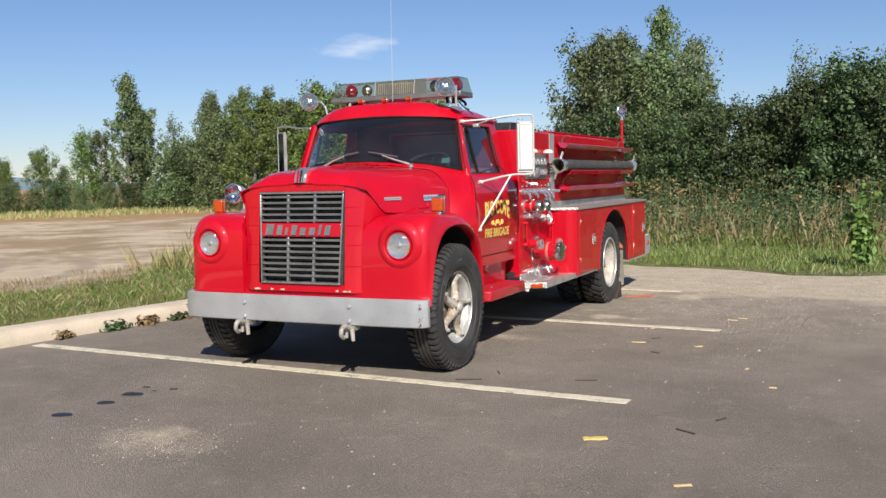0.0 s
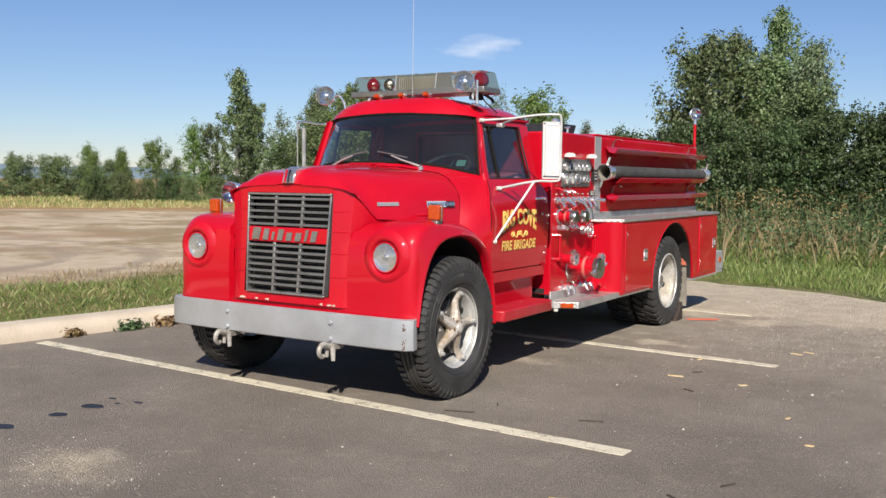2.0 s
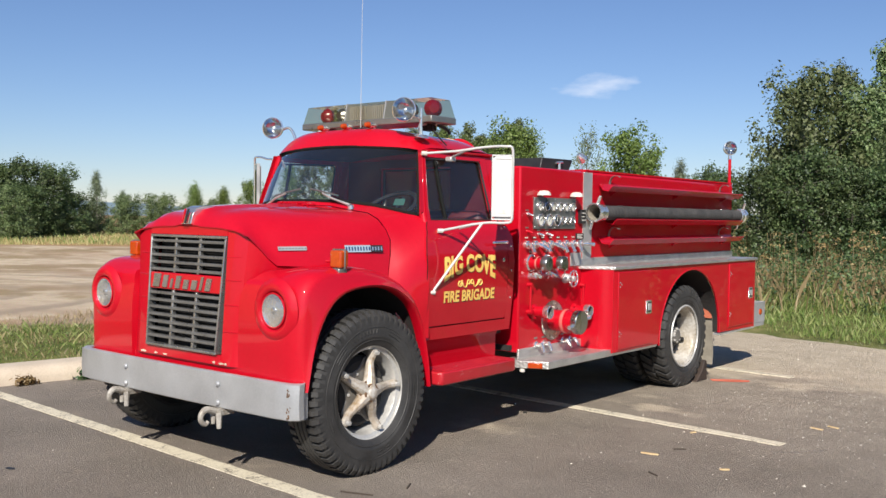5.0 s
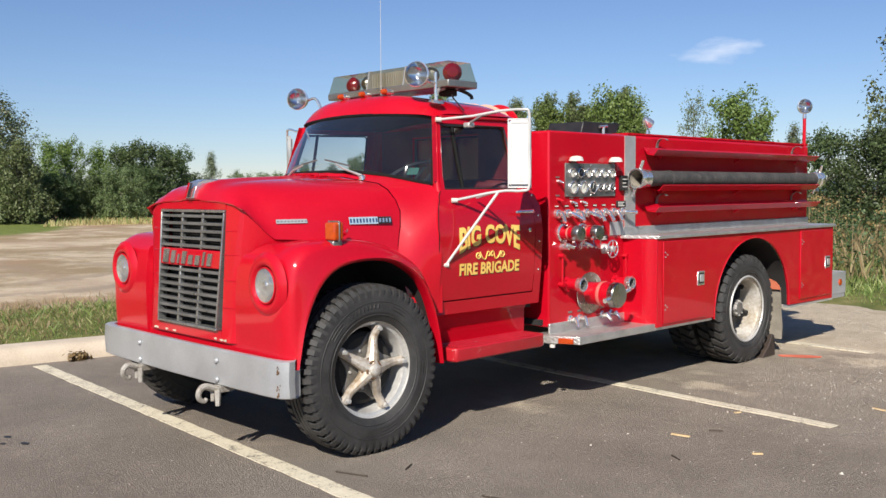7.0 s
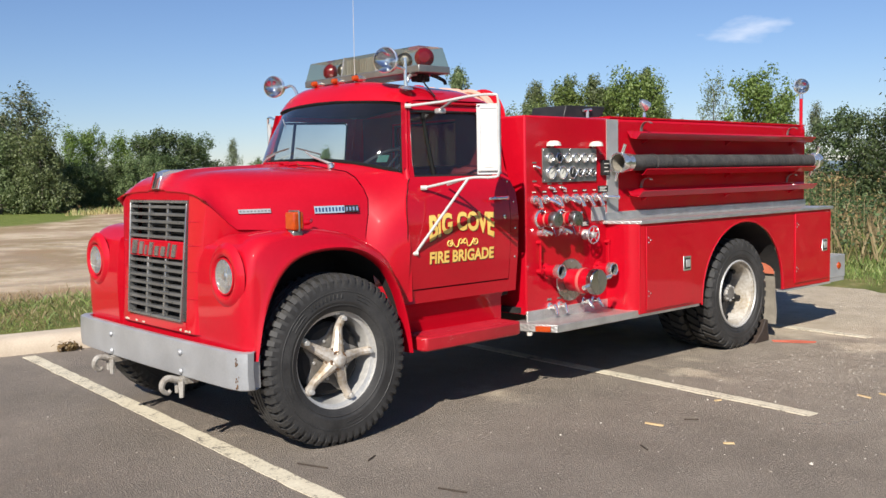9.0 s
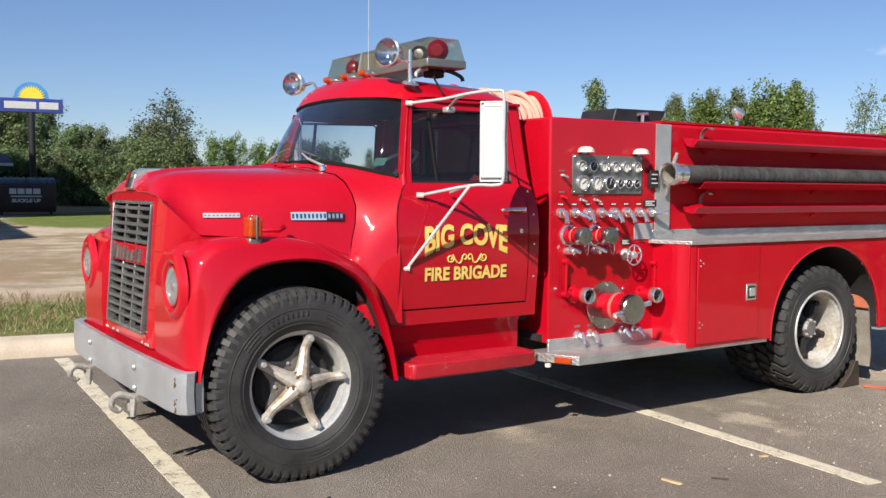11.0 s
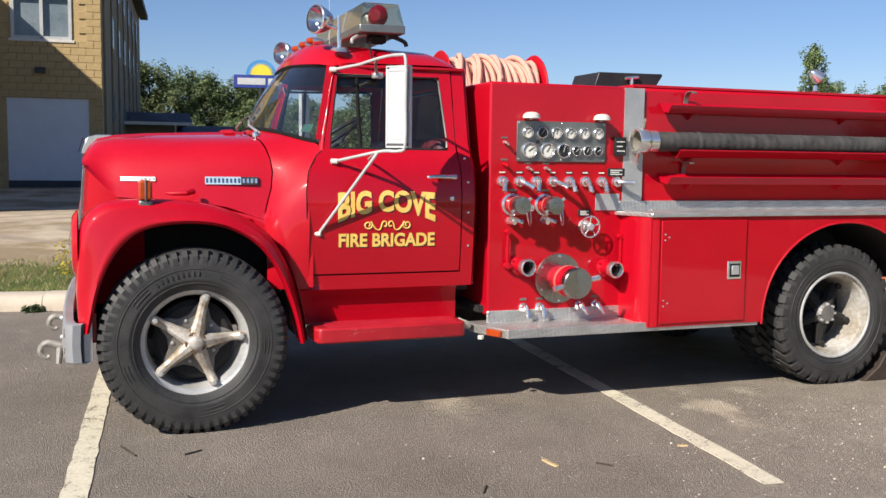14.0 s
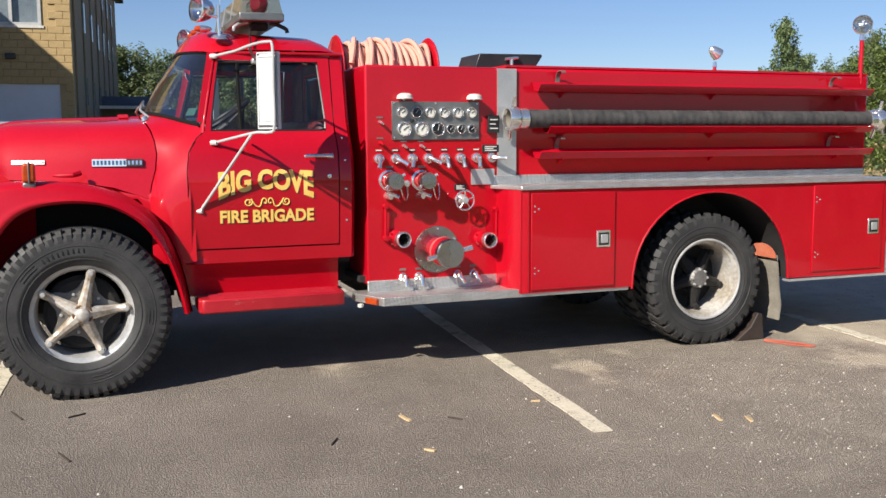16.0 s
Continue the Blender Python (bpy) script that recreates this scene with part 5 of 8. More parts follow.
def hood_x(y, z):
    sec = hood_section(y, interp(y, HOOD_LOW))
    return interp(-z, [(-p[2], p[0]) for p in sec])


def build_trim():
    BLUE_INK = surface("dark_blue_enamel", (0.015, 0.04, 0.12), (0.03, 0.07, 0.18), 0.4)
    badge_blue = surface("pale_blue_badge", (0.36, 0.50, 0.58), (0.50, 0.63, 0.70), 0.35, 0.3)
    for s in (-1, 1):
        for y0, y1, z0, z1, m in ((-0.36, -0.175, 1.352, 1.376, BRUSHED), (0.09, 0.285, 1.337, 1.380, badge_blue), (0.288, 0.378, 1.337, 1.380, BLACK)):
            bm = bmesh.new()
            rows = [[(s * (hood_x(y, z) + o), y, z) for y in np.linspace(y0, y1, 6)] for z, o in ((z0, -0.004), (z0, 0.009), (z1, 0.009), (z1, -0.004))]
            sheet(bm, rows)
            b = tpart("side_badge", bm, m, "metal maker's badge on the hood side")
            # plain bars in place of the maker's names
            for k in range(9 if m is not BLACK else 4):
                w = (y1 - y0) / (9 if m is not BLACK else 4)
                yy = y0 + w * (k + 0.22)
                bar = bmesh.new()
                sheet(bar, [[(s * (hood_x(y, z) + 0.0105), y, z) for y in (yy, yy + w * 0.56)] for z in (z0 + 0.009, z1 - 0.009)])
                part("badge_bar", bar, CHROME if m is BLACK else BLUE_INK if m is badge_blue else GREY_TRIM, b)
        # turn signal on the fender
        bm = boxed(s * 1.035 - 0.047, s * 1.035 + 0.047, -0.279, -0.211, 1.262, 1.366)
        t = tpart("turn_signal", bm, AMBER, "amber box turn signal with chrome rim", bevel=0.012)
        part("lamp_rim", boxed(s * 1.035 - 0.053, s * 1.035 + 0.053, -0.249, -0.241, 1.254, 1.374), BOARD, t, bevel=0.003)
        part("lamp_foot", boxed(s * 1.03 - 0.04, s * 1.03 + 0.04, -0.28, -0.21, 1.22, 1.262), BOARD, t, bevel=0.01)
        # hood catch
        tpart("hood_catch", tube(bmesh.new(), [(s * 0.80, -0.13, 1.29), (s * 0.825, -0.10, 1.288), (s * 0.838, -0.02, 1.29), (s * 0.80, 0.02, 1.30)], [0.008, 0.012, 0.015, 0.018], 8), RED)
    # nose emblem
    side = [(-0.574, 1.503), (-0.558, 1.558), (-0.538, 1.602), (-0.485, 1.618), (-0.40, 1.620), (-0.40, 1.60), (-0.50, 1.572), (-0.545, 1.50)]
    bm = prism(bmesh.new(), side, lambda u, v, q: (-0.052 + q, u, v), 0.104)
    e = tpart("nose_emblem", bm, CHROME, "chrome nose emblem with a red stripe", angle=50, bevel=0.004)
    for x, m in ((0.018, BLACK), (-0.012, RED)):
        part("emblem_stripe", prism(bmesh.new(), [(x - 0.008, 0.0), (x + 0.008, 0.0), (x + 0.008, 1.0), (x - 0.008, 1.0)], lambda u, v, w: (u, lerp(-0.588, -0.560, v) - w, lerp(1.507, 1.598, v)), 0.005), m, e)
    # wipers
    for x0, x1 in ((0.47, 0.05), (-0.43, -0.05)):
        p = [(x0, 0.415 + 0.03 * abs(x0) / 0.47, 1.632), (lerp(x0, x1, 0.4), 0.40, 1.688), (lerp(x0, x1, 0.65), 0.415, 1.722)]
        w = tpart("wiper", tube(bmesh.new(), p, [0.010, 0.007, 0.006], 6), BRUSHED, "chrome wiper arm and black blade")
        part("wiper_blade", tube(bmesh.new(), [(lerp(x0, x1, 0.3), 0.425, 1.705), (lerp(x0, x1, 0.65), 0.425, 1.732), (x1, 0.438, 1.755)], 0.006, 6), BOARD, w)
        part("wiper_pivot", lathe(bmesh.new(), [(0.0, 0.03), (0.018, 0.026), (0.024, 0.0)], (x0, 0.42, 1.617), (0, -0.35, 1), 12), CHROME, w)


build_trim()


def round_lamp(name, centre, facing, r, deep, label, parent=None, flat=False):
    """A chrome bowl lamp with a glass front."""
    f = Vector(facing).normalized()
    bm = lathe(bmesh.new(), [(0.0, -deep), (r * 0.35, -deep * 0.96), (r * 0.7, -deep * 0.72), (r * 0.92, -deep * 0.35), (r, -0.01), (r * 1.05, 0.0), (r * 1.05, 0.012), (r * 0.96, 0.016)], centre, f, 28)
    l = part(name, bm, CHROME, parent or truck, label)
    part("reflector", lathe(bmesh.new(), [(r * 0.96, 0.012), (r * 0.7, -r * 0.3), (r * 0.3, -r * 0.52), (0, -r * 0.56)], centre, f, 24), AGED, l)
    part("lamp_glass", lathe(bmesh.new(), [(r * 0.97, 0.013), (r * 0.7, 0.026), (r * 0.35, 0.033), (0, 0.035)], centre, f, 24), LENS, l)
    part("bulb", lathe(bmesh.new(), [(0, 0.012), (0.012, 0.008), (0.016, -0.02), (0.01, -0.04)], Vector(centre) - f * 0.015, f, 10), CHROME, l)
    return l


def build_roof_kit():
    # warning light bar across the roof
    x0, x1 = -0.672, 0.672
    bar = tpart("light_bar", boxed(x0, x1, 1.0, 1.285, 2.212, 2.262), BOARD, "wide warning light bar with smoked clear covers", bevel=0.008)

    def cover(a, b, m, name, la=0.0, lb=0.0):
        lo = [(1.008, 2.262), (1.277, 2.262)]
        hi = [(1.035, 2.392), (1.25, 2.392)]
        v = [[(a, *lo[0]), (a + la, *hi[0]), (a + la, *hi[1]), (a, *lo[1])], [(b, *lo[0]), (b - lb, *hi[0]), (b - lb, *hi[1]), (b, *lo[1])]]
        bm = bmesh.new()
        q = sheet(bm, v)
        bm.faces.new(q[0]), bm.faces.new(q[1])
        ob = part(name, bm, m, bar)
        if m is SMOKED:
            ob.visible_shadow = False
        return ob
    cover(x0 + 0.006, -0.205, SMOKED, "clear_cover", 0.03, 0.0)
    cover(-0.2, 0.2, SMOKED, "middle_cover")
    cover(0.205, x1 - 0.006, SMOKED, "clear_cover", 0.0, 0.03)
    for x in (-0.203, 0.203):
        part("cover_joint", prism(bmesh.new(), [(1.004, 2.26), (1.281, 2.26), (1.253, 2.396), (1.032, 2.396)], lambda u, v, w: (x - 0.004 + w, u, v), 0.008), SILVER, bar)
    part("siren_horn", boxed(-0.19, 0.19, 1.07, 1.22, 2.264, 2.374), OLIVE, bar, "dull olive siren housing")
    for k in range(19):
        part("siren_fin", boxed(-0.185 + k * 0.02, -0.177 + k * 0.02, 1.045, 1.075, 2.268, 2.370), BRUSHED, bar)
    for s, xs in ((-1, (-0.53, -0.36)), (1, (0.57, 0.36))):
        for k, x in enumerate(xs):
            m = BEACON if k == 0 else CAP
            f = (s * 0.75, -0.65, 0.0) if s > 0 else (-0.2, -1, 0)
            q = 1.12 if k == 0 else 0.95
            l = part("rotating_lamp", lathe(bmesh.new(), [(r * q, h * q) for r, h in ((0, 0.04), (0.032, 0.036), (0.054, 0.014), (0.06, 0.0), (0.048, -0.03), (0.02, -0.05), (0, -0.052))], (x, 1.14, 2.325), f, 20), m, bar, "red rotating beacon lamp" if k == 0 else "clear rotating beacon lamp")
            part("lamp_stem", tube(bmesh.new(), [(x, 1.15, 2.262), (x, 1.15, 2.29)], 0.03, 10), CHROME, bar)
    for x in (-0.52, 0.52):
        for y in (1.02, 1.26):
            part("foot", tube(bmesh.new(), smooth_path([(x + 0.04, y + (0.05 if y < 1.1 else -0.05), 2.212), (x + 0.045, y, 2.20), (x + 0.06, y - (0.04 if y < 1.1 else -0.05), 2.175), (x + 0.062, y - (0.045 if y < 1.1 else -0.06), 2.15)], 3), 0.013, 8), BRUSHED if y < 1.1 else BLACK, bar)
        part("foot_block", boxed(x - 0.04, x + 0.04, 1.09, 1.20, 2.165, 2.212), DARK, bar, bevel=0.01)
    part("light_bar_cable", tube(bmesh.new(), smooth_path([(0.6, 1.10, 2.20), (0.64, 1.07, 2.15), (0.70, 1.06, 2.10), (0.77, 1.05, 2.045)], 4), 0.006, 6), BLACK, bar)
    bar.location = (0.015, 0.0, 0.030)
    # amber clearance lamps
    for x in (-0.225, 0.02, 0.262):
        c = tpart("clearance_lamp", lathe(bmesh.new(), [(0, -0.05), (0.013, -0.046), (0.02, -0.03), (0.0215, -0.004), (0.0215, 0.01)], (x, 0.815, 2.225), (0, 1, 0), 16), AMBER, "orange clearance lamp on a short base")
        part("lamp_base", lathe(bmesh.new(), [(0.0235, -0.012), (0.0245, 0.004), (0.021, 0.035), (0.013, 0.06), (0, 0.068)], (x, 0.815, 2.225), (0, 1, 0), 16), CHROME, c)
        part("lamp_foot", tube(bmesh.new(), [(x, 0.845, 2.22), (x, 0.87, 2.185), (x, 0.89, 2.15)], [0.012, 0.012, 0.022], 8), BRUSHED, c)
    # spot lamps on the roof corners
    l = round_lamp("spot_lamp", (0.65, 0.75, 2.305), (0.42, -0.9, 0.06), 0.082, 0.11, "chrome spot lamp on a roof bracket")
    part("bracket", tube(bmesh.new(), [(0.70, 0.87, 2.325), (0.70, 0.87, 2.20), (0.70, 0.875, 2.14)], [0.011, 0.011, 0.013], 10), CHROME, l)
    part("bracket_arm", tube(bmesh.new(), [(0.68, 0.80, 2.27), (0.70, 0.87, 2.25)], 0.011, 8), CHROME, l)
    part("bracket_base", lathe(bmesh.new(), [(0.0, 0.02), (0.04, 0.016), (0.055, 0.0)], (0.70, 0.875, 2.125), (0.25, 0, 1), 16), CHROME, l)
    l = round_lamp("spot_lamp", (-0.775, 0.80, 2.25), (0.5, -0.87, 0.03), 0.080, 0.11, "chrome spot lamp on a windscreen pillar")
    part("bracket_arm", tube(bmesh.new(), smooth_path([(-0.775, 0.89, 2.245), (-0.73, 0.93, 2.26), (-0.69, 0.95, 2.20), (-0.67, 0.95, 2.12)], 3), 0.011, 8), CHROME, l)
    # whip aerial
    a = tpart("aerial", tube(bmesh.new(), [(0.02, 0.97, 2.16), (0.02, 0.97, 2.23)], [0.018, 0.012], 8), BLACK, "thin white whip aerial")
    part("whip", tube(bmesh.new(), [(0.02, 0.97, 2.22), (0.022, 0.972, 3.0), (0.03, 0.975, 3.75)], [0.0022, 0.0016, 0.0012], 6), WHITE, a)
    # chrome siren lamp on the passenger's fender
    l = round_lamp("fender_siren", (-0.925, -0.19, 1.42), (0.12, -1, 0.02), 0.082, 0.19, "chrome bullet siren on the fender")
    part("siren_foot", tube(bmesh.new(), [(-0.90, -0.08, 1.35), (-0.90, -0.08, 1.29), (-0.90, -0.08, 1.255)], [0.02, 0.022, 0.05], 12), CHROME, l)


build_roof_kit()


def build_mirror(s):
    # tubular bracket with a long mirror
    up = [(s * 0.775, 0.825, 2.005), (s * 0.99, 0.925, 2.02), (s * 1.16, 1.0, 2.045), (s * 1.30, 1.065, 2.05), (s * 1.335, 1.085, 2.02), (s * 1.335, 1.085, 1.80), (s * 1.335, 1.085, 1.57), (s * 1.30, 1.065, 1.535), (s * 1.20, 1.01, 1.535), (s * 1.10, 0.95, 1.52), (s * 0.955, 0.79, 1.475)]
    m = tpart("door_mirror", tube(bmesh.new(), [up[0]] + smooth_path(up[1:10], 3) + [up[10]], 0.0088, 10), WHITE if s > 0 else CHROME, "long white-backed door mirror on tubular arms")
    if s > 0:
        part("brace", tube(bmesh.new(), [(1.16, 0.985, 1.53), (0.975, 0.69, 1.065)], 0.009, 8), WHITE, m)
        part("stay", tube(bmesh.new(), [(0.80, 1.075, 1.985), (1.0, 1.01, 2.03), (1.14, 0.99, 2.04)], 0.009, 8), BRUSHED, m)
        part("stay_clamp", boxed(0.775, 0.83, 1.05, 1.11, 1.96, 1.995), BRUSHED, m, bevel=0.008)
        part("low_stay", tube(bmesh.new(), [(0.965, 0.985, 1.49), (1.14, 0.985, 1.53)], 0.008, 8), BRUSHED, m)
    turn = Matrix.Translation((s * 1.27, 1.065, 1.775)) @ Matrix.Rotation(radians(42 if s > 0 else 148), 4, "Z") @ Matrix.Diagonal((0.91, 1, 1, 1))
    bm = boxed(-0.078, 0.078, -0.02, 0.018, -0.215, 0.215)
    bmesh.ops.bevel(bm, geom=bm.edges[:], offset=0.017, segments=4, affect="EDGES")
    bmesh.ops.transform(bm, matrix=turn, verts=bm.verts)
    h = part("mirror_back", bm, SHELL if s > 0 else BRUSHED, m, "white painted mirror shell" if s > 0 else "plain steel mirror shell")
    bm = boxed(-0.070, 0.070, 0.0185, 0.021, -0.205, 0.205)
    bmesh.ops.transform(bm, matrix=turn, verts=bm.verts)
    part("mirror_glass", bm, MIRROR, h)
    if s > 0:  # pressed inset in the shell, its rim a little proud
        for x0, x1, z0, z1 in ((-0.066, -0.056, -0.2, 0.2), (0.056, 0.066, -0.2, 0.2), (-0.056, 0.056, 0.188, 0.2), (-0.056, 0.056, -0.2, -0.188)):
            bm = boxed(x0, x1, -0.0235, -0.018, z0, z1)
            bmesh.ops.transform(bm, matrix=turn, verts=bm.verts)
            part("shell_rim", bm, SHELL, h, bevel=0.002)
    for x0, x1, z0, z1 in ((-0.082, 0.082, -0.222, -0.212), (-0.082, 0.082, 0.212, 0.220), (-0.083, -0.0765, -0.212, 0.212), (0.0765, 0.083, -0.212, 0.212)):
        bm = boxed(x0, x1, -0.006, 0.019, z0, z1)
        bmesh.ops.transform(bm, matrix=turn, verts=bm.verts)
        part("mirror_rim", bm, SHELL if s > 0 else BRUSHED, h)
    if s > 0:  # worn triangular sticker low on the shell
        bm = prism(bmesh.new(), [(-0.036, -0.178), (0.036, -0.178), (0.022, -0.152), (0.0, -0.138), (-0.022, -0.152)], lambda u, v, w: (u, -0.0235 + w, v), 0.003)
        bmesh.ops.transform(bm, matrix=turn, verts=bm.verts)
        part("worn_sticker", bm, OFFWHITE, h)
    for x, y, z in ((0.775, 0.825, 2.005), (0.955, 0.79, 1.475), (0.975, 0.69, 1.065)):
        if s > 0 or z > 1.4:
            part("arm_foot", tube(bmesh.new(), [(s * (x - 0.01), y - 0.02, z), (s * (x + 0.012), y + 0.012, z)], 0.015, 8), OFFWHITE if s > 0 else CHROME, m)


MIRROR = surface("mirror_silver", (0.85, 0.85, 0.85), (0.9, 0.9, 0.9), 0.03, 1, 5, 50, 0, 0, 0.01)
for s in (-1, 1):
    build_mirror(s)


# ---- pump panel ----
def panel_lathe(name, y, z, profile, material, parent, label="", n=20, x=PX):
    return part(name, lathe(bmesh.new(), profile, (x, y, z), (1, 0, 0), n), material, parent, label)


def build_panel():
    board = tpart("gauge_board", boxed(PX, PX + 0.012, 1.91, 2.515, 1.487, 1.732), BOARD, "brushed steel board with twelve round gauges", bevel=0.002)
    gx = PX + 0.012
    top = [(1.978, 0.034), (2.073, 0.034), (2.17, 0.034), (2.267, 0.034), (2.363, 0.034), (2.46, 0.034)]
    low = [(1.99, 0.046), (2.11, 0.046), (2.222, 0.044), (2.31, 0.030), (2.385, 0.030), (2.46, 0.030)]
    for row, z in ((top, 1.662), (low, 1.555)):
        for k, (y, r) in enumerate(row):
            dark = (row is top and k == 1) or (row is low and k > 1)
            g = panel_lathe("gauge", y, z, [(r * 0.86, 0.016), (r * 0.94, 0.020), (r * 1.06, 0.016), (r * 1.1, 0.0)], CHROME, board, x=gx)
            panel_lathe("dial", y, z, [(0, 0.010), (r * 0.88, 0.010)], BLACK if dark else CREAM, g, x=gx)
            ang = 0.6 + 0.9 * ((k * 37) % 5) / 5
            part("needle", tube(bmesh.new(), [(gx + 0.0125, y - 0.2 * r * math.cos(ang), z - 0.2 * r * math.sin(ang)), (gx + 0.0125, y + 0.7 * r * math.cos(ang), z + 0.7 * r * math.sin(ang))], 0.0022, 5), WHITE if dark else BLACK, g)
            ticks = bmesh.new()
            for q in range(9):
                t = math.radians(-30 + q * 30)
                tube(ticks, [(gx + 0.0115, y + f * r * math.cos(t), z + f * r * math.sin(t)) for f in (0.62, 0.80)], 0.0016, 4)
            tagged(part("dial_ticks", ticks, WHITE if dark else BLACK, g), kind="stuff")
    panel_lathe("bleed_knob", 2.045, 1.608, [(0, 0.02), (0.011, 0.018), (0.013, 0.0)], BLACK, board, x=gx)
    for y in (1.925, 2.21, 2.5):
        for z in (1.5, 1.72):
            panel_lathe("board_screw", y, z, [(0, 0.004), (0.005, 0.003), (0.006, 0)], CHROME, board, n=8, x=gx)
    # hooded panel lamps
    for y in (1.985, 2.465):
        h = tpart("panel_lamp", lathe(bmesh.new(), [(0, 0.03), (0.03, 0.027), (0.048, 0.015), (0.055, -0.008), (0.05, -0.008), (0, 0.0)], (PX + 0.05, y, 1.755), (0, 0, 1), 18), OFFWHITE, "white mushroom panel lamp hood")
        part("lamp_arm", tube(bmesh.new(), [(PX, y, 1.75), (PX + 0.04, y, 1.752)], 0.014, 8), CHROME, h)
    # row of quarter-turn levers
    lean = (-0.3, 0.9, -0.35, 1.0, 0.0, 0.0, -0.1, 1.5)
    for k, y in enumerate((1.82, 1.932, 2.045, 2.157, 2.27, 2.382, 2.497, 2.607)):
        z = 1.365
        v = tpart("valve_lever", lathe(bmesh.new(), [(0, 0.05), (0.018, 0.048), (0.022, 0.03), (0.032, 0.024), (0.034, 0.0)], (PX, y, z), (1, 0, 0), 16), CHROME, "chrome quarter-turn valve lever")
        a = lean[k]
        part("lever_blade", tube(bmesh.new(), [(PX + 0.045, y - 0.012 * math.sin(a), z + 0.012 * math.cos(a)), (PX + 0.055, y, z), (PX + 0.085, y + 0.055 * math.sin(a), z - 0.04 * math.cos(a)), (PX + 0.095, y + 0.075 * math.sin(a), z - 0.062 * math.cos(a))], [0.012, 0.016, 0.014, 0.017], 8), CHROME, v)
        tpart("lever_tag", boxed(PX, PX + 0.004, y - 0.024, y + 0.024, 1.412, 1.428), RED_LENS if k % 3 == 0 else BLACK, "small valve name tag")
        tpart("tag_bar", boxed(PX + 0.0035, PX + 0.0055, y - 0.019, y + 0.019, 1.4165, 1.4235), CREAM)
    # two capped discharge outlets
    for y, z in ((1.885, 1.225), (2.105, 1.222)):
        d = tpart("discharge_outlet", lathe(bmesh.new(), [(0.062, 0.0), (0.062, 0.016), (0.05, 0.018), (0.05, 0.07), (0.046, 0.072), (0.046, 0.14)], (PX, y, z), (1, 0, 0), 22), RED, "red discharge outlet with a chrome cap on a chain")
        part("flange", lathe(bmesh.new(), [(0.064, -0.002), (0.068, 0.002), (0.068, 0.014), (0.055, 0.02)], (PX, y, z), (1, 0, 0), 22), CHROME, d)
        part("pink_gasket", lathe(bmesh.new(), [(0.052, 0.07), (0.054, 0.078), (0.052, 0.086)], (PX, y, z), (1, 0, 0), 22), GASKET, d)
        part("cap", lathe(bmesh.new(), [(0.046, 0.12), (0.056, 0.124), (0.056, 0.165), (0.05, 0.176), (0.0, 0.178)], (PX, y, z), (1, 0, 0), 22), CAP, d)
        for a in (0.6, 0.6 + math.pi):
            part("cap_lug", tube(bmesh.new(), [(PX + 0.145, y + 0.05 * math.cos(a), z + 0.05 * math.sin(a)), (PX + 0.15, y + 0.078 * math.cos(a), z + 0.078 * math.sin(a))], 0.011, 8), CHROME, d)
        part("chain", tube(bmesh.new(), smooth_path([(PX + 0.17, y + 0.02, z - 0.01), (PX + 0.14, y + 0.05, z - 0.09), (PX + 0.08, y + 0.09, z - 0.13), (PX + 0.03, y + 0.12, z - 0.09), (PX + 0.01, y + 0.12, z - 0.02)], 4), 0.0045, 6), CHROME, d)
        dv = tpart("drain_valve", tube(bmesh.new(), [(PX, y - 0.01, 1.125), (PX + 0.03, y - 0.01, 1.125), (PX + 0.07, y - 0.005, 1.12)], [0.026, 0.022, 0.016], 10), CHROME, "small chrome drain valve")
        part("drain_handle", tube(bmesh.new(), [(PX + 0.05, y - 0.03, 1.15), (PX + 0.065, y + 0.05, 1.118)], [0.012, 0.015], 8), CHROME, dv)
        tpart("lever_tag", boxed(PX, PX + 0.004, y - 0.02, y + 0.03, 1.305, 1.318), PLATE)
    panel_lathe("test_plug", 1.995, 1.205, [(0, 0.06), (0.02, 0.058), (0.024, 0.04), (0.02, 0.0)], CHROME, truck)
    # handwheel
    h = tpart("handwheel", ring(bmesh.new(), (PX + 0.085, 2.385, 1.088), (1, 0, 0), 0.064, 0.006, 32), CHROME, "small chrome spoked handwheel")
    part("wheel_hub", lathe(bmesh.new(), [(0, 0.1), (0.02, 0.098), (0.026, 0.08), (0.02, 0.05), (0.036, 0.03), (0.04, 0.0)], (PX, 2.385, 1.088), (1, 0, 0), 16), BRUSHED, h)
    for k in range(5):
        a = k * math.tau / 5 + 0.3
        part("wheel_spoke", tube(bmesh.new(), [(PX + 0.085, 2.385, 1.088), (PX + 0.085, 2.385 + 0.062 * math.cos(a), 1.088 + 0.062 * math.sin(a))], 0.005, 6), CHROME, h)
    # two open outlets with red operating rods
    for y, z, yr, z1 in ((1.93, 0.852, 1.855, 1.06), (2.53, 0.822, 2.635, 1.02)):
        d = tpart("hose_outlet", lathe(bmesh.new(), [(0.055, 0.0), (0.055, 0.02), (0.042, 0.03), (0.042, 0.09), (0.05, 0.095), (0.05, 0.115)], (PX, y, z), (1, 0.06, 0), 20), RED, "open red hose outlet with chrome thread")
        part("thread", lathe(bmesh.new(), [(0.045, 0.105), (0.052, 0.115), (0.052, 0.155), (0.046, 0.16), (0.041, 0.157), (0.037, 0.05)], (PX, y, z), (1, 0.06, 0), 20), CHROME, d)
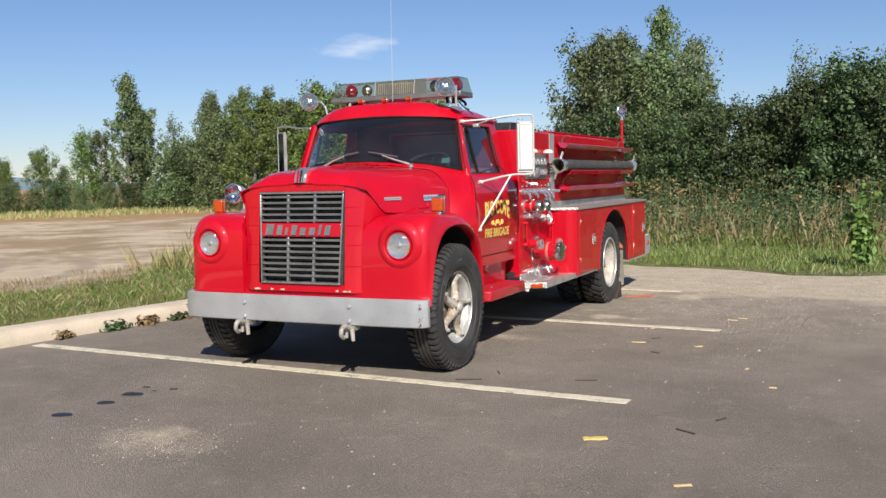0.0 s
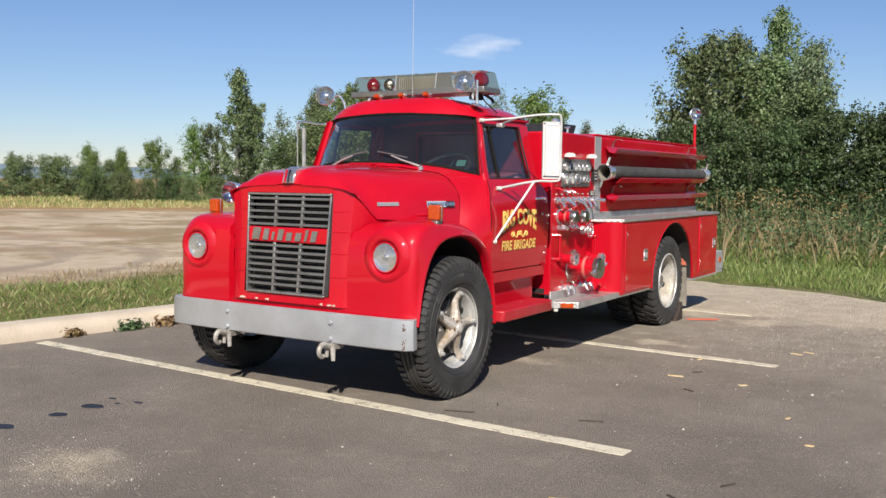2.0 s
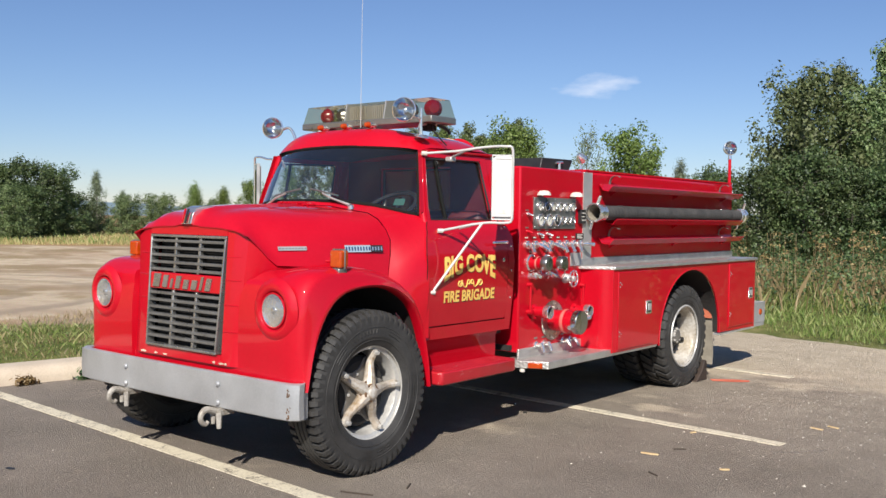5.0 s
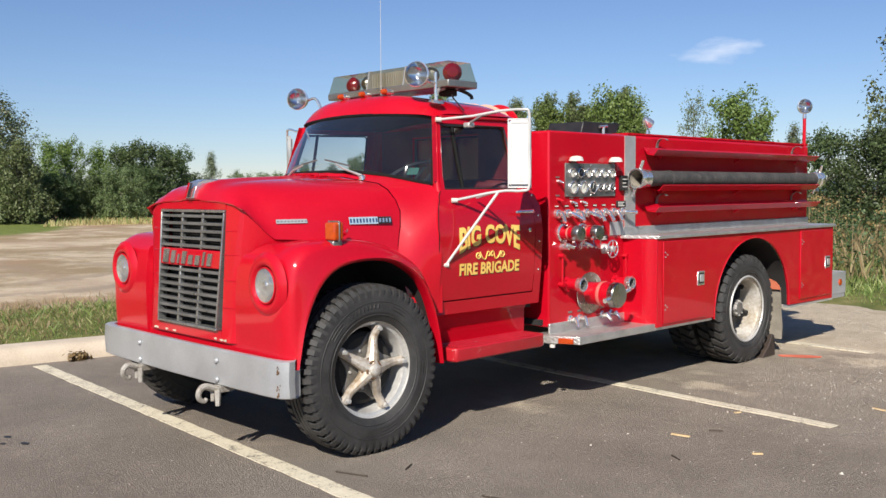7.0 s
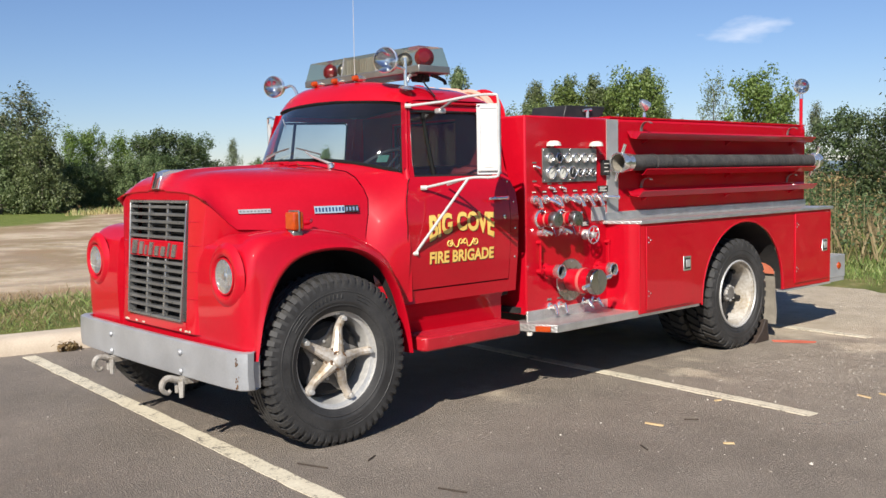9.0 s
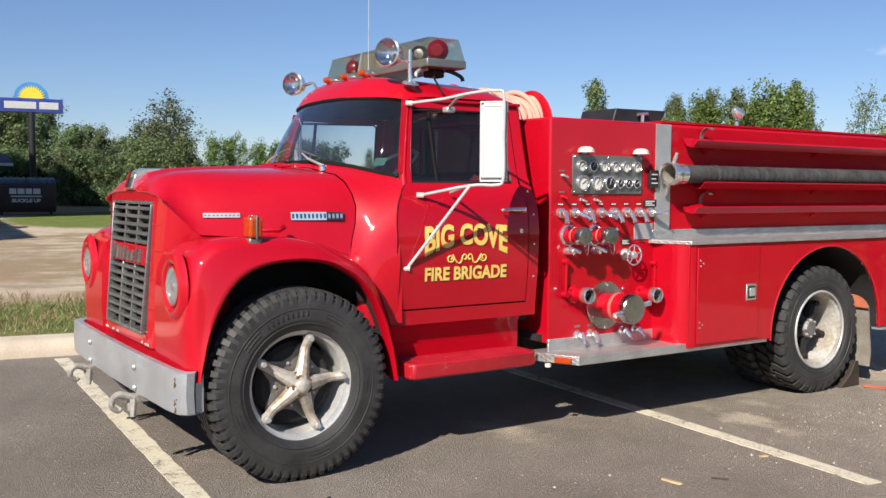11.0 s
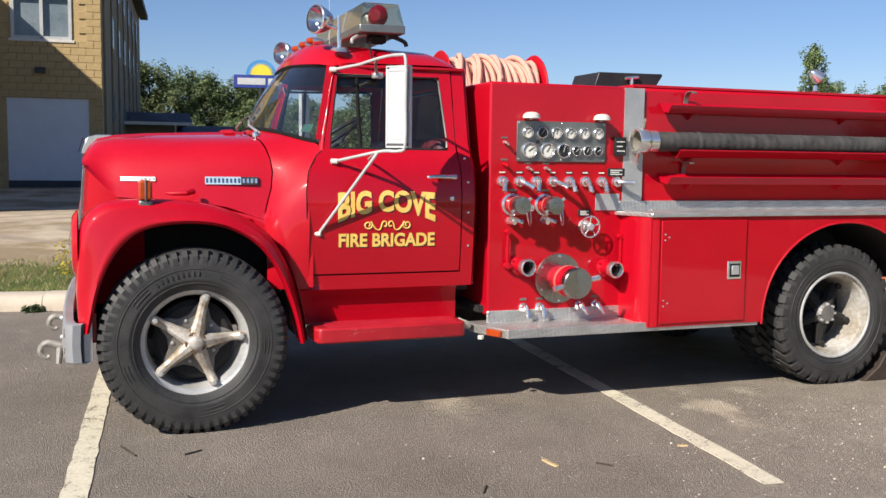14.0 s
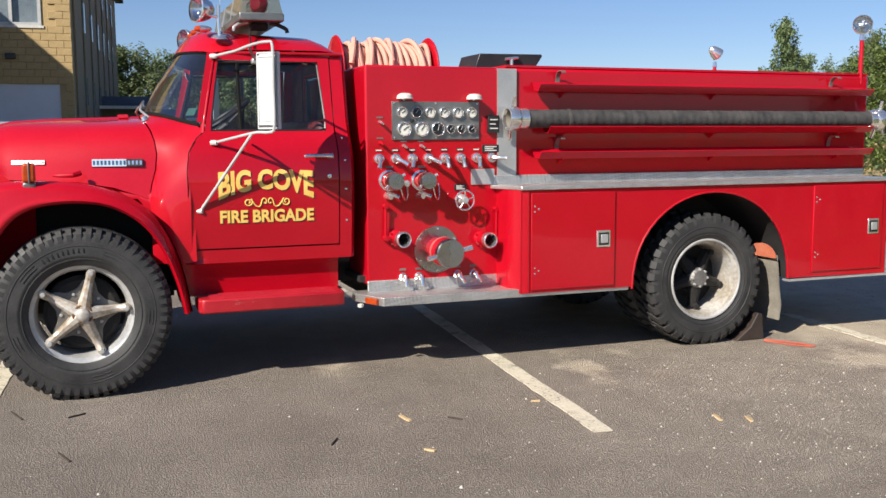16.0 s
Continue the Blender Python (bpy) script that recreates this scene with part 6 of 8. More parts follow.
        # dark cup in place of the shade down the pipe
        part("bore", lathe(bmesh.new(), [(0.0385, 0.09), (0.036, 0.03), (0, 0.03)], (PX, y, z), (1, 0.06, 0), 16), DARK, d)
        for a in (0.4, 2.5, 4.6):
            part("bolt", lathe(bmesh.new(), [(0, 0.032), (0.009, 0.03), (0.01, 0.0)], (PX + 0.005, y + 0.05 * math.cos(a), z + 0.05 * math.sin(a)), (1, 0, 0), 6), RED, d)
        r = tpart("operating_rod", tube(bmesh.new(), [(PX + 0.03, yr, z1), (PX + 0.03, yr - 0.004, z - 0.005)], 0.009, 8), RED, "red valve operating rod")
        part("rod_end", tube(bmesh.new(), [(PX, yr, z1), (PX + 0.045, yr, z1)], 0.016, 8), RED, r)
        part("rod_end", tube(bmesh.new(), [(PX, yr, z), (PX + 0.045, yr, z)], 0.019, 8), RED, r)
        part("rod_link", tube(bmesh.new(), [(PX + 0.03, yr, z), (PX + 0.03, y, z)], 0.014, 8), RED, r)
    # large suction intake
    f = tpart("suction_intake", lathe(bmesh.new(), [(0.08, 0.0), (0.085, 0.02), (0.085, 0.10), (0.093, 0.105), (0.093, 0.155), (0.082, 0.16), (0.082, 0.235)], (PX, 2.215, 0.762), (1, 0, 0), 28), RED, "large red suction intake with a steel cap")
    part("intake_flange", lathe(bmesh.new(), [(0.08, 0.006), (0.155, 0.006), (0.158, 0.0)], (PX, 2.215, 0.762), (1, 0, 0), 32), CAP, f)
    part("pink_gasket", lathe(bmesh.new(), [(0.094, 0.118), (0.0965, 0.126), (0.0965, 0.138), (0.094, 0.146)], (PX, 2.215, 0.762), (1, 0, 0), 28), GASKET, f)
    part("cap", lathe(bmesh.new(), [(0.084, 0.215), (0.094, 0.22), (0.094, 0.262), (0.088, 0.27), (0.0, 0.272)], (PX, 2.215, 0.762), (1, 0, 0), 28), CAP, f)
    for a in (0.2, 0.2 + math.pi):
        part("cap_lug", tube(bmesh.new(), [(PX + 0.245, 2.215 + 0.08 * math.cos(a), 0.762 + 0.08 * math.sin(a)), (PX + 0.25, 2.215 + 0.155 * math.cos(a), 0.762 + 0.155 * math.sin(a))], [0.016, 0.018], 8), CHROME, f)
    for k in range(6):
        a = k * math.tau / 6 + 0.5
        panel_lathe("flange_bolt", 2.215 + 0.138 * math.cos(a), 0.762 + 0.138 * math.sin(a), [(0, 0.014), (0.008, 0.012), (0.009, 0.0)], CHROME, f, n=6, x=PX + 0.005)
    # drain cocks along the foot
    for y, big in ((1.975, True), (2.085, True), (2.36, True), (2.475, False)):
        d = tpart("drain_cock", lathe(bmesh.new(), [(0, 0.05), (0.018, 0.048), (0.02, 0.02), (0.03, 0.012), (0.03, 0.0)], (PX, y, 0.588), (1, 0, 0), 12), CHROME, "chrome drain cock")
        part("cock_handle", tube(bmesh.new(), [(PX + 0.05, y, 0.605), (PX + 0.062, y + 0.004, 0.58), (PX + 0.075, y + (0.03 if y > 2.3 else 0.004), 0.535)], [0.012, 0.014, 0.010], 8), CHROME, d)
        tpart("lever_tag", boxed(PX, PX + 0.004, y - 0.022, y + 0.022, 0.632, 0.646), PLATE)
    # toggles and plates
    for y, z in ((1.832, 1.60), (1.832, 1.468), (1.99, 1.447), (2.11, 1.447)):
        t = tpart("toggle", tube(bmesh.new(), [(PX, y, z), (PX + 0.02, y, z), (PX + 0.05, y + 0.008, z - 0.012)], [0.013, 0.010, 0.007], 8), CHROME if z > 1.5 or y > 1.9 else RED)
        part("toggle_tag", boxed(PX, PX + 0.003, y - 0.022, y + 0.02, z + 0.024, z + 0.034), PLATE, t)
    for y0, y1, z0, z1, m, lab in ((2.46, 2.63, 1.185, 1.29, BRUSHED, "blank aluminium rating plate"), (2.54, 2.662, 1.40, 1.45, BLACK, "black instruction plate with pale bars"), (2.34, 2.425, 1.15, 1.19, BLACK, "black instruction plate with pale bars"), (2.575, 2.655, 1.53, 1.645, BLACK, "black switch box")):
        p = tpart("rating_plate", boxed(PX, PX + (0.03 if lab.endswith("box") else 0.0075), y0, y1, z0, z1), m, lab, bevel=0.002)
        if m is BLACK:
            for k in range(3):
                zz = lerp(z0, z1, 0.25 + 0.25 * k)
                part("plate_bar", boxed(PX + 0.004, PX + (0.0335 if lab.endswith("box") else 0.0095), lerp(y0, y1, 0.15), lerp(y0, y1, 0.85 - 0.2 * (k == 1)), zz - 0.0035, zz + 0.0035), OFFWHITE, p)


build_panel()


# ---- hose racks, hose reel, top fittings ----
def build_racks():
    for z, wide in ((1.835, 0.14), (1.555, 0.15), (1.385, 0.16)):
        bm = bmesh.new()
        x = PX - 0.012
        sec = [(x + 0.02, z + 0.035), (x + 0.05, z - 0.015), (x + wide - 0.04, z - 0.025), (x + wide, z + 0.018)]
        y0 = 2.91 if z != 1.555 else 2.98
        sheet(bm, [[(u, y, v) for u, v in sec] for y in (y0, 3.5, 4.3, 5.1, 5.76)])
        thick(bm, 0.006)
        r = tpart("hose_rack", bm, RED, "red folded-steel hose trough")
        for y in (3.12, 4.35, 5.5):
            part("rack_bracket", prism(bmesh.new(), [(x, z - 0.07), (x, z + 0.02), (x + wide * 0.6, z - 0.02)], lambda u, v, w: (u, y + w, v), 0.012), RED, r)
    for y in (3.10, 5.45):
        for z, h in ((1.84, 0.10), (1.40, 0.095)):
            pts = smooth_path([(PX - 0.005, y, z), (PX + 0.0, y, z + h * 0.6), (PX + 0.03, y, z + h), (PX + 0.075, y, z + h * 1.05), (PX + 0.10, y, z + h * 0.9)], 3)
            bm = bmesh.new()
            sheet(bm, [[(p[0], y + d, p[2]) for d in (-0.016, 0.016)] for p in pts])
            thick(bm, 0.004)
            tpart("hose_clip", bm, PLATE, "bent dark steel hose clip")
    # hard suction hose
    cx, cz = 1.032, 1.622
    bm = bmesh.new()
    lathe(bm, [(0.062 + 0.0013 * math.sin(k * 1.4) + 0.0008 * math.sin(k * 0.37), 2.80 + k * 0.0125) for k in range(238)], (cx, 0, cz), (0, 1, 0), 20)
    h = part("suction_hose", bm, HOSE_BLACK, truck, "black ribbed hard suction hose with chrome couplings", angle=70)
    for y, d in ((2.80, -1), (5.77, 1)):
        part("coupling", lathe(bmesh.new(), [(0.064, 0.03), (0.070, 0.028), (0.070, -0.03), (0.076, -0.036), (0.080, -0.05), (0.080, -0.105), (0.076, -0.112), (0.066, -0.110), (0.062, 0.03)], (cx, y, cz), (0, -d, 0), 28), CHROME, h)
        part("coupling_inside", lathe(bmesh.new(), [(0.0, 0.16), (0.056, 0.16), (0.0605, -0.02), (0.0645, -0.09)], (cx, y, cz), (0, -d, 0), 24), FLAP, h)
        for a in (1.25, 1.25 + math.pi):
            part("coupling_lug", tube(bmesh.new(), [(cx + 0.074 * math.cos(a), y + d * 0.08, cz + 0.074 * math.sin(a)), (cx + 0.148 * math.cos(a), y + d * 0.075, cz + 0.148 * math.sin(a))], [0.014, 0.011], 8), CHROME, h)
    for y in (3.14, 5.47):
        part("hose_strap", lathe(bmesh.new(), [(0.066, -0.012), (0.068, -0.010), (0.068, 0.010), (0.066, 0.012)], (cx, y, cz), (0, 1, 0), 20), HOSE_BLACK, h)


build_racks()


def build_reel():
    cx, cz, y0, y1 = -0.36, 2.0, 1.875, 2.62
    r = tpart("hose_reel", tube(bmesh.new(), [(cx, y0, cz), (cx, y1, cz)], 0.15, 24), RED, "red hose reel wound with pink booster hose")
    for y in (y0, y1):
        part("reel_flange", lathe(bmesh.new(), [(0.0, 0.0), (0.262, 0.0), (0.277, 0.004), (0.283, 0.012), (0.277, 0.02), (0.262, 0.024), (0.0, 0.024)], (cx, y - 0.012, cz), (0, 1, 0), 40), RED, r)
    rnd = random.Random(4)
    for layer, rad, n in ((0, 0.185, 16), (1, 0.222, 15)):
        for k in range(n):
            y = lerp(y0 + 0.05, y1 - 0.05, (k + 0.5 * layer) / (n - 0.5))
            sway, ph = rnd.uniform(0.004, 0.022), rnd.uniform(0, 6.28)
            pts = [(cx + rad * math.cos(a), y + sway * math.sin(2 * a + ph), cz + (rad + 0.008 * math.sin(3 * a + ph)) * math.sin(a)) for a in np.linspace(0, math.tau, 33)]
            part("hose_turn", tube(bmesh.new(), pts, 0.0195, 8, False), PINK_HOSE, r)
    # loose turns crossing over the others
    for f0, f1, a0 in ((0.08, 0.34, 0.2), (0.28, 0.46, 0.1), (0.52, 0.30, 0.3), (0.5, 0.62, 0.15), (0.86, 0.68, 0.0)):
        pts = [(cx + 0.255 * math.cos(a), lerp(y0, y1, lerp(f0, f1, (a - a0) / (math.pi - a0))), cz + 0.255 * math.sin(a)) for a in np.linspace(a0, math.pi, 18)]
        part("hose_turn", tube(bmesh.new(), pts, 0.0195, 8), PINK_HOSE, r)
    for y in (y0 + 0.02, y1 - 0.02):
        part("reel_stand", boxed(cx - 0.12, cx + 0.12, y - 0.015, y + 0.015, 1.85, 1.99), RED, r)


build_reel()


def build_top():
    # dark tank hatch propped open
    bm = bmesh.new()
    prism(bm, [(2.70, 1.975), (3.13, 1.975), (3.205, 2.084), (3.20, 2.098), (2.71, 2.093), (2.675, 1.99)], lambda u, v, w: (0.15 + w, u, v), 0.36)
    h = tpart("tank_hatch", bm, BLACK, "dark folded tank fill hatch with a chrome latch", bevel=0.006)
    bm = tube(bmesh.new(), [(0.53, 2.95, 1.97), (0.53, 2.95, 2.06)], 0.014, 8)
    tube(bm, [(0.53, 2.90, 2.055), (0.53, 3.0, 2.065)], 0.012, 8)
    part("hatch_latch", bm, CHROME, h)
    tpart("top_coaming", boxed(-0.94, 0.94, 2.72, 5.82, 1.966, 1.981), RED)
    # rear corner lamps on poles
    for s, z in ((1, 2.355), (-1, 2.285)):
        p = tpart("lamp_pole", tube(bmesh.new(), [(s * 0.93, 5.76, 1.90), (s * 0.93, 5.76, z - 0.09)], 0.017, 10), RED, "red pole with a chrome rear lamp")
        part("pole_cap", tube(bmesh.new(), [(s * 0.93, 5.76, z - 0.12), (s * 0.93, 5.76, z - 0.07)], [0.022, 0.016], 8), CHROME, p)
        round_lamp("rear_lamp", (s * 0.93, 5.76 + (0.0 if s > 0 else 0.03), z), (0.75, -0.65, 0.1) if s > 0 else (0.1, 0.8, -0.6), 0.072 if s > 0 else 0.060, 0.085 if s > 0 else 0.10, "chrome rear spot lamp", p)
    tpart("bolt_row", tube(bmesh.new(), [(PX - 0.01, 5.80, 1.80), (PX + 0.012, 5.80, 1.80)], 0.008, 6), CHROME)


build_top()

# ---- things lying by the truck ----
def build_litter():
    ch = bmesh.new()
    prism(ch, [(4.47, 0), (4.72, 0), (4.70, 0.19), (4.66, 0.20), (4.60, 0.10)], lambda u, v, w: (0.90 + w - 4.33, u + 6.5, v + 0.001), 0.28)
    c = finish("wheel_chock", ch, surface("rusty_dark_steel", (0.02, 0.014, 0.011), (0.07, 0.045, 0.032), 0.7), bevel=0.008)
    tagged(c, "dark rusty wedge chock behind the rear wheel", "wheel chock")
    for k in range(2):
        pts = smooth_path([(-3.10 + 0.03 * k, 11.18 - 0.03 * k, 0.009), (-2.98, 11.28 - 0.08 * k, 0.008), (-2.88, 11.34 - 0.09 * k, 0.008), (-2.78, 11.37 - 0.03 * k, 0.008)], 5)
        r = finish("rope", tube(bmesh.new(), pts, 0.0065, 6), surface("orange_rope", (0.34, 0.07, 0.04), (0.48, 0.13, 0.08), 0.8) if k == 0 else bpy.data.materials["orange_rope"])
        tagged(r, "faded orange rope lying on asphalt behind the chock", "rope", "rope pieces")
    straw = surface("dry_bark_chip", (0.46, 0.32, 0.16), (0.66, 0.50, 0.28), 0.8, 0, 20, 90, 0.3)
    twig = surface("dark_twig", (0.03, 0.022, 0.016), (0.08, 0.06, 0.045), 0.9, 0, 20, 90, 0.3)
    paper = surface("yellow_scrap", (0.62, 0.42, 0.10), (0.75, 0.56, 0.22), 0.7, 0, 20, 90, 0.1)
    rnd = random.Random(11)

    def chip(x, y, length, wide, turn, m, label, cat):
        n = 6
        top = [(-length / 2 + length * k / n, wide / 2 * rnd.uniform(0.6, 1.1)) for k in range(n + 1)]
        out = top + [(u, -v * rnd.uniform(0.7, 1.1)) for u, v in top[::-1]]
        bm = prism(bmesh.new(), out, lambda u, v, w: (u, v, w + 0.1 * abs(u) * abs(u)), 0.008)
        o = finish("chip" if cat == "chip" else "twig" if cat == "twig" else "scrap", bm, m)
        o.matrix_world = pose(x, y, 0.001, 0, 0, turn)
        tagged(o, label, cat, "litter on the asphalt")
    for x, y, l, t in ((-1.60, 9.66, 0.10, -15), (-1.52, 9.80, 0.09, -20), (-2.2, 8.1, 0.12, 10), (-1.66, 8.05, 0.06, 40), (-1.08, 4.27, 0.09, 30), (-2.25, 8.9, 0.05, 70), (-0.9, 6.6, 0.05, 10), (-1.15, 7.2, 0.04, 80)):
        chip(x, y, l, 0.022, t, straw, "dry straw-coloured bark chip on asphalt", "chip")
    chip(-1.70, 4.92, 0.14, 0.055, 25, paper, "crumpled yellow scrap lying on asphalt", "scrap")
    for x, y, l, t in ((-3.02, 6.14, 0.20, 20), (-2.19, 6.40, 0.16, 20), (-1.1, 5.6, 0.10, 60), (-2.9, 6.45, 0.10, 120), (-1.25, 5.25, 0.14, -30), (-1.95, 7.65, 0.10, 150), (-2.1, 8.35, 0.09, 40)):
        chip(x, y, l, 0.008, t, twig, "thin dark twig on asphalt", "twig")
    # dark oil drips and a pale gravel scatter
    oil = surface("oil_stain", (0.012, 0.011, 0.010), (0.022, 0.020, 0.018), 0.5, 0, 9, 60, 0.1)
    for x, y, rx, ry in ((-5.13, 4.88, 0.085, 0.055), (-5.12, 4.61, 0.06, 0.05), (-5.14, 4.24, 0.075, 0.05), (-5.2, 5.1, 0.03, 0.02), (-4.96, 5.12, 0.035, 0.022), (-5.05, 5.02, 0.02, 0.015)):
        out = [(rx * (1 + 0.12 * math.sin(3 * a + x)) * math.cos(a), ry * (1 + 0.15 * math.cos(2 * a + y)) * math.sin(a)) for a in np.linspace(0, math.tau, 20, endpoint=False)]
        o = finish("oil_spot", prism(bmesh.new(), out, lambda u, v, w: (x + u, y + v, w), 0.0035), oil)
        tagged(o, "dark oil spot on the asphalt", "stain", "oil spots", "structure")


build_litter()


def scatter_stones():
    """Loose gravel on the asphalt: small five-sided stones, thicker in the drifts."""
    rng = np.random.default_rng(5)
    n = 110000
    x, y = rng.uniform(-5.5, 6, n), rng.uniform(2.5, 15.5, n)
    d = 0.07 + 0.42 * np.clip((y - 7.5) / 2.5, 0, 1) * np.clip((x + 2.9) / 0.6, 0, 1) + 0.5 * np.clip((y - 9.2) / 3.5, 0, 1) + 0.3 * np.exp(-((x + 4.1) ** 2 + (y - 3.95) ** 2) / 0.16) + 0.5 * np.exp(-((x + 2.2) ** 2 / 2.5 + (y - 9.9) ** 2 / 0.8))
    inside = (x > -5.4) & (x < -3.0) & (y > 6.2) & (y < 12.5)
    keep = (rng.random(n) < d) & ~inside
    extra = np.stack([rng.normal(-4.1, 0.28, 1500), rng.normal(3.98, 0.19, 1500)], 1)
    p = np.concatenate([np.stack([x, y], 1)[keep], extra])
    r = rng.gamma(2.0, 0.0011, len(p)) + 0.0015
    r[-1500:] *= 0.75
    ang = rng.uniform(0, 6.28, len(p))
    verts, faces = [], []
    for (a, b), q, t in zip(p, r, ang):
        k = len(verts)
        for i in range(4):
            w = t + i * 1.571
            verts.append((a + q * math.cos(w), b + q * math.sin(w) * 0.8, 0.001))
        verts.append((a + q * 0.2, b, q * 0.9))
        faces += [(k + i, k + (i + 1) % 4, k + 4) for i in range(4)]
    me = bpy.data.meshes.new("gravel")
    me.from_pydata(verts, [], faces)
    m, t, pr = nodes_of("pale_gravel")
    g = t.nodes.new("ShaderNodeNewGeometry")
    t.links.new(ramp(t, g.outputs["Random Per Island"], [(0.0, (0.14, 0.12, 0.10)), (0.55, (0.34, 0.30, 0.25)), (1.0, (0.66, 0.61, 0.53))]).outputs[0], pr.inputs["Base Color"])
    pr.inputs["Roughness"].default_value = 0.9
    me.materials.append(m)
    tagged(new("gravel", me), "loose pale gravel scattered over the asphalt", "gravel", kind="stuff")


scatter_stones()


def scuff(points, wide, seed):
    """A faint pale scrape in the asphalt, frayed along its edges."""
    rnd = random.Random(seed)
    pts = smooth_path([(x, y, 0) for x, y in points], 6)
    bm = bmesh.new()
    rows = []
    n = len(pts)
    for k, p in enumerate(pts):
        d = Vector(pts[min(k + 1, n - 1)] - pts[max(k - 1, 0)]).normalized()
        w = wide * math.sin(math.pi * (k + 0.6) / (n + 0.2)) * rnd.uniform(0.4, 1.0)
        rows.append([(p[0] - d.y * w * q, p[1] + d.x * w * q, 0.0022 if abs(q) < 1 else 0.0008) for q in (-1, -0.4, 0.4, 1)])
    sheet(bm, rows)
    tagged(finish("scuff_mark", bm, SCUFF), "pale scraped streak in the asphalt", "stain", "scuff marks", "structure")


def scuff_paint():
    m, t, p = nodes_of("sandy_scrape")
    a, b = noise_node(t, 30, 5, 0.8), noise_node(t, 140, 3)
    both = math_node(t, "ADD", math_node(t, "MULTIPLY", a.outputs["Fac"], 0.6), math_node(t, "MULTIPLY", b.outputs["Fac"], 0.4))
    t.links.new(ramp(t, both, [(0.40, (0.20, 0.172, 0.147)), (0.58, (0.40, 0.345, 0.285))]).outputs[0], p.inputs["Base Color"])
    p.inputs["Roughness"].default_value = 0.9
    t.links.new(ramp(t, both, [(0.42, (0, 0, 0)), (0.62, (0.75,) * 3)]).outputs[0], p.inputs["Alpha"])
    return m


SCUFF = scuff_paint()
for k, (pts, wide) in enumerate((([(-0.83, 9.20), (-0.91, 9.46), (-0.92, 9.73), (-0.89, 10.11), (-0.80, 10.6)], 0.012), ([(-0.62, 9.4), (-0.68, 9.61), (-0.73, 9.79), (-0.81, 10.02)], 0.010), ([(-1.62, 8.72), (-1.52, 8.78), (-1.43, 8.86), (-1.36, 9.0), (-1.33, 9.12)], 0.05), ([(-2.06, 10.66), (-1.95, 10.72), (-1.86, 10.79)], 0.014), ([(-2.72, 9.95), (-2.60, 10.05), (-2.55, 10.3)], 0.018))):
    scuff(pts, wide, k)


# ---- trees, bushes, grass ----
def leaf_material(name, dark, mid, light):
    m, t, p = nodes_of(name)
    g, o = t.nodes.new("ShaderNodeNewGeometry"), t.nodes.new("ShaderNodeObjectInfo")
    c = ramp(t, g.outputs["Random Per Island"], [(0.0, dark), (0.55, mid), (1.0, light)]).outputs[0]
    v = t.nodes.new("ShaderNodeHueSaturation")
    t.links.new(c, v.inputs["Color"])
    t.links.new(math_node(t, "ADD", math_node(t, "MULTIPLY", o.outputs["Random"], 0.5), 0.75), v.inputs["Value"])
    t.links.new(math_node(t, "ADD", math_node(t, "MULTIPLY", o.outputs["Random"], 0.04), 0.48), v.inputs["Hue"])
    t.links.new(v.outputs[0], p.inputs["Base Color"])
    p.inputs["Roughness"].default_value = 0.55
    tr, mx = t.nodes.new("ShaderNodeBsdfTranslucent"), t.nodes.new("ShaderNodeMixShader")
    t.links.new(v.outputs[0], tr.inputs[0])
    mx.inputs[0].default_value = 0.33
    t.links.new(p.outputs[0], mx.inputs[1])
    t.links.new(tr.outputs[0], mx.inputs[2])
    t.links.new(mx.outputs[0], t.nodes["Material Output"].inputs["Surface"])
    return m


LEAF = leaf_material("poplar_leaf", (0.08, 0.12, 0.043), (0.145, 0.198, 0.075), (0.25, 0.30, 0.142))
LEAF_DARK = leaf_material("alder_leaf", (0.038, 0.064, 0.024), (0.070, 0.112, 0.037), (0.15, 0.20, 0.08))
LEAF_SILVER = leaf_material("silvery_leaf", (0.09, 0.125, 0.055), (0.15, 0.195, 0.10), (0.25, 0.29, 0.18))
LEAF_BRIGHT = leaf_material("bright_leaf", (0.085, 0.135, 0.028), (0.14, 0.21, 0.045), (0.22, 0.29, 0.08))
BARK = surface("grey_bark", (0.07, 0.06, 0.05), (0.22, 0.20, 0.17), 0.9, 0, 9, 50, 0.6)
GRASS = leaf_material("green_grass_blade", (0.11, 0.165, 0.035), (0.185, 0.24, 0.06), (0.36, 0.36, 0.15))
STRAW = leaf_material("dry_grass_blade", (0.22, 0.165, 0.07), (0.38, 0.30, 0.15), (0.54, 0.45, 0.25))
YELLOW_FLOWER = leaf_material("yellow_flower", (0.30, 0.26, 0.03), (0.55, 0.42, 0.04), (0.70, 0.56, 0.06))
SEED = leaf_material("brown_seed_head", (0.12, 0.07, 0.03), (0.24, 0.15, 0.07), (0.36, 0.26, 0.13))


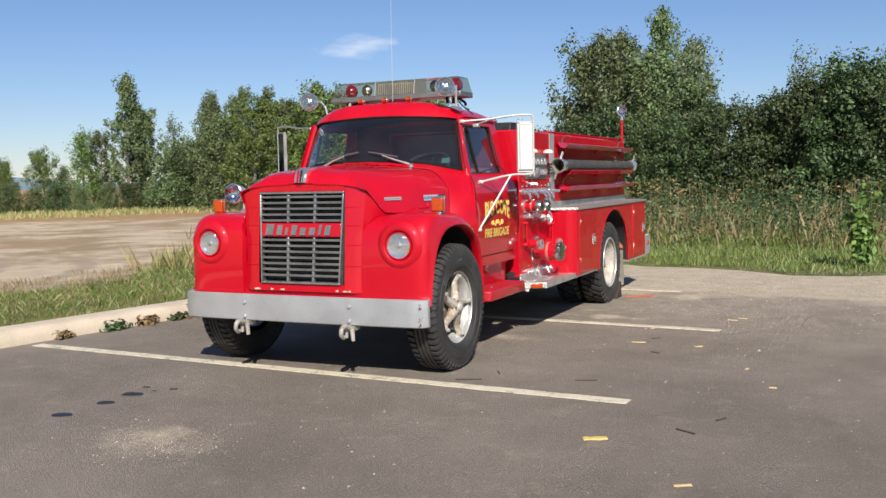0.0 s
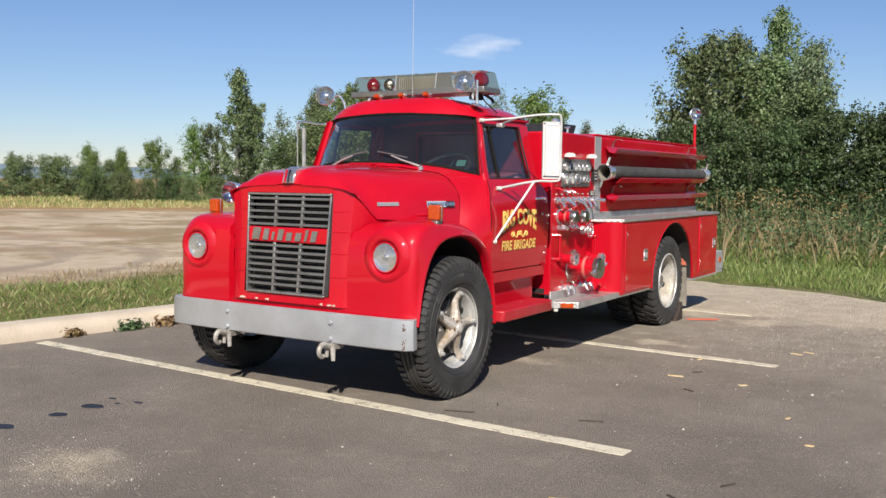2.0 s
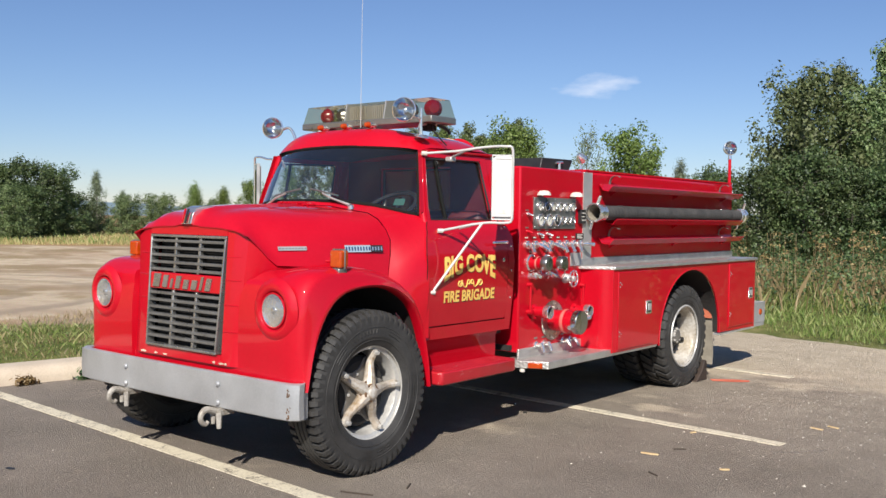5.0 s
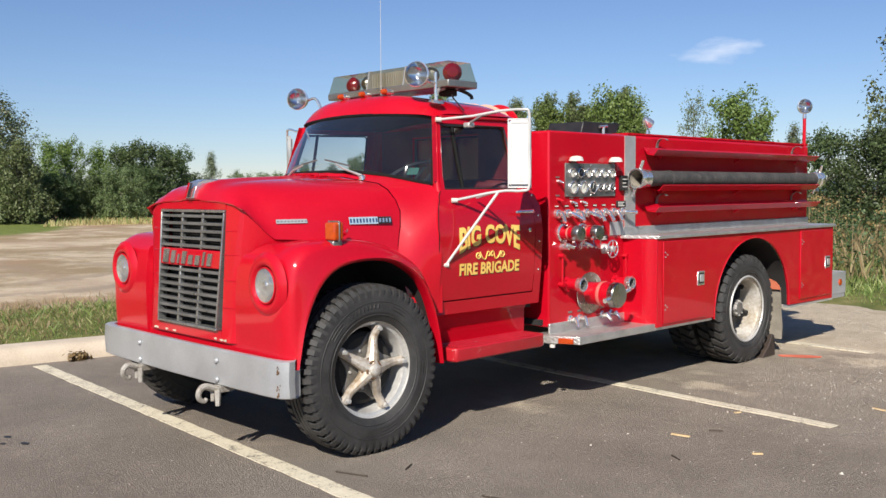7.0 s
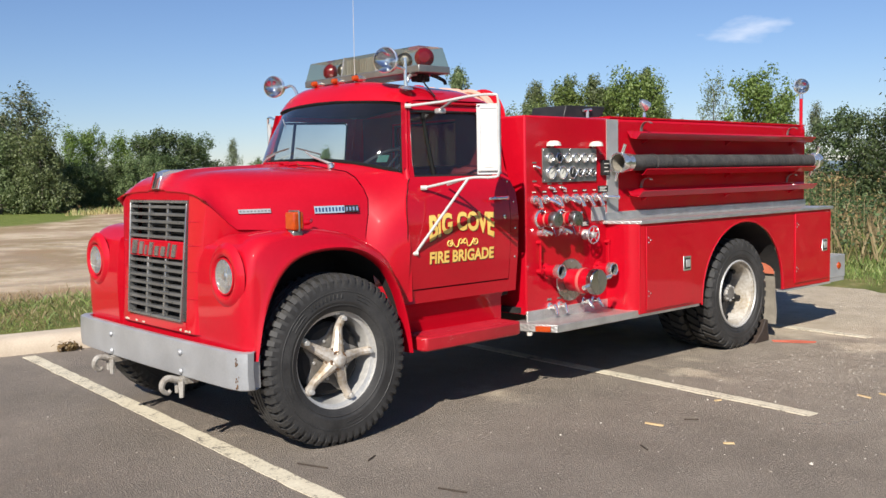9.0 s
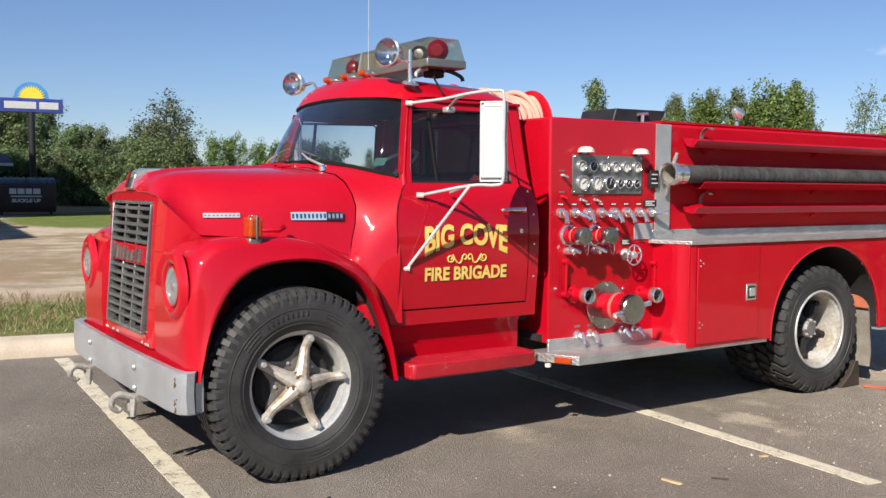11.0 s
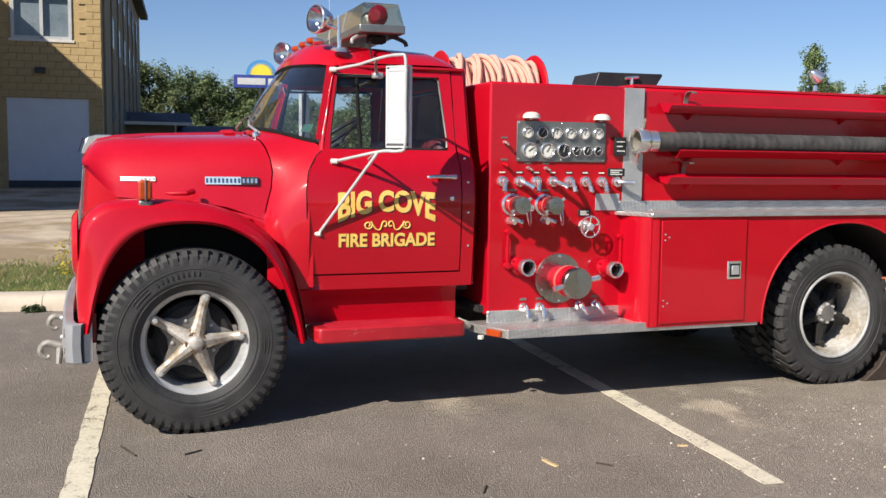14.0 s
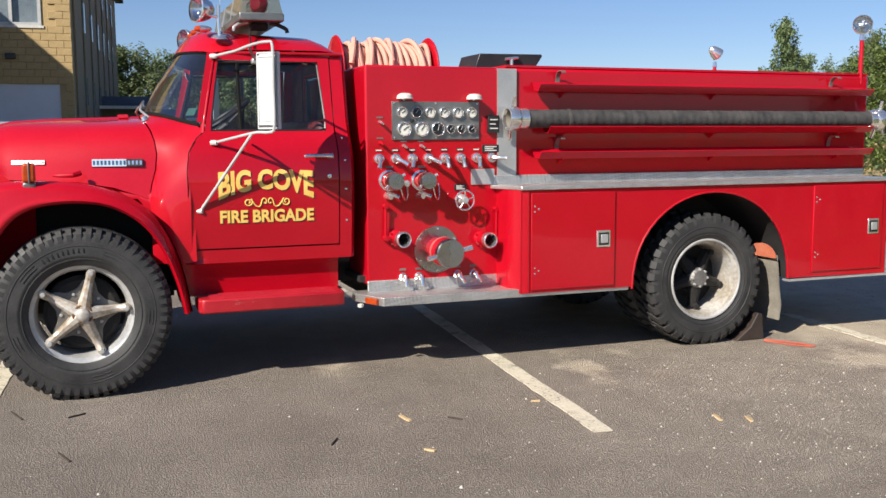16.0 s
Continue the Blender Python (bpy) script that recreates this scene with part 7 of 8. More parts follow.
def leaf_cloud(rng, centres, spread, n, size, aim):
    """n small pointed leaves round the centres, lying outwards round each clump."""
    c = centres[rng.integers(0, len(centres), n)]
    off = rng.normal(0, 1, (n, 3))
    p = c + off * spread
    face = off / np.linalg.norm(off, axis=1)[:, None] + rng.normal(0, 0.45, (n, 3)) + np.array([0, 0, 0.45])
    face /= np.linalg.norm(face, axis=1)[:, None]
    d = np.cross(face, rng.normal(0, 1, (n, 3)) + np.array(aim))
    d /= np.linalg.norm(d, axis=1)[:, None]
    s = np.cross(face, d)
    q = size * rng.uniform(0.55, 1.35, n)[:, None]
    v = np.stack([p - d * q * 0.5, p + s * q * 0.32, p + d * q * 0.6, p - s * q * 0.32], 1)
    return v.reshape(-1, 3)


def quad_mesh(name, v, material):
    n = len(v) // 4
    me = bpy.data.meshes.new(name)
    me.vertices.add(len(v))
    me.vertices.foreach_set("co", np.ascontiguousarray(v, dtype=np.float32).ravel())
    me.loops.add(n * 4)
    me.loops.foreach_set("vertex_index", np.arange(n * 4, dtype=np.int32))
    me.polygons.add(n)
    me.polygons.foreach_set("loop_start", np.arange(0, n * 4, 4, dtype=np.int32))
    me.update(calc_edges=True)
    me.validate()
    me.materials.append(material)
    return me


def make_tree(kind, seed, label, leaf):
    """A tree 1 unit wide in its own metres: tapered trunk, limbs and a crown of single leaves."""
    rng = np.random.default_rng(seed)
    H, R, base, limbs, n, size, up = {
        "poplar": (8.0, 1.7, 0.05, 44, 9500, 0.145, 1.35),
        "round": (5.6, 1.75, 0.03, 46, 11500, 0.13, 0.9),
        "bush": (5.0, 2.3, 0.02, 58, 14500, 0.14, 0.8),
        "sparse": (5.2, 0.95, 0.15, 26, 2600, 0.10, 1.7),
        "cone": (4.4, 1.15, 0.05, 40, 6500, 0.085, 0.9)}[kind]
    root = new("tree" if kind != "bush" else "bush")
    tagged(root, label, "tree" if kind != "bush" else "bush", "trees and bushes round the lot")
    bm = bmesh.new()
    lean = rng.normal(0, 0.05, 2)
    trunk = [(lean[0] * H * f + 0.05 * math.sin(5 * f + seed), lean[1] * H * f + 0.05 * math.cos(4 * f + seed), H * f) for f in np.linspace(0, 0.97, 9)]
    tube(bm, trunk, [0.016 * H * (1 - f) ** 0.8 + 0.006 for f in np.linspace(0, 0.97, 9)], 7)
    centres = []
    for k in range(limbs):
        f = base + (0.97 - base) * ((k + rng.random()) / limbs)
        a = k * 2.4 + rng.normal(0, 0.4)
        prof = {"poplar": math.sin(math.pi * min(1, 0.12 + f) ** 0.75) ** 0.8 * 0.8 + (0.30 if f < 0.92 else 0.14), "round": math.sin(math.pi * (0.22 + 0.72 * f)) ** 0.8, "bush": (1 - f) ** 0.42 * 0.85 + 0.2, "sparse": 0.35 + 0.65 * math.sin(math.pi * f), "cone": (1.03 - f) ** 0.85}[kind]
        reach = R * prof * (rng.uniform(0.3, 1.25) if kind == "poplar" else rng.uniform(0.55, 1.2))
        o = np.array([np.interp(f, np.linspace(0, 0.97, 9), [t[i] for t in trunk]) for i in range(3)])
        rise = reach * up * rng.uniform(0.35, 0.9) * (0.9 if kind != "bush" else 0.5)
        tip = o + np.array([math.cos(a) * reach, math.sin(a) * reach, rise])
        mid = o + np.array([math.cos(a) * reach * 0.5, math.sin(a) * reach * 0.5, rise * 0.35])
        tube(bm, [o, mid, tip], [0.004 * H * (1 - f) + 0.008, 0.003 * H * (1 - f) + 0.006, 0.004], 5, False)
        for g in (0.35, 0.55, 0.75, 0.9, 1.02):
            q = o * (1 - g) ** 2 + 2 * mid * g * (1 - g) + tip * g * g
            centres.append(q + rng.normal(0, 0.09 * R, 3))
        if rng.random() < 0.5:
            centres.append(tip + np.array([0, 0, rng.uniform(0.1, 0.5)]) * (0.5 if kind == "bush" else 1))
    if kind == "bush":  # skirts down to the ground
        for k in range(60):
            a, r = rng.uniform(0, 6.28), R * rng.uniform(0.5, 1.05)
            centres.append(np.array([math.cos(a) * r, math.sin(a) * r, rng.uniform(0.1, 1.8)]))
    part("trunk", bm, BARK, root)
    spread = np.array([0.16, 0.16, 0.17]) * {"poplar": 0.85, "round": 1.0, "bush": 1.1, "sparse": 0.8, "cone": 0.8}[kind]
    v = leaf_cloud(rng, np.array(centres), spread, n, size, (0, 0, -0.25))
    crown = new("crown", quad_mesh("crown", v, leaf))
    crown.parent = root
    root["height"] = float(np.percentile(v[:, 2], 99.6))
    return root


TREES = {
    "poplar": [make_tree("poplar", 3, "tall green poplar with upright limbs behind the lot", LEAF), make_tree("poplar", 8, "tall green poplar with upright limbs behind the lot", LEAF)],
    "round": [make_tree("round", 4, "young green birch with a rounded crown", LEAF), make_tree("round", 13, "young green birch with a rounded crown", LEAF_BRIGHT)],
    "bush": [make_tree("bush", 5, "dense dark green alder thicket", LEAF_DARK), make_tree("bush", 6, "dense dark green alder thicket", LEAF_DARK), make_tree("bush", 21, "dense green willow thicket", LEAF)],
    "sparse": [make_tree("sparse", 7, "thin sapling with sparse silvery leaves", LEAF_SILVER)],
    "cone": [make_tree("cone", 9, "small pointed light green tree", LEAF_BRIGHT), make_tree("cone", 10, "small pointed silvery tree", LEAF_SILVER)]}
used = set()


def plant(kind, pick, x, y, height, turn=0.0, wide=1.0):
    src = TREES[kind][pick % len(TREES[kind])]
    k = height / src["height"]
    m = pose(x, y, 0.02 if x > -8 else 0.1, 0, 0, turn) @ Matrix.Diagonal((k * wide, k * wide, k, 1))
    if src.name not in used:
        used.add(src.name)
        src.matrix_world = m
        return src
    s = src.scale.copy()
    src.scale = (1, 1, 1)
    ob = copy_thing(src, m)
    src.scale = s
    return ob


def at(origin, az, d):
    return origin[0] + d * math.cos(radians(az)), origin[1] + d * math.sin(radians(az))


def plant_all():
    rnd = random.Random(7)
    c0, c7, c12 = (-0.2, -0.28), (1.0, 3.0), (1.4, 5.3)
    # thicket and tall poplars beyond the far verge
    for kind, pick, az, d, h, w in (("round", 0, 107.2, 39, 4.3, 0.9), ("round", 0, 105.7, 38, 6.8, 0.85), ("poplar", 0, 104.6, 40, 6.6, 1.05), ("poplar", 1, 103.5, 41, 7.2, 0.95), ("round", 0, 102.9, 39, 6.4, 0.9), ("poplar", 0, 102.5, 40, 8.2, 0.78), ("round", 0, 101.5, 39, 6.0, 0.9), ("poplar", 1, 101.0, 39, 6.7, 0.95), ("sparse", 0, 99.8, 37, 6.6, 0.8), ("sparse", 0, 100.6, 37, 6.2, 0.8), ("round", 0, 100.4, 36, 4.9, 1.0), ("sparse", 0, 94.0, 34, 5.6, 0.8)):
        plant(kind, pick, *at(c0, az, d), h, rnd.uniform(0, 360), w)
    az = 110.0
    while az > 62:
        h = rnd.uniform(-0.4, 0.4) + (3.3 if az > 99 else 4.0 if az > 96 else 4.9)
        plant("bush", rnd.randrange(2), *at(c0, az, 33.5 + rnd.uniform(-1.2, 1.2)), h, rnd.uniform(0, 360), 0.92)
        if az < 98:
            plant("bush", rnd.randrange(2), *at(c0, az - 1.2, 38), h + 0.2, rnd.uniform(0, 360), 1.0)
        az -= 2.3
    # young trees behind the truck
    for kind, pick, az, d, h, w in (("round", 1, 130.2, 43, 5.4, 0.9), ("poplar", 0, 128.4, 44, 5.2, 1.1), ("round", 1, 126.0, 42, 5.8, 0.9), ("cone", 0, 124.6, 42, 5.6, 1.0), ("round", 0, 127.2, 46, 5.2, 0.9), ("sparse", 0, 121.4, 41, 5.5, 0.7), ("round", 1, 118.6, 41, 5.4, 0.95), ("round", 1, 117.6, 42, 4.6, 0.8), ("cone", 1, 115.7, 41, 4.0, 0.8), ("round", 0, 132.0, 45, 4.6, 1.0)):
        plant(kind, pick, *at(c7, az, d), h, rnd.uniform(0, 360), w)
    # belt on the far side of the bare lot
    for kind, pick, az, d, h, w in (("cone", 0, 141.2, 62, 3.0, 1.2), ("cone", 0, 139.8, 60, 3.0, 1.2), ("round", 1, 137.7, 57, 3.5, 0.9), ("cone", 1, 136.9, 60, 2.6, 1.4), ("cone", 0, 135.8, 58, 4.6, 1.1), ("round", 0, 134.7, 60, 4.6, 0.8), ("poplar", 0, 133.4, 58, 7.8, 0.85), ("poplar", 1, 132.2, 59, 6.2, 1.0), ("poplar", 1, 132.8, 60, 5.8, 1.0), ("sparse", 0, 130.7, 58, 5.4, 1.0), ("poplar", 0, 129.3, 56, 5.6, 0.8), ("poplar", 1, 128.6, 56, 6.6, 0.7), ("poplar", 0, 127.9, 57, 6.2, 0.75), ("poplar", 1, 127.2, 57, 6.9, 0.7), ("poplar", 0, 126.5, 56, 6.3, 0.75), ("poplar", 1, 125.8, 56, 6.8, 0.7), ("poplar", 0, 125.1, 57, 6.2, 0.75), ("poplar", 1, 124.4, 56, 6.0, 0.8), ("poplar", 0, 123.0, 57, 7.2, 0.8), ("poplar", 1, 122.0, 57, 5.8, 1.0)):
        plant(kind, pick, *at(c0, az, d), h, rnd.uniform(0, 360), w)
    for k in range(16):
        plant("bush", 2 if k % 3 else 0, *at(c0, 121.5 + k * 1.3, 54 + rnd.uniform(-1.5, 3)), rnd.uniform(2.6, 4.2) if k < 8 else rnd.uniform(1.3, 1.9), rnd.uniform(0, 360), 1.1)
    for kind, pick, az, d, h, w in (("bush", 2, 162.4, 50, 4.0, 1.0), ("sparse", 0, 161.2, 50, 6.2, 1.4), ("sparse", 0, 160.4, 51, 5.6, 1.2), ("bush", 2, 160.2, 49, 4.0, 0.9), ("cone", 0, 158.6, 56, 4.4, 1.3), ("round", 1, 157.2, 58, 4.5, 0.9), ("cone", 0, 156.2, 58, 4.2, 1.2), ("round", 1, 155.2, 60, 4.2, 1.0), ("bush", 0, 153.6, 58, 4.4, 1.2), ("bush", 1, 152.4, 60, 4.2, 1.1), ("cone", 1, 149.7, 68, 4.2, 0.9), ("cone", 1, 148.3, 70, 3.0, 0.9), ("bush", 0, 151.0, 66, 2.8, 1.2), ("cone", 0, 146.2, 70, 2.8, 1.2), ("cone", 0, 144.4, 72, 3.7, 1.2), ("cone", 1, 142.8, 70, 3.4, 1.1)):
        plant(kind, pick, *at(c7, az, d), h, rnd.uniform(0, 360), w)
    for k in range(12):
        plant("bush", 2, *at(c7, 143 + k * 1.75, 66 + rnd.uniform(-3, 3)), rnd.uniform(2.0, 2.8), rnd.uniform(0, 360), 1.3)
    low = random.Random(23)
    for k in range(7):
        plant("bush", 2 if k % 2 else 0, *at(c7, 153.5 + k * 1.25, 54 + low.uniform(-2, 2)), low.uniform(2.3, 3.0), low.uniform(0, 360), 1.2)
    # wood behind the sign and the low buildings
    for k in range(18):
        az = 163.5 + k * 0.95
        plant("round" if k % 3 else "poplar", 0, *at(c12, az, 80 + (16 if k > 5 else 0) + rnd.uniform(-4, 4)), (6.2 if k < 6 else 9.2) + rnd.uniform(-0.8, 0.8), rnd.uniform(0, 360), 1.25)
        plant("bush", 2, *at(c12, az + 0.4, 74 + (12 if k > 5 else 0)), rnd.uniform(3.6, 5.0), rnd.uniform(0, 360), 1.3)
    # leafy sapling at the verge
    rng = np.random.default_rng(30)
    root = thing("sapling", (-0.5, 15.3, 0.02), "leafy green sapling on the grass verge", "sapling")
    bm = bmesh.new()
    centres = []
    for k in range(7):
        a, r = k * 0.9, 0.05 + 0.022 * k
        tip = (r * math.cos(a), r * math.sin(a), 0.45 + 0.12 * k)
        tube(bm, [(0, 0, 0), (tip[0] * 0.4, tip[1] * 0.4, tip[2] * 0.5), tip], [0.012, 0.008, 0.004], 5)
        centres += [np.array(tip) * f for f in (0.4, 0.55, 0.7, 0.85, 1.0)]
    part("trunk", bm, BARK, root)
    cr = new("crown", quad_mesh("crown", leaf_cloud(rng, np.array(centres), np.array([0.075, 0.075, 0.09]), 620, 0.105, (0, 0, -0.2)), LEAF_BRIGHT))
    cr.parent = root


plant_all()


def blades(name, label, p, h, w, lean, material, seed, z0):
    """Grass as single tapering blades, joined."""
    rng = np.random.default_rng(seed)
    n = len(p)
    a, b = rng.uniform(0, 6.28, n), rng.uniform(0, 6.28, n)
    side = np.stack([np.cos(a), np.sin(a), np.zeros(n)], 1) * (w * rng.uniform(0.6, 1.3, n))[:, None]
    bend = np.stack([np.cos(b), np.sin(b), np.zeros(n)], 1) * (h * lean * rng.uniform(0.2, 1.2, n))[:, None]
    o = np.concatenate([p, np.full((n, 1), 0.0)], 1)
    o[:, 2] = z0
    top = o + bend + np.array([0, 0, 1.0]) * h[:, None]
    mid = o + bend * 0.35 + np.array([0, 0, 0.55]) * h[:, None]
    v = np.stack([o - side, o + side, mid + side * 0.6, top], 1)
    ob = new(name, quad_mesh(name, v.reshape(-1, 3), material))
    tagged(ob, label, "grass", kind="stuff")


def grow():
    rng = np.random.default_rng(17)

    def field(n, x0, x1, y0, y1, clump=1.2):
        c = np.stack([rng.uniform(x0, x1, max(8, n // 60)), rng.uniform(y0, y1, max(8, n // 60))], 1)
        q = c[rng.integers(0, len(c), n)] + rng.normal(0, 0.16 * clump, (n, 2))
        u = np.stack([rng.uniform(x0, x1, n), rng.uniform(y0, y1, n)], 1)
        return np.where(rng.random(n)[:, None] < 0.6, q, u)
    # strip behind the kerb
    p = field(95000, -11.6, -7.0, 0.5, 20)
    kx = KERB_A.x + (p[:, 1] - KERB_A.y) * (KERB_B.x - KERB_A.x) / (KERB_B.y - KERB_A.y)
    edge = -10.9 + 0.6 * np.sin(p[:, 1] * 0.8) + 0.35 * np.sin(p[:, 1] * 2.1)
    p = p[(p[:, 0] < kx - 0.40) & (p[:, 0] > edge)]
    p = p[rng.random(len(p)) < np.clip((p[:, 1] - 4.5) / 4, 0.3, 1)]
    tall = rng.random(len(p)) < 0.12 * np.clip((p[:, 1] - 5) / 4, 0.1, 1)
    h = np.where(tall, rng.uniform(0.06, 0.13, len(p)), rng.uniform(0.02, 0.055, len(p)))
    blades("grass", "uneven green grass strip along the kerb", p, h, np.full(len(p), 0.0045), 0.9, GRASS, 1, 0.10)
    p2 = field(13000, -11.8, -7.6, 0.5, 20)
    kx = KERB_A.x + (p2[:, 1] - KERB_A.y) * (KERB_B.x - KERB_A.x) / (KERB_B.y - KERB_A.y)
    p2 = p2[p2[:, 0] < kx - 0.42]
    blades("dry_grass", "dry straw tufts in the grass strip", p2, rng.uniform(0.02, 0.10, len(p2)), np.full(len(p2), 0.0045), 0.6, STRAW, 2, 0.10)
    # tall grass beyond the truck's far side
    p3 = field(5200, -11.3, -8.6, 11.6, 18)
    up = rng.uniform(0.15, 0.5, len(p3)) * np.clip((p3[:, 1] - 10.6) / 2.5, 0.3, 1.6)
    blades("tall_grass", "tall seeding grass beside the bare lot", p3, up, np.full(len(p3), 0.008), 0.45, GRASS, 3, 0.10)
    p4 = field(2600, -11.6, -8.6, 11.4, 18)
    blades("tall_straw", "dry yellow straw among the tall grass", p4, rng.uniform(0.1, 0.45, len(p4)), np.full(len(p4), 0.007), 0.5, STRAW, 9, 0.10)
    # far verge: mown grass, then dry weeds before the thicket
    q = field(52000, -9, 13, 14.2, 21)
    edge = 15.5 - 0.22 * (q[:, 0] + 4) + 0.35 * np.sin(q[:, 0] * 0.9) + 0.25 * np.sin(q[:, 0] * 2.3 + 1)
    q = q[q[:, 1] > edge]
    blades("verge_grass", "rough green grass on the far verge", q, rng.uniform(0.03, 0.15, len(q)), np.full(len(q), 0.007), 0.6, GRASS, 4, 0.02)
    q = field(34000, -16, 15, 18.6, 32)
    blades("weeds", "tall green weeds before the thicket", q, rng.uniform(0.10, 0.36, len(q)), np.full(len(q), 0.008), 0.6, GRASS, 5, 0.02)
    q = field(10000, -16, 15, 18.0, 31, 2.5)
    blades("dry_weeds", "tall dry tan weeds before the thicket", q, rng.uniform(0.2, 0.85, len(q)) * rng.uniform(0.45, 1.1, len(q)), np.full(len(q), 0.008), 0.4, STRAW, 6, 0.02)
    heads = np.concatenate([q[:1500], np.zeros((1500, 1))], 1)
    heads[:, 2] = rng.uniform(0.6, 1.35, 1500)
    seed_v = leaf_cloud(rng, heads[:700], np.array([0.07, 0.07, 0.03]), 5600, 0.06, (0, 0, 0.4))
    tagged(new("seed_heads", quad_mesh("seed_heads", seed_v, SEED)), "brown umbels of dead cow parsley", "weeds", kind="stuff")
    st = heads[rng.integers(0, 1500, 1100)]
    v = np.stack([st * np.array([1, 1, 0]) + np.array([0.004, 0, 0.02]), st * np.array([1, 1, 0]) - np.array([0.004, 0, -0.02]), st - np.array([0.003, 0, 0]), st + np.array([0.003, 0, 0])], 1)
    tagged(new("weed_stalks", quad_mesh("weed_stalks", v.reshape(-1, 3), STRAW)), "pale dry weed stalks", "weeds", kind="stuff")
    # low leafy scrub between the weeds
    c = np.stack([rng.uniform(-12, 14, 620), rng.uniform(18.4, 27, 620), np.zeros(620)], 1)
    c[:, 2] = rng.uniform(0.12, 0.9, 620)
    v = leaf_cloud(rng, c, np.array([0.34, 0.30, 0.22]), 52000, 0.065, (0, 0, 0.5))
    v[:, 2] = np.maximum(v[:, 2], 0.03)
    tagged(new("scrub", quad_mesh("scrub", v, LEAF_DARK)), "low leafy green scrub among the dry weeds", "scrub", kind="stuff")
    # dry field in front of the far belt
    az, d = np.radians(rng.uniform(112, 155, 26000)), rng.uniform(44, 66, 26000)
    q = np.stack([d * np.cos(az), d * np.sin(az)], 1)
    blades("far_dry_grass", "dry grass field at the foot of the trees", q, rng.uniform(0.06, 0.28, len(q)), np.full(len(q), 0.025), 0.4, STRAW, 7, 0.08)
    q = q[::3] * 1.03
    blades("far_weeds", "green weeds at the foot of the trees", q, rng.uniform(0.08, 0.35, len(q)), np.full(len(q), 0.03), 0.4, GRASS, 8, 0.08)
    # a tall yellow-flowered weed at the lot's edge
    stem = np.array([[-9.9, 5.6, 0.12 + 0.045 * k] for k in range(9)])
    v = leaf_cloud(rng, stem, np.array([0.05, 0.05, 0.02]), 130, 0.04, (0, 0, 0.5))
    tagged(new("flowering_weed", quad_mesh("flowering_weed", v, YELLOW_FLOWER)), "tall weed with yellow flowers at the grass edge", "weed", kind="stuff")
    # weeds rooted along the kerb's foot
    for k, (y, r) in enumerate(((6.55, 0.06), (7.15, 0.09), (7.55, 0.09), (7.95, 0.07), (8.4, 0.20), (5.4, 0.05), (4.85, 0.06))):
        x = kerb_x(y) + 0.03
        n = 260
        c = np.array([[x + 0.03, y, 0.03]])
        v = leaf_cloud(rng, c, np.array([r * 0.35, r * 0.8, r * 0.35]), n, 0.05, (0, 0, 0.6))
        v[:, 2] = np.abs(v[:, 2])
        tagged(new("weed", quad_mesh("weed", v, LEAF_DARK if k % 2 else SEED)), "small weed growing at the kerb's foot" if k % 2 else "dried brown weed at the kerb's foot", "weed", "weeds at the kerb", "stuff")


grow()


# ---- buildings, sign and skips beyond the lot ----
BLOCK = surface("tan_split_block", (0.36, 0.25, 0.11), (0.52, 0.38, 0.19), 0.9, 0, 0.8, 14, 0.8, 0, 0.05, 0.02)
SIDING = surface("brown_siding", (0.17, 0.135, 0.085), (0.26, 0.21, 0.14), 0.8, 0, 1, 20, 0.3)
ROOFING = surface("dark_roof_edge", (0.03, 0.032, 0.04), (0.06, 0.065, 0.08), 0.6, 0, 1, 20, 0.2)
DOORWHITE = surface("white_shutter", (0.62, 0.64, 0.68), (0.72, 0.74, 0.77), 0.5, 0, 1, 20, 0.1)
PANE = surface("dull_window_pane", (0.10, 0.13, 0.15), (0.22, 0.26, 0.28), 0.12, 0, 1.2, 20, 0.02)
GREEN_SKIP = surface("green_skip_paint", (0.012, 0.05, 0.035), (0.03, 0.09, 0.065), 0.6, 0, 3, 30, 0.2)
BROWN_SKIP = surface("brown_skip_paint", (0.028, 0.014, 0.013), (0.06, 0.032, 0.028), 0.6, 0, 3, 30, 0.2)
BLUE = surface("blue_sign_face", (0.03, 0.05, 0.24), (0.05, 0.075, 0.32), 0.4, 0, 1, 20, 0.02)
SKYBLUE = surface("light_blue_sign_face", (0.06, 0.24, 0.55), (0.09, 0.32, 0.65), 0.4, 0, 1, 20, 0.02)
YELLOW = surface("yellow_sign_face", (0.85, 0.60, 0.03), (0.95, 0.72, 0.08), 0.4, 0, 1, 20, 0.02)


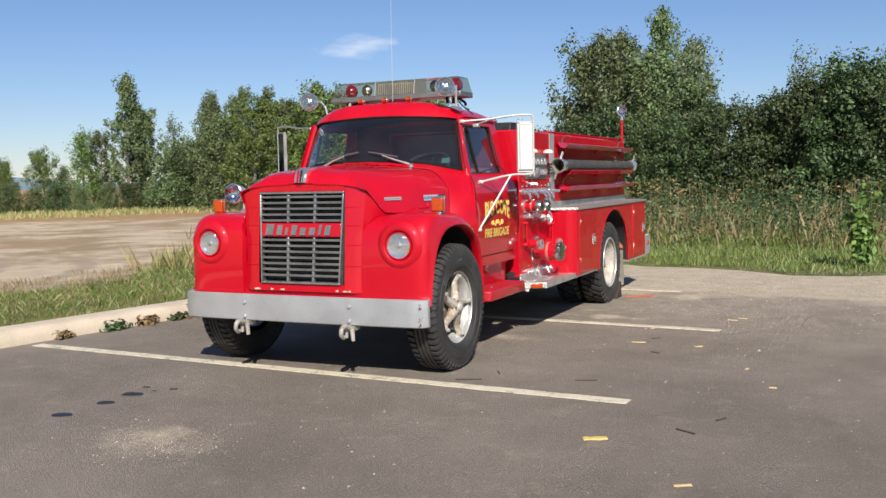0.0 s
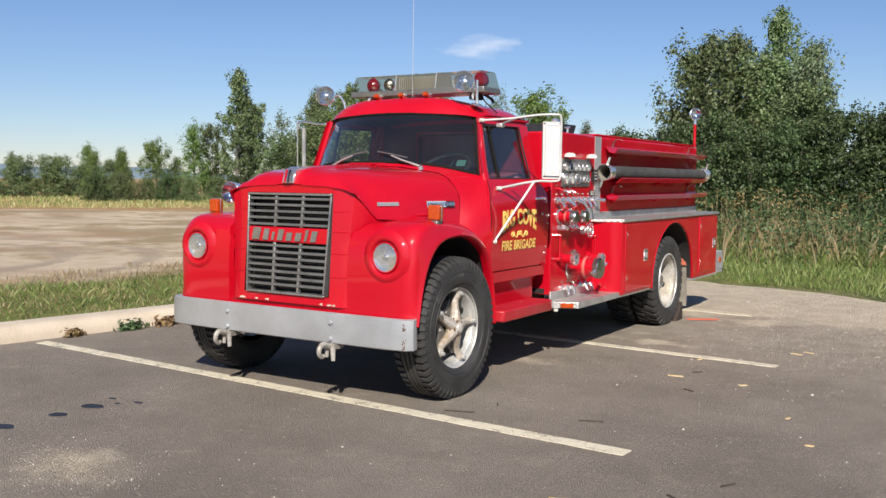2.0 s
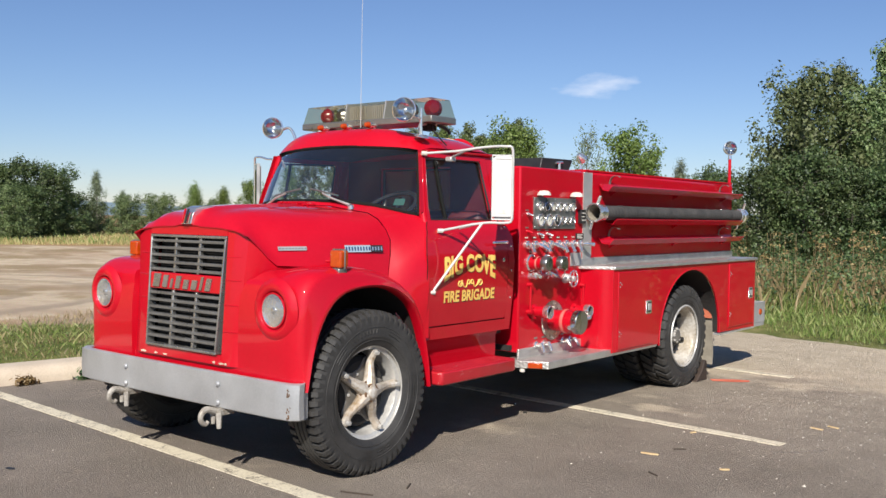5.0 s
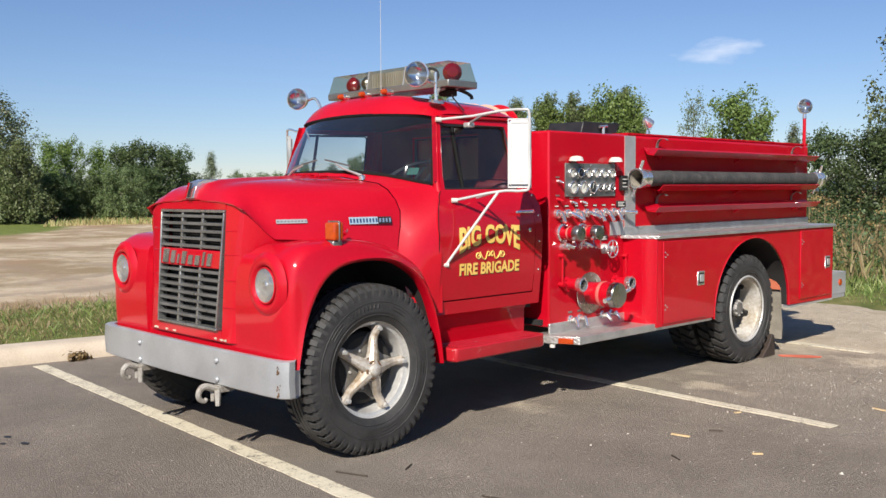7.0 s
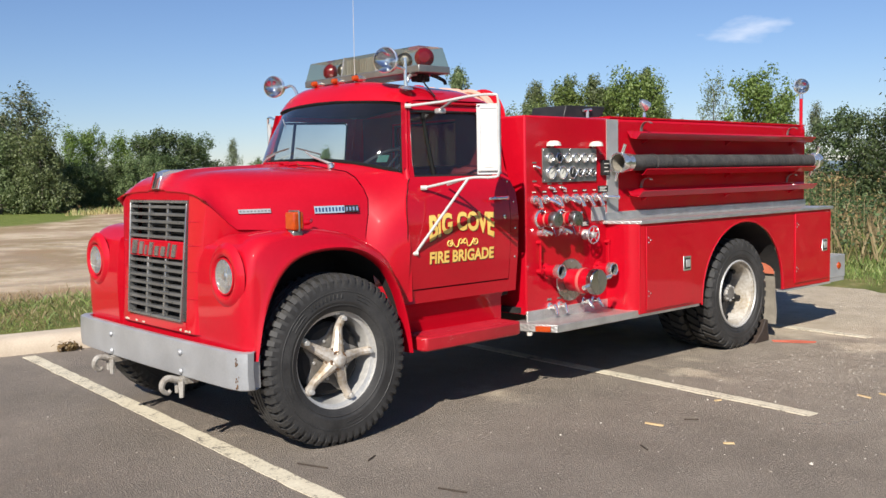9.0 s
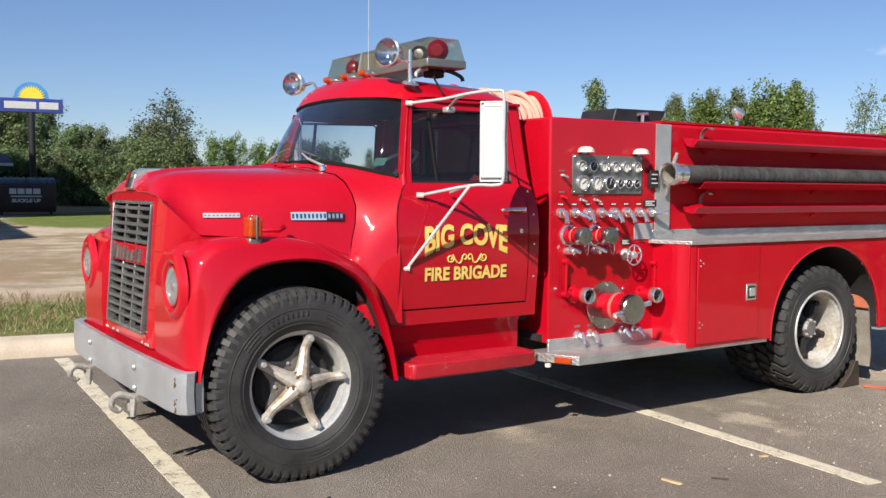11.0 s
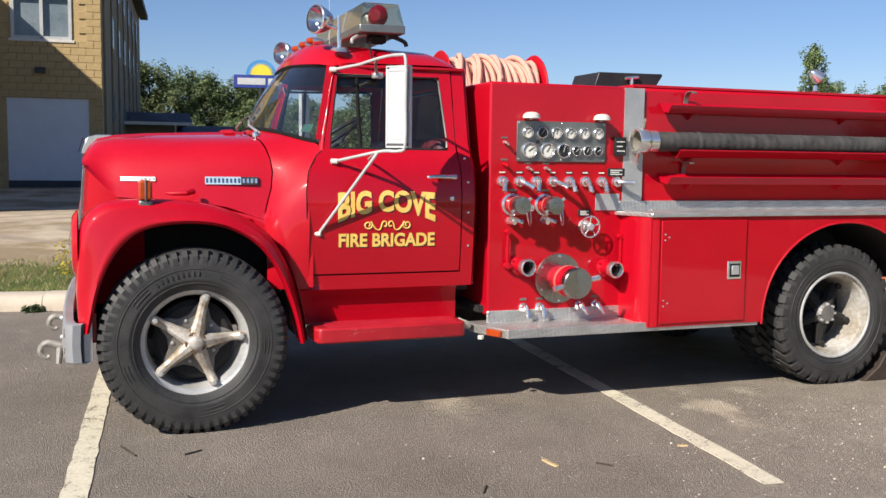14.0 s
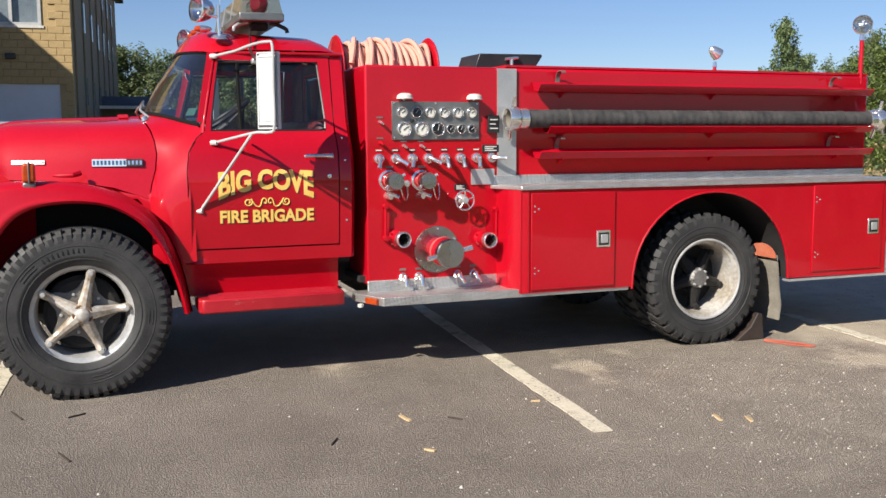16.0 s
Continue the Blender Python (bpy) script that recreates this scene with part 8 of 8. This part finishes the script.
def build_block_building():
    b = thing("block_building", (-41.0, 6.1, 0.1), "two-storey tan block building with a white garage door", "building", turn=-4.7)
    # own frame: x away from the lot is negative, y along the front (negative to the far corner)
    wall = bmesh.new()
    ys, zs = (-7.2, -3.75, -3.5, -1.15, -0.55, 0.0), (0.0, 3.75, 6.15, 8.75, 13.5)
    for i in range(5):
        for j in range(4):
            hole = (j == 0 and i in (1, 2, 3)) or (j == 2 and i == 2)
            if hole:
                continue
            v = [wall.verts.new((0, y, z)) for y, z in ((ys[i], zs[j]), (ys[i + 1], zs[j]), (ys[i + 1], zs[j + 1]), (ys[i], zs[j + 1]))]
            wall.faces.new(v)
    bmesh.ops.remove_doubles(wall, verts=wall.verts, dist=0.001)
    thick(wall, 0.3)
    w = part("front_wall", wall, BLOCK, b)
    # courses of blocks on the front, each proud of the joints
    rnd = random.Random(2)
    mesh = bpy.data.meshes.new("block")
    bm = boxed(0.0, 0.035, 0.006, 0.594, 0.005, 0.295)
    bmesh.ops.bevel(bm, geom=bm.edges[:], offset=0.012, segments=1, affect="EDGES")
    bm.to_mesh(mesh)
    bm.free()
    mesh.materials.append(BLOCK)
    half = mesh.copy()
    for v in half.vertices:
        v.co.y = 0.006 + (v.co.y - 0.006) * 0.495
    made = 0
    for r in range(37):
        z = r * 0.3 - 0.15
        y = -6.9 - (0.3 if r % 2 else 0)
        while y < -0.05:
            wide = min(0.6, -y)
            opening = (z < 3.7 and y + wide > -3.8 and y < -0.5) or (z + 0.3 > 6.2 and z < 8.7 and y + wide > -3.55 and y < -1.1)
            if not opening and made < 560:
                o = new("block", mesh if wide > 0.45 else half)
                o.parent = w
                o.location = (0.012 + rnd.uniform(0, 0.012), y, z)
                made += 1
            y += 0.6
    side = boxed(-34, -0.3, -0.3, 0.0, 0.0, 12.2)
    s = part("side_wall", side, SIDING, b, "dark brown side wall in shade")
    for k in range(7):
        part("side_pipe", tube(bmesh.new(), [(-1.0 - k * 4.4, 0.04, 0.2), (-1.0 - k * 4.4, 0.04, 10.5)], 0.05, 6), SIDING, s)
    for k in range(6):
        for z in (3.0, 6.5, 9.3):
            part("side_window", boxed(-6.2 - k * 4.4, -5.2 - k * 4.4, 0.004, 0.07, z, z + 1.4), PANE, s)
    part("rear_wall", boxed(-34, -0.3, -12, -11.7, 0, 12.2), SIDING, b)
    bm = bmesh.new()
    prism(bm, [(0.6, 12.1), (-13.2, 12.1), (-6.0, 15.5)], lambda u, v, q: (-34.4 + q, u, v), 35.0)
    part("roof", bm, ROOFING, b)
    part("eave", boxed(-34.4, 0.6, 0.05, 0.62, 11.75, 12.1), ROOFING, b)
    # garage door, window, wall lamp
    g = part("garage_door", boxed(-0.12, -0.05, -3.75, -0.55, 0.32, 3.75), DOORWHITE, b, "plain white sectional garage door")
    for k in range(1, 6):
        part("door_joint", boxed(-0.052, -0.046, -3.72, -0.58, 0.32 + k * 0.57 - 0.006, 0.32 + k * 0.57 + 0.006), DOORWHITE, g)
    part("door_sill", boxed(-0.2, 0.03, -3.75, -0.55, 0.0, 0.32), ROOFING, b, "dark concrete door sill")
    fr = part("window", boxed(-0.16, -0.12, -3.5, -1.15, 6.15, 8.75), PANE, b, "white-framed four-light window")
    for y0, y1, z0, z1 in ((-3.5, -3.37, 6.15, 8.75), (-1.28, -1.15, 6.15, 8.75), (-2.39, -2.26, 6.15, 8.75), (-3.37, -1.28, 6.15, 6.28), (-3.37, -1.28, 8.62, 8.75), (-3.37, -1.28, 7.85, 7.96)):
        part("window_frame", boxed(-0.12, 0.06, y0, y1, z0, z1), WHITE, fr)
    part("window_sill", boxed(-0.1, 0.1, -3.6, -1.05, 6.05, 6.15), OFFWHITE, fr)
    part("wall_lamp", boxed(0.04, 0.26, -2.6, -2.2, 4.75, 5.0), BLACK, b, bevel=0.03)
    part("corner_lamp", boxed(0.04, 0.3, -0.35, -0.05, 9.0, 9.25), WHITE, b)
    # unseen wing towards the lot, added to cast the shade on the front
    part("wing", boxed(0.3, 22.5, -19, -7.2, 0.0, 10.8), BLOCK, b)


build_block_building()


def build_low_buildings():
    for name, x, y0, y1, h, deep in (("low_building", -56.0, 4.0, 10.2, 3.3, 9), ("annexe", -62.0, 6.5, 13.6, 2.75, 9)):
        b = thing(name, (x, y0, 0.05), "low dark motel building with a flat overhanging roof", "building")
        n = y1 - y0
        part("wall", boxed(-deep, 0, 0, n, 0, h), SIDING, b)
        bm = bmesh.new()
        prism(bm, [(1.0, h), (1.0, h + 0.12), (-1.2, h + 0.72), (-deep - 0.5, h + 0.72), (-deep - 0.5, h)], lambda u, v, q: (u, -0.3 + q, v), n + 1.1)
        part("roof", bm, ROOFING, b, "dark shingled roof with a shallow pitch", bevel=0.03)
        part("gutter", boxed(1.0, 1.1, -0.3, n + 0.8, h - 0.08, h + 0.1), OFFWHITE, b)
        part("downpipe", tube(bmesh.new(), [(0.05, n - 0.1, 0), (0.05, n - 0.1, h)], 0.05, 6), OFFWHITE, b)
        if name == "low_building":
            d = part("glass_door", boxed(0.0, 0.05, 4.75, 5.5, 1.2, 2.5), PANE, b, "dark glazed entrance")
            part("door_frame", boxed(0.0, 0.08, 4.68, 4.75, 1.15, 2.55), OFFWHITE, d)
            part("ramp_wall", boxed(0.6, 0.75, 4.6, 7.2, 0.0, 1.15), OFFWHITE, b, "white ramp wall")
        else:
            w = part("window", boxed(0.0, 0.05, 4.9, 6.0, 1.25, 2.5), PANE, b, "dark window with a white lower sash")
            part("sash", boxed(0.05, 0.09, 4.95, 5.95, 1.3, 1.9), OFFWHITE, w)
            part("window_frame", boxed(0.0, 0.1, 4.85, 6.05, 1.17, 1.25), OFFWHITE, w)


build_low_buildings()


def build_skip(place, paint, turn, marked, label, size=(1, 1, 1)):
    b = thing("skip", place, label, "skip", "refuse skips", turn)
    b.scale = size
    bm = bmesh.new()
    prism(bm, [(-0.55, 0.12), (0.5, 0.12), (0.62, 0.45), (0.62, 1.22), (-0.55, 1.36)], lambda u, v, w: (u, -0.95 + w, v), 1.9)
    body = part("body", bm, paint, b, bevel=0.02)
    for y in (-0.93, -0.47, 0.0, 0.47, 0.93):
        part("rib", boxed(0.61, 0.66, y - 0.03, y + 0.03, 0.3, 1.2), paint, body)
    for y in (-0.48, 0.48):
        bm = bmesh.new()
        sheet(bm, [[(u, y - 0.46, v), (u, y + 0.46, v)] for u, v in ((0.68, 1.2), (0.66, 1.28), (0.2, 1.46), (-0.3, 1.52), (-0.62, 1.44))])
        thick(bm, 0.03)
        lid = part("lid", bm, BLACK, b, "black ribbed plastic lid")
        for k in range(5):
            part("lid_rib", tube(bmesh.new(), [(0.66, y - 0.4 + k * 0.2, 1.30), (0.2, y - 0.4 + k * 0.2, 1.49), (-0.3, y - 0.4 + k * 0.2, 1.55)], 0.022, 6), BLACK, lid)
    for x in (-0.45, 0.4):
        for y in (-0.8, 0.8):
            part("castor", tube(bmesh.new(), [(x, y - 0.03, 0.07), (x, y + 0.03, 0.07)], 0.07, 10), BLACK, b)
    for s in (-1, 1):
        part("lift_pocket", boxed(-0.35, 0.35, s * 1.0 - 0.06, s * 1.0 + 0.06, 0.75, 0.9), paint, b)
    if marked:
        for y0, y1, z0, z1 in ((-0.45, -0.22, 0.86, 1.08), (-0.18, 0.02, 0.86, 1.08), (0.06, 0.28, 0.86, 1.08), (0.32, 0.54, 0.86, 1.08), (-0.5, 0.5, 0.74, 0.79)):
            part("mark_bar", boxed(0.662, 0.668, -y1, -y0, z0, z1), SHELL, body)
        me = text_mesh("BUCKLE UP", 0.05)
        co = np.array([v.co for v in me.vertices])
        low, span = co.min(0), np.ptp(co, 0)
        for v in me.vertices:
            v.co = (0.672, -0.46 + 0.92 * (v.co.x - low[0]) / span[0], 0.52 + 0.15 * (v.co.y - low[1]) / span[1])
        me.materials.append(SHELL)
        words = new("lettering", me)
        words.parent = body
        words["label"] = "white painted capital words"


build_skip((-49.3, 13.1, 0.1), BROWN_SKIP, -9, True, "dark brown refuse skip with white markings and black lids", (1.3, 1.4, 1.2))
build_skip((-33.0, 7.9, 0.1), GREEN_SKIP, -5, False, "dark green refuse skip with black lids")


def build_sign():
    b = thing("roadside_sign", (-80.0, 18.9, -0.1), "tall roadside sign with a blue board and a yellow half sun", "sign", turn=-8)
    part("pole", tube(bmesh.new(), [(0, 0, 0), (0, 0, 7.5)], 0.27, 12), BLACK, b)
    board = part("board", boxed(-0.2, 0.2, -2.3, 2.3, 7.45, 8.55), BLUE, b, "blue board with white bars", bevel=0.03)
    for y0, y1 in ((-1.98, 0.34), (0.56, 1.98)):
        part("name_bar", boxed(0.2, 0.23, y0, y1, 7.72, 8.28), SHELL, board, bevel=0.02)
    half = [(1.28 * math.cos(a), 8.55 + 1.28 * math.sin(a)) for a in np.linspace(0, math.pi, 25)]
    sun_disc = part("half_sun", prism(bmesh.new(), half, lambda u, v, w: (-0.15 + w, u, v), 0.3), SKYBLUE, b, "light blue half disc with a yellow sun")
    rays = []
    for k in range(31):
        a = math.pi * k / 30
        r = 1.05 if k % 2 else 0.78
        rays.append((r * math.cos(a), 8.56 + r * math.sin(a)))
    part("sun_rays", prism(bmesh.new(), rays, lambda u, v, w: (0.15 + w, u, v), 0.03), YELLOW, sun_disc)


build_sign()


# ---- distance ----
def build_distance():
    m, t, p = nodes_of("haze_coloured_hills")
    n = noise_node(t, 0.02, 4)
    # the air's haze is put into the hills' own blue-green colour
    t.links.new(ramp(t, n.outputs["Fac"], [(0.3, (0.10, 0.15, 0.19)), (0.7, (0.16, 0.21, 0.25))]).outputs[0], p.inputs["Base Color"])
    p.inputs["Roughness"].default_value = 1.0
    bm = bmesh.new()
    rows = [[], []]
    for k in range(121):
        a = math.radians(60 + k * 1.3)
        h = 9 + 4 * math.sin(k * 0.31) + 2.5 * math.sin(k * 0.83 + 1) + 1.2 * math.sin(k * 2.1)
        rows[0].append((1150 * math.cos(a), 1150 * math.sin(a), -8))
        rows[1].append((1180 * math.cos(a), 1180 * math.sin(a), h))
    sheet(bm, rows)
    tagged(finish("backdrop", bm, m), "low hills on the horizon, haze put into their blue-green colour", "hills", kind="structure")
    # thin wisp of cloud
    m, t, p = nodes_of("thin_cloud")
    co = t.nodes.new("ShaderNodeTexCoord")
    mp = t.nodes.new("ShaderNodeMapping")
    mp.inputs["Scale"].default_value = (1, 1, 1)
    t.links.new(co.outputs["UV"], mp.inputs[0])
    sp = t.nodes.new("ShaderNodeSeparateXYZ")
    t.links.new(mp.outputs[0], sp.inputs[0])
    u = math_node(t, "SUBTRACT", math_node(t, "MULTIPLY", sp.outputs[0], 2), 1)
    v = math_node(t, "SUBTRACT", math_node(t, "MULTIPLY", sp.outputs[1], 2), 1)
    rr = math_node(t, "SQRT", math_node(t, "ADD", math_node(t, "MULTIPLY", u, u), math_node(t, "MULTIPLY", v, v)))
    no = t.nodes.new("ShaderNodeTexNoise")
    no.inputs["Scale"].default_value, no.inputs["Detail"].default_value = 2.6, 6
    t.links.new(mp.outputs[0], no.inputs["Vector"])
    body = math_node(t, "SUBTRACT", math_node(t, "MULTIPLY", no.outputs["Fac"], 1.6), math_node(t, "ADD", rr, 0.05))
    body = math_node(t, "MULTIPLY", body, 0.75, True)
    em, tr, mx = t.nodes.new("ShaderNodeEmission"), t.nodes.new("ShaderNodeBsdfTransparent"), t.nodes.new("ShaderNodeMixShader")
    em.inputs[0].default_value, em.inputs[1].default_value = (0.86, 0.88, 0.95, 1), 0.85
    t.links.new(body, mx.inputs[0])
    t.links.new(tr.outputs[0], mx.inputs[1])
    t.links.new(em.outputs[0], mx.inputs[2])
    t.links.new(mx.outputs[0], t.nodes["Material Output"].inputs["Surface"])
    d = Vector((math.cos(radians(120)), math.sin(radians(120)), 0))
    side = Vector((math.sin(radians(120)), -math.cos(radians(120)), 0))
    c = d * 2500 + Vector((0, 0, 345))
    me = bpy.data.meshes.new("cloud")
    me.from_pydata([c + side * a * 130 + Vector((0, 0, b * 42 + a * 10)) for a, b in ((-1, -1), (1, -1), (1, 1), (-1, 1))], [], [(0, 1, 2, 3)])
    uv = me.uv_layers.new(name="uv")
    for k, q in enumerate(((0, 0), (1, 0), (1, 1), (0, 1))):
        uv.data[k].uv = q
    me.materials.append(m)
    ob = new("cloud", me)
    ob.visible_shadow = False
    tagged(ob, "thin white wisp of cloud in the sky", "cloud", kind="structure")


build_distance()
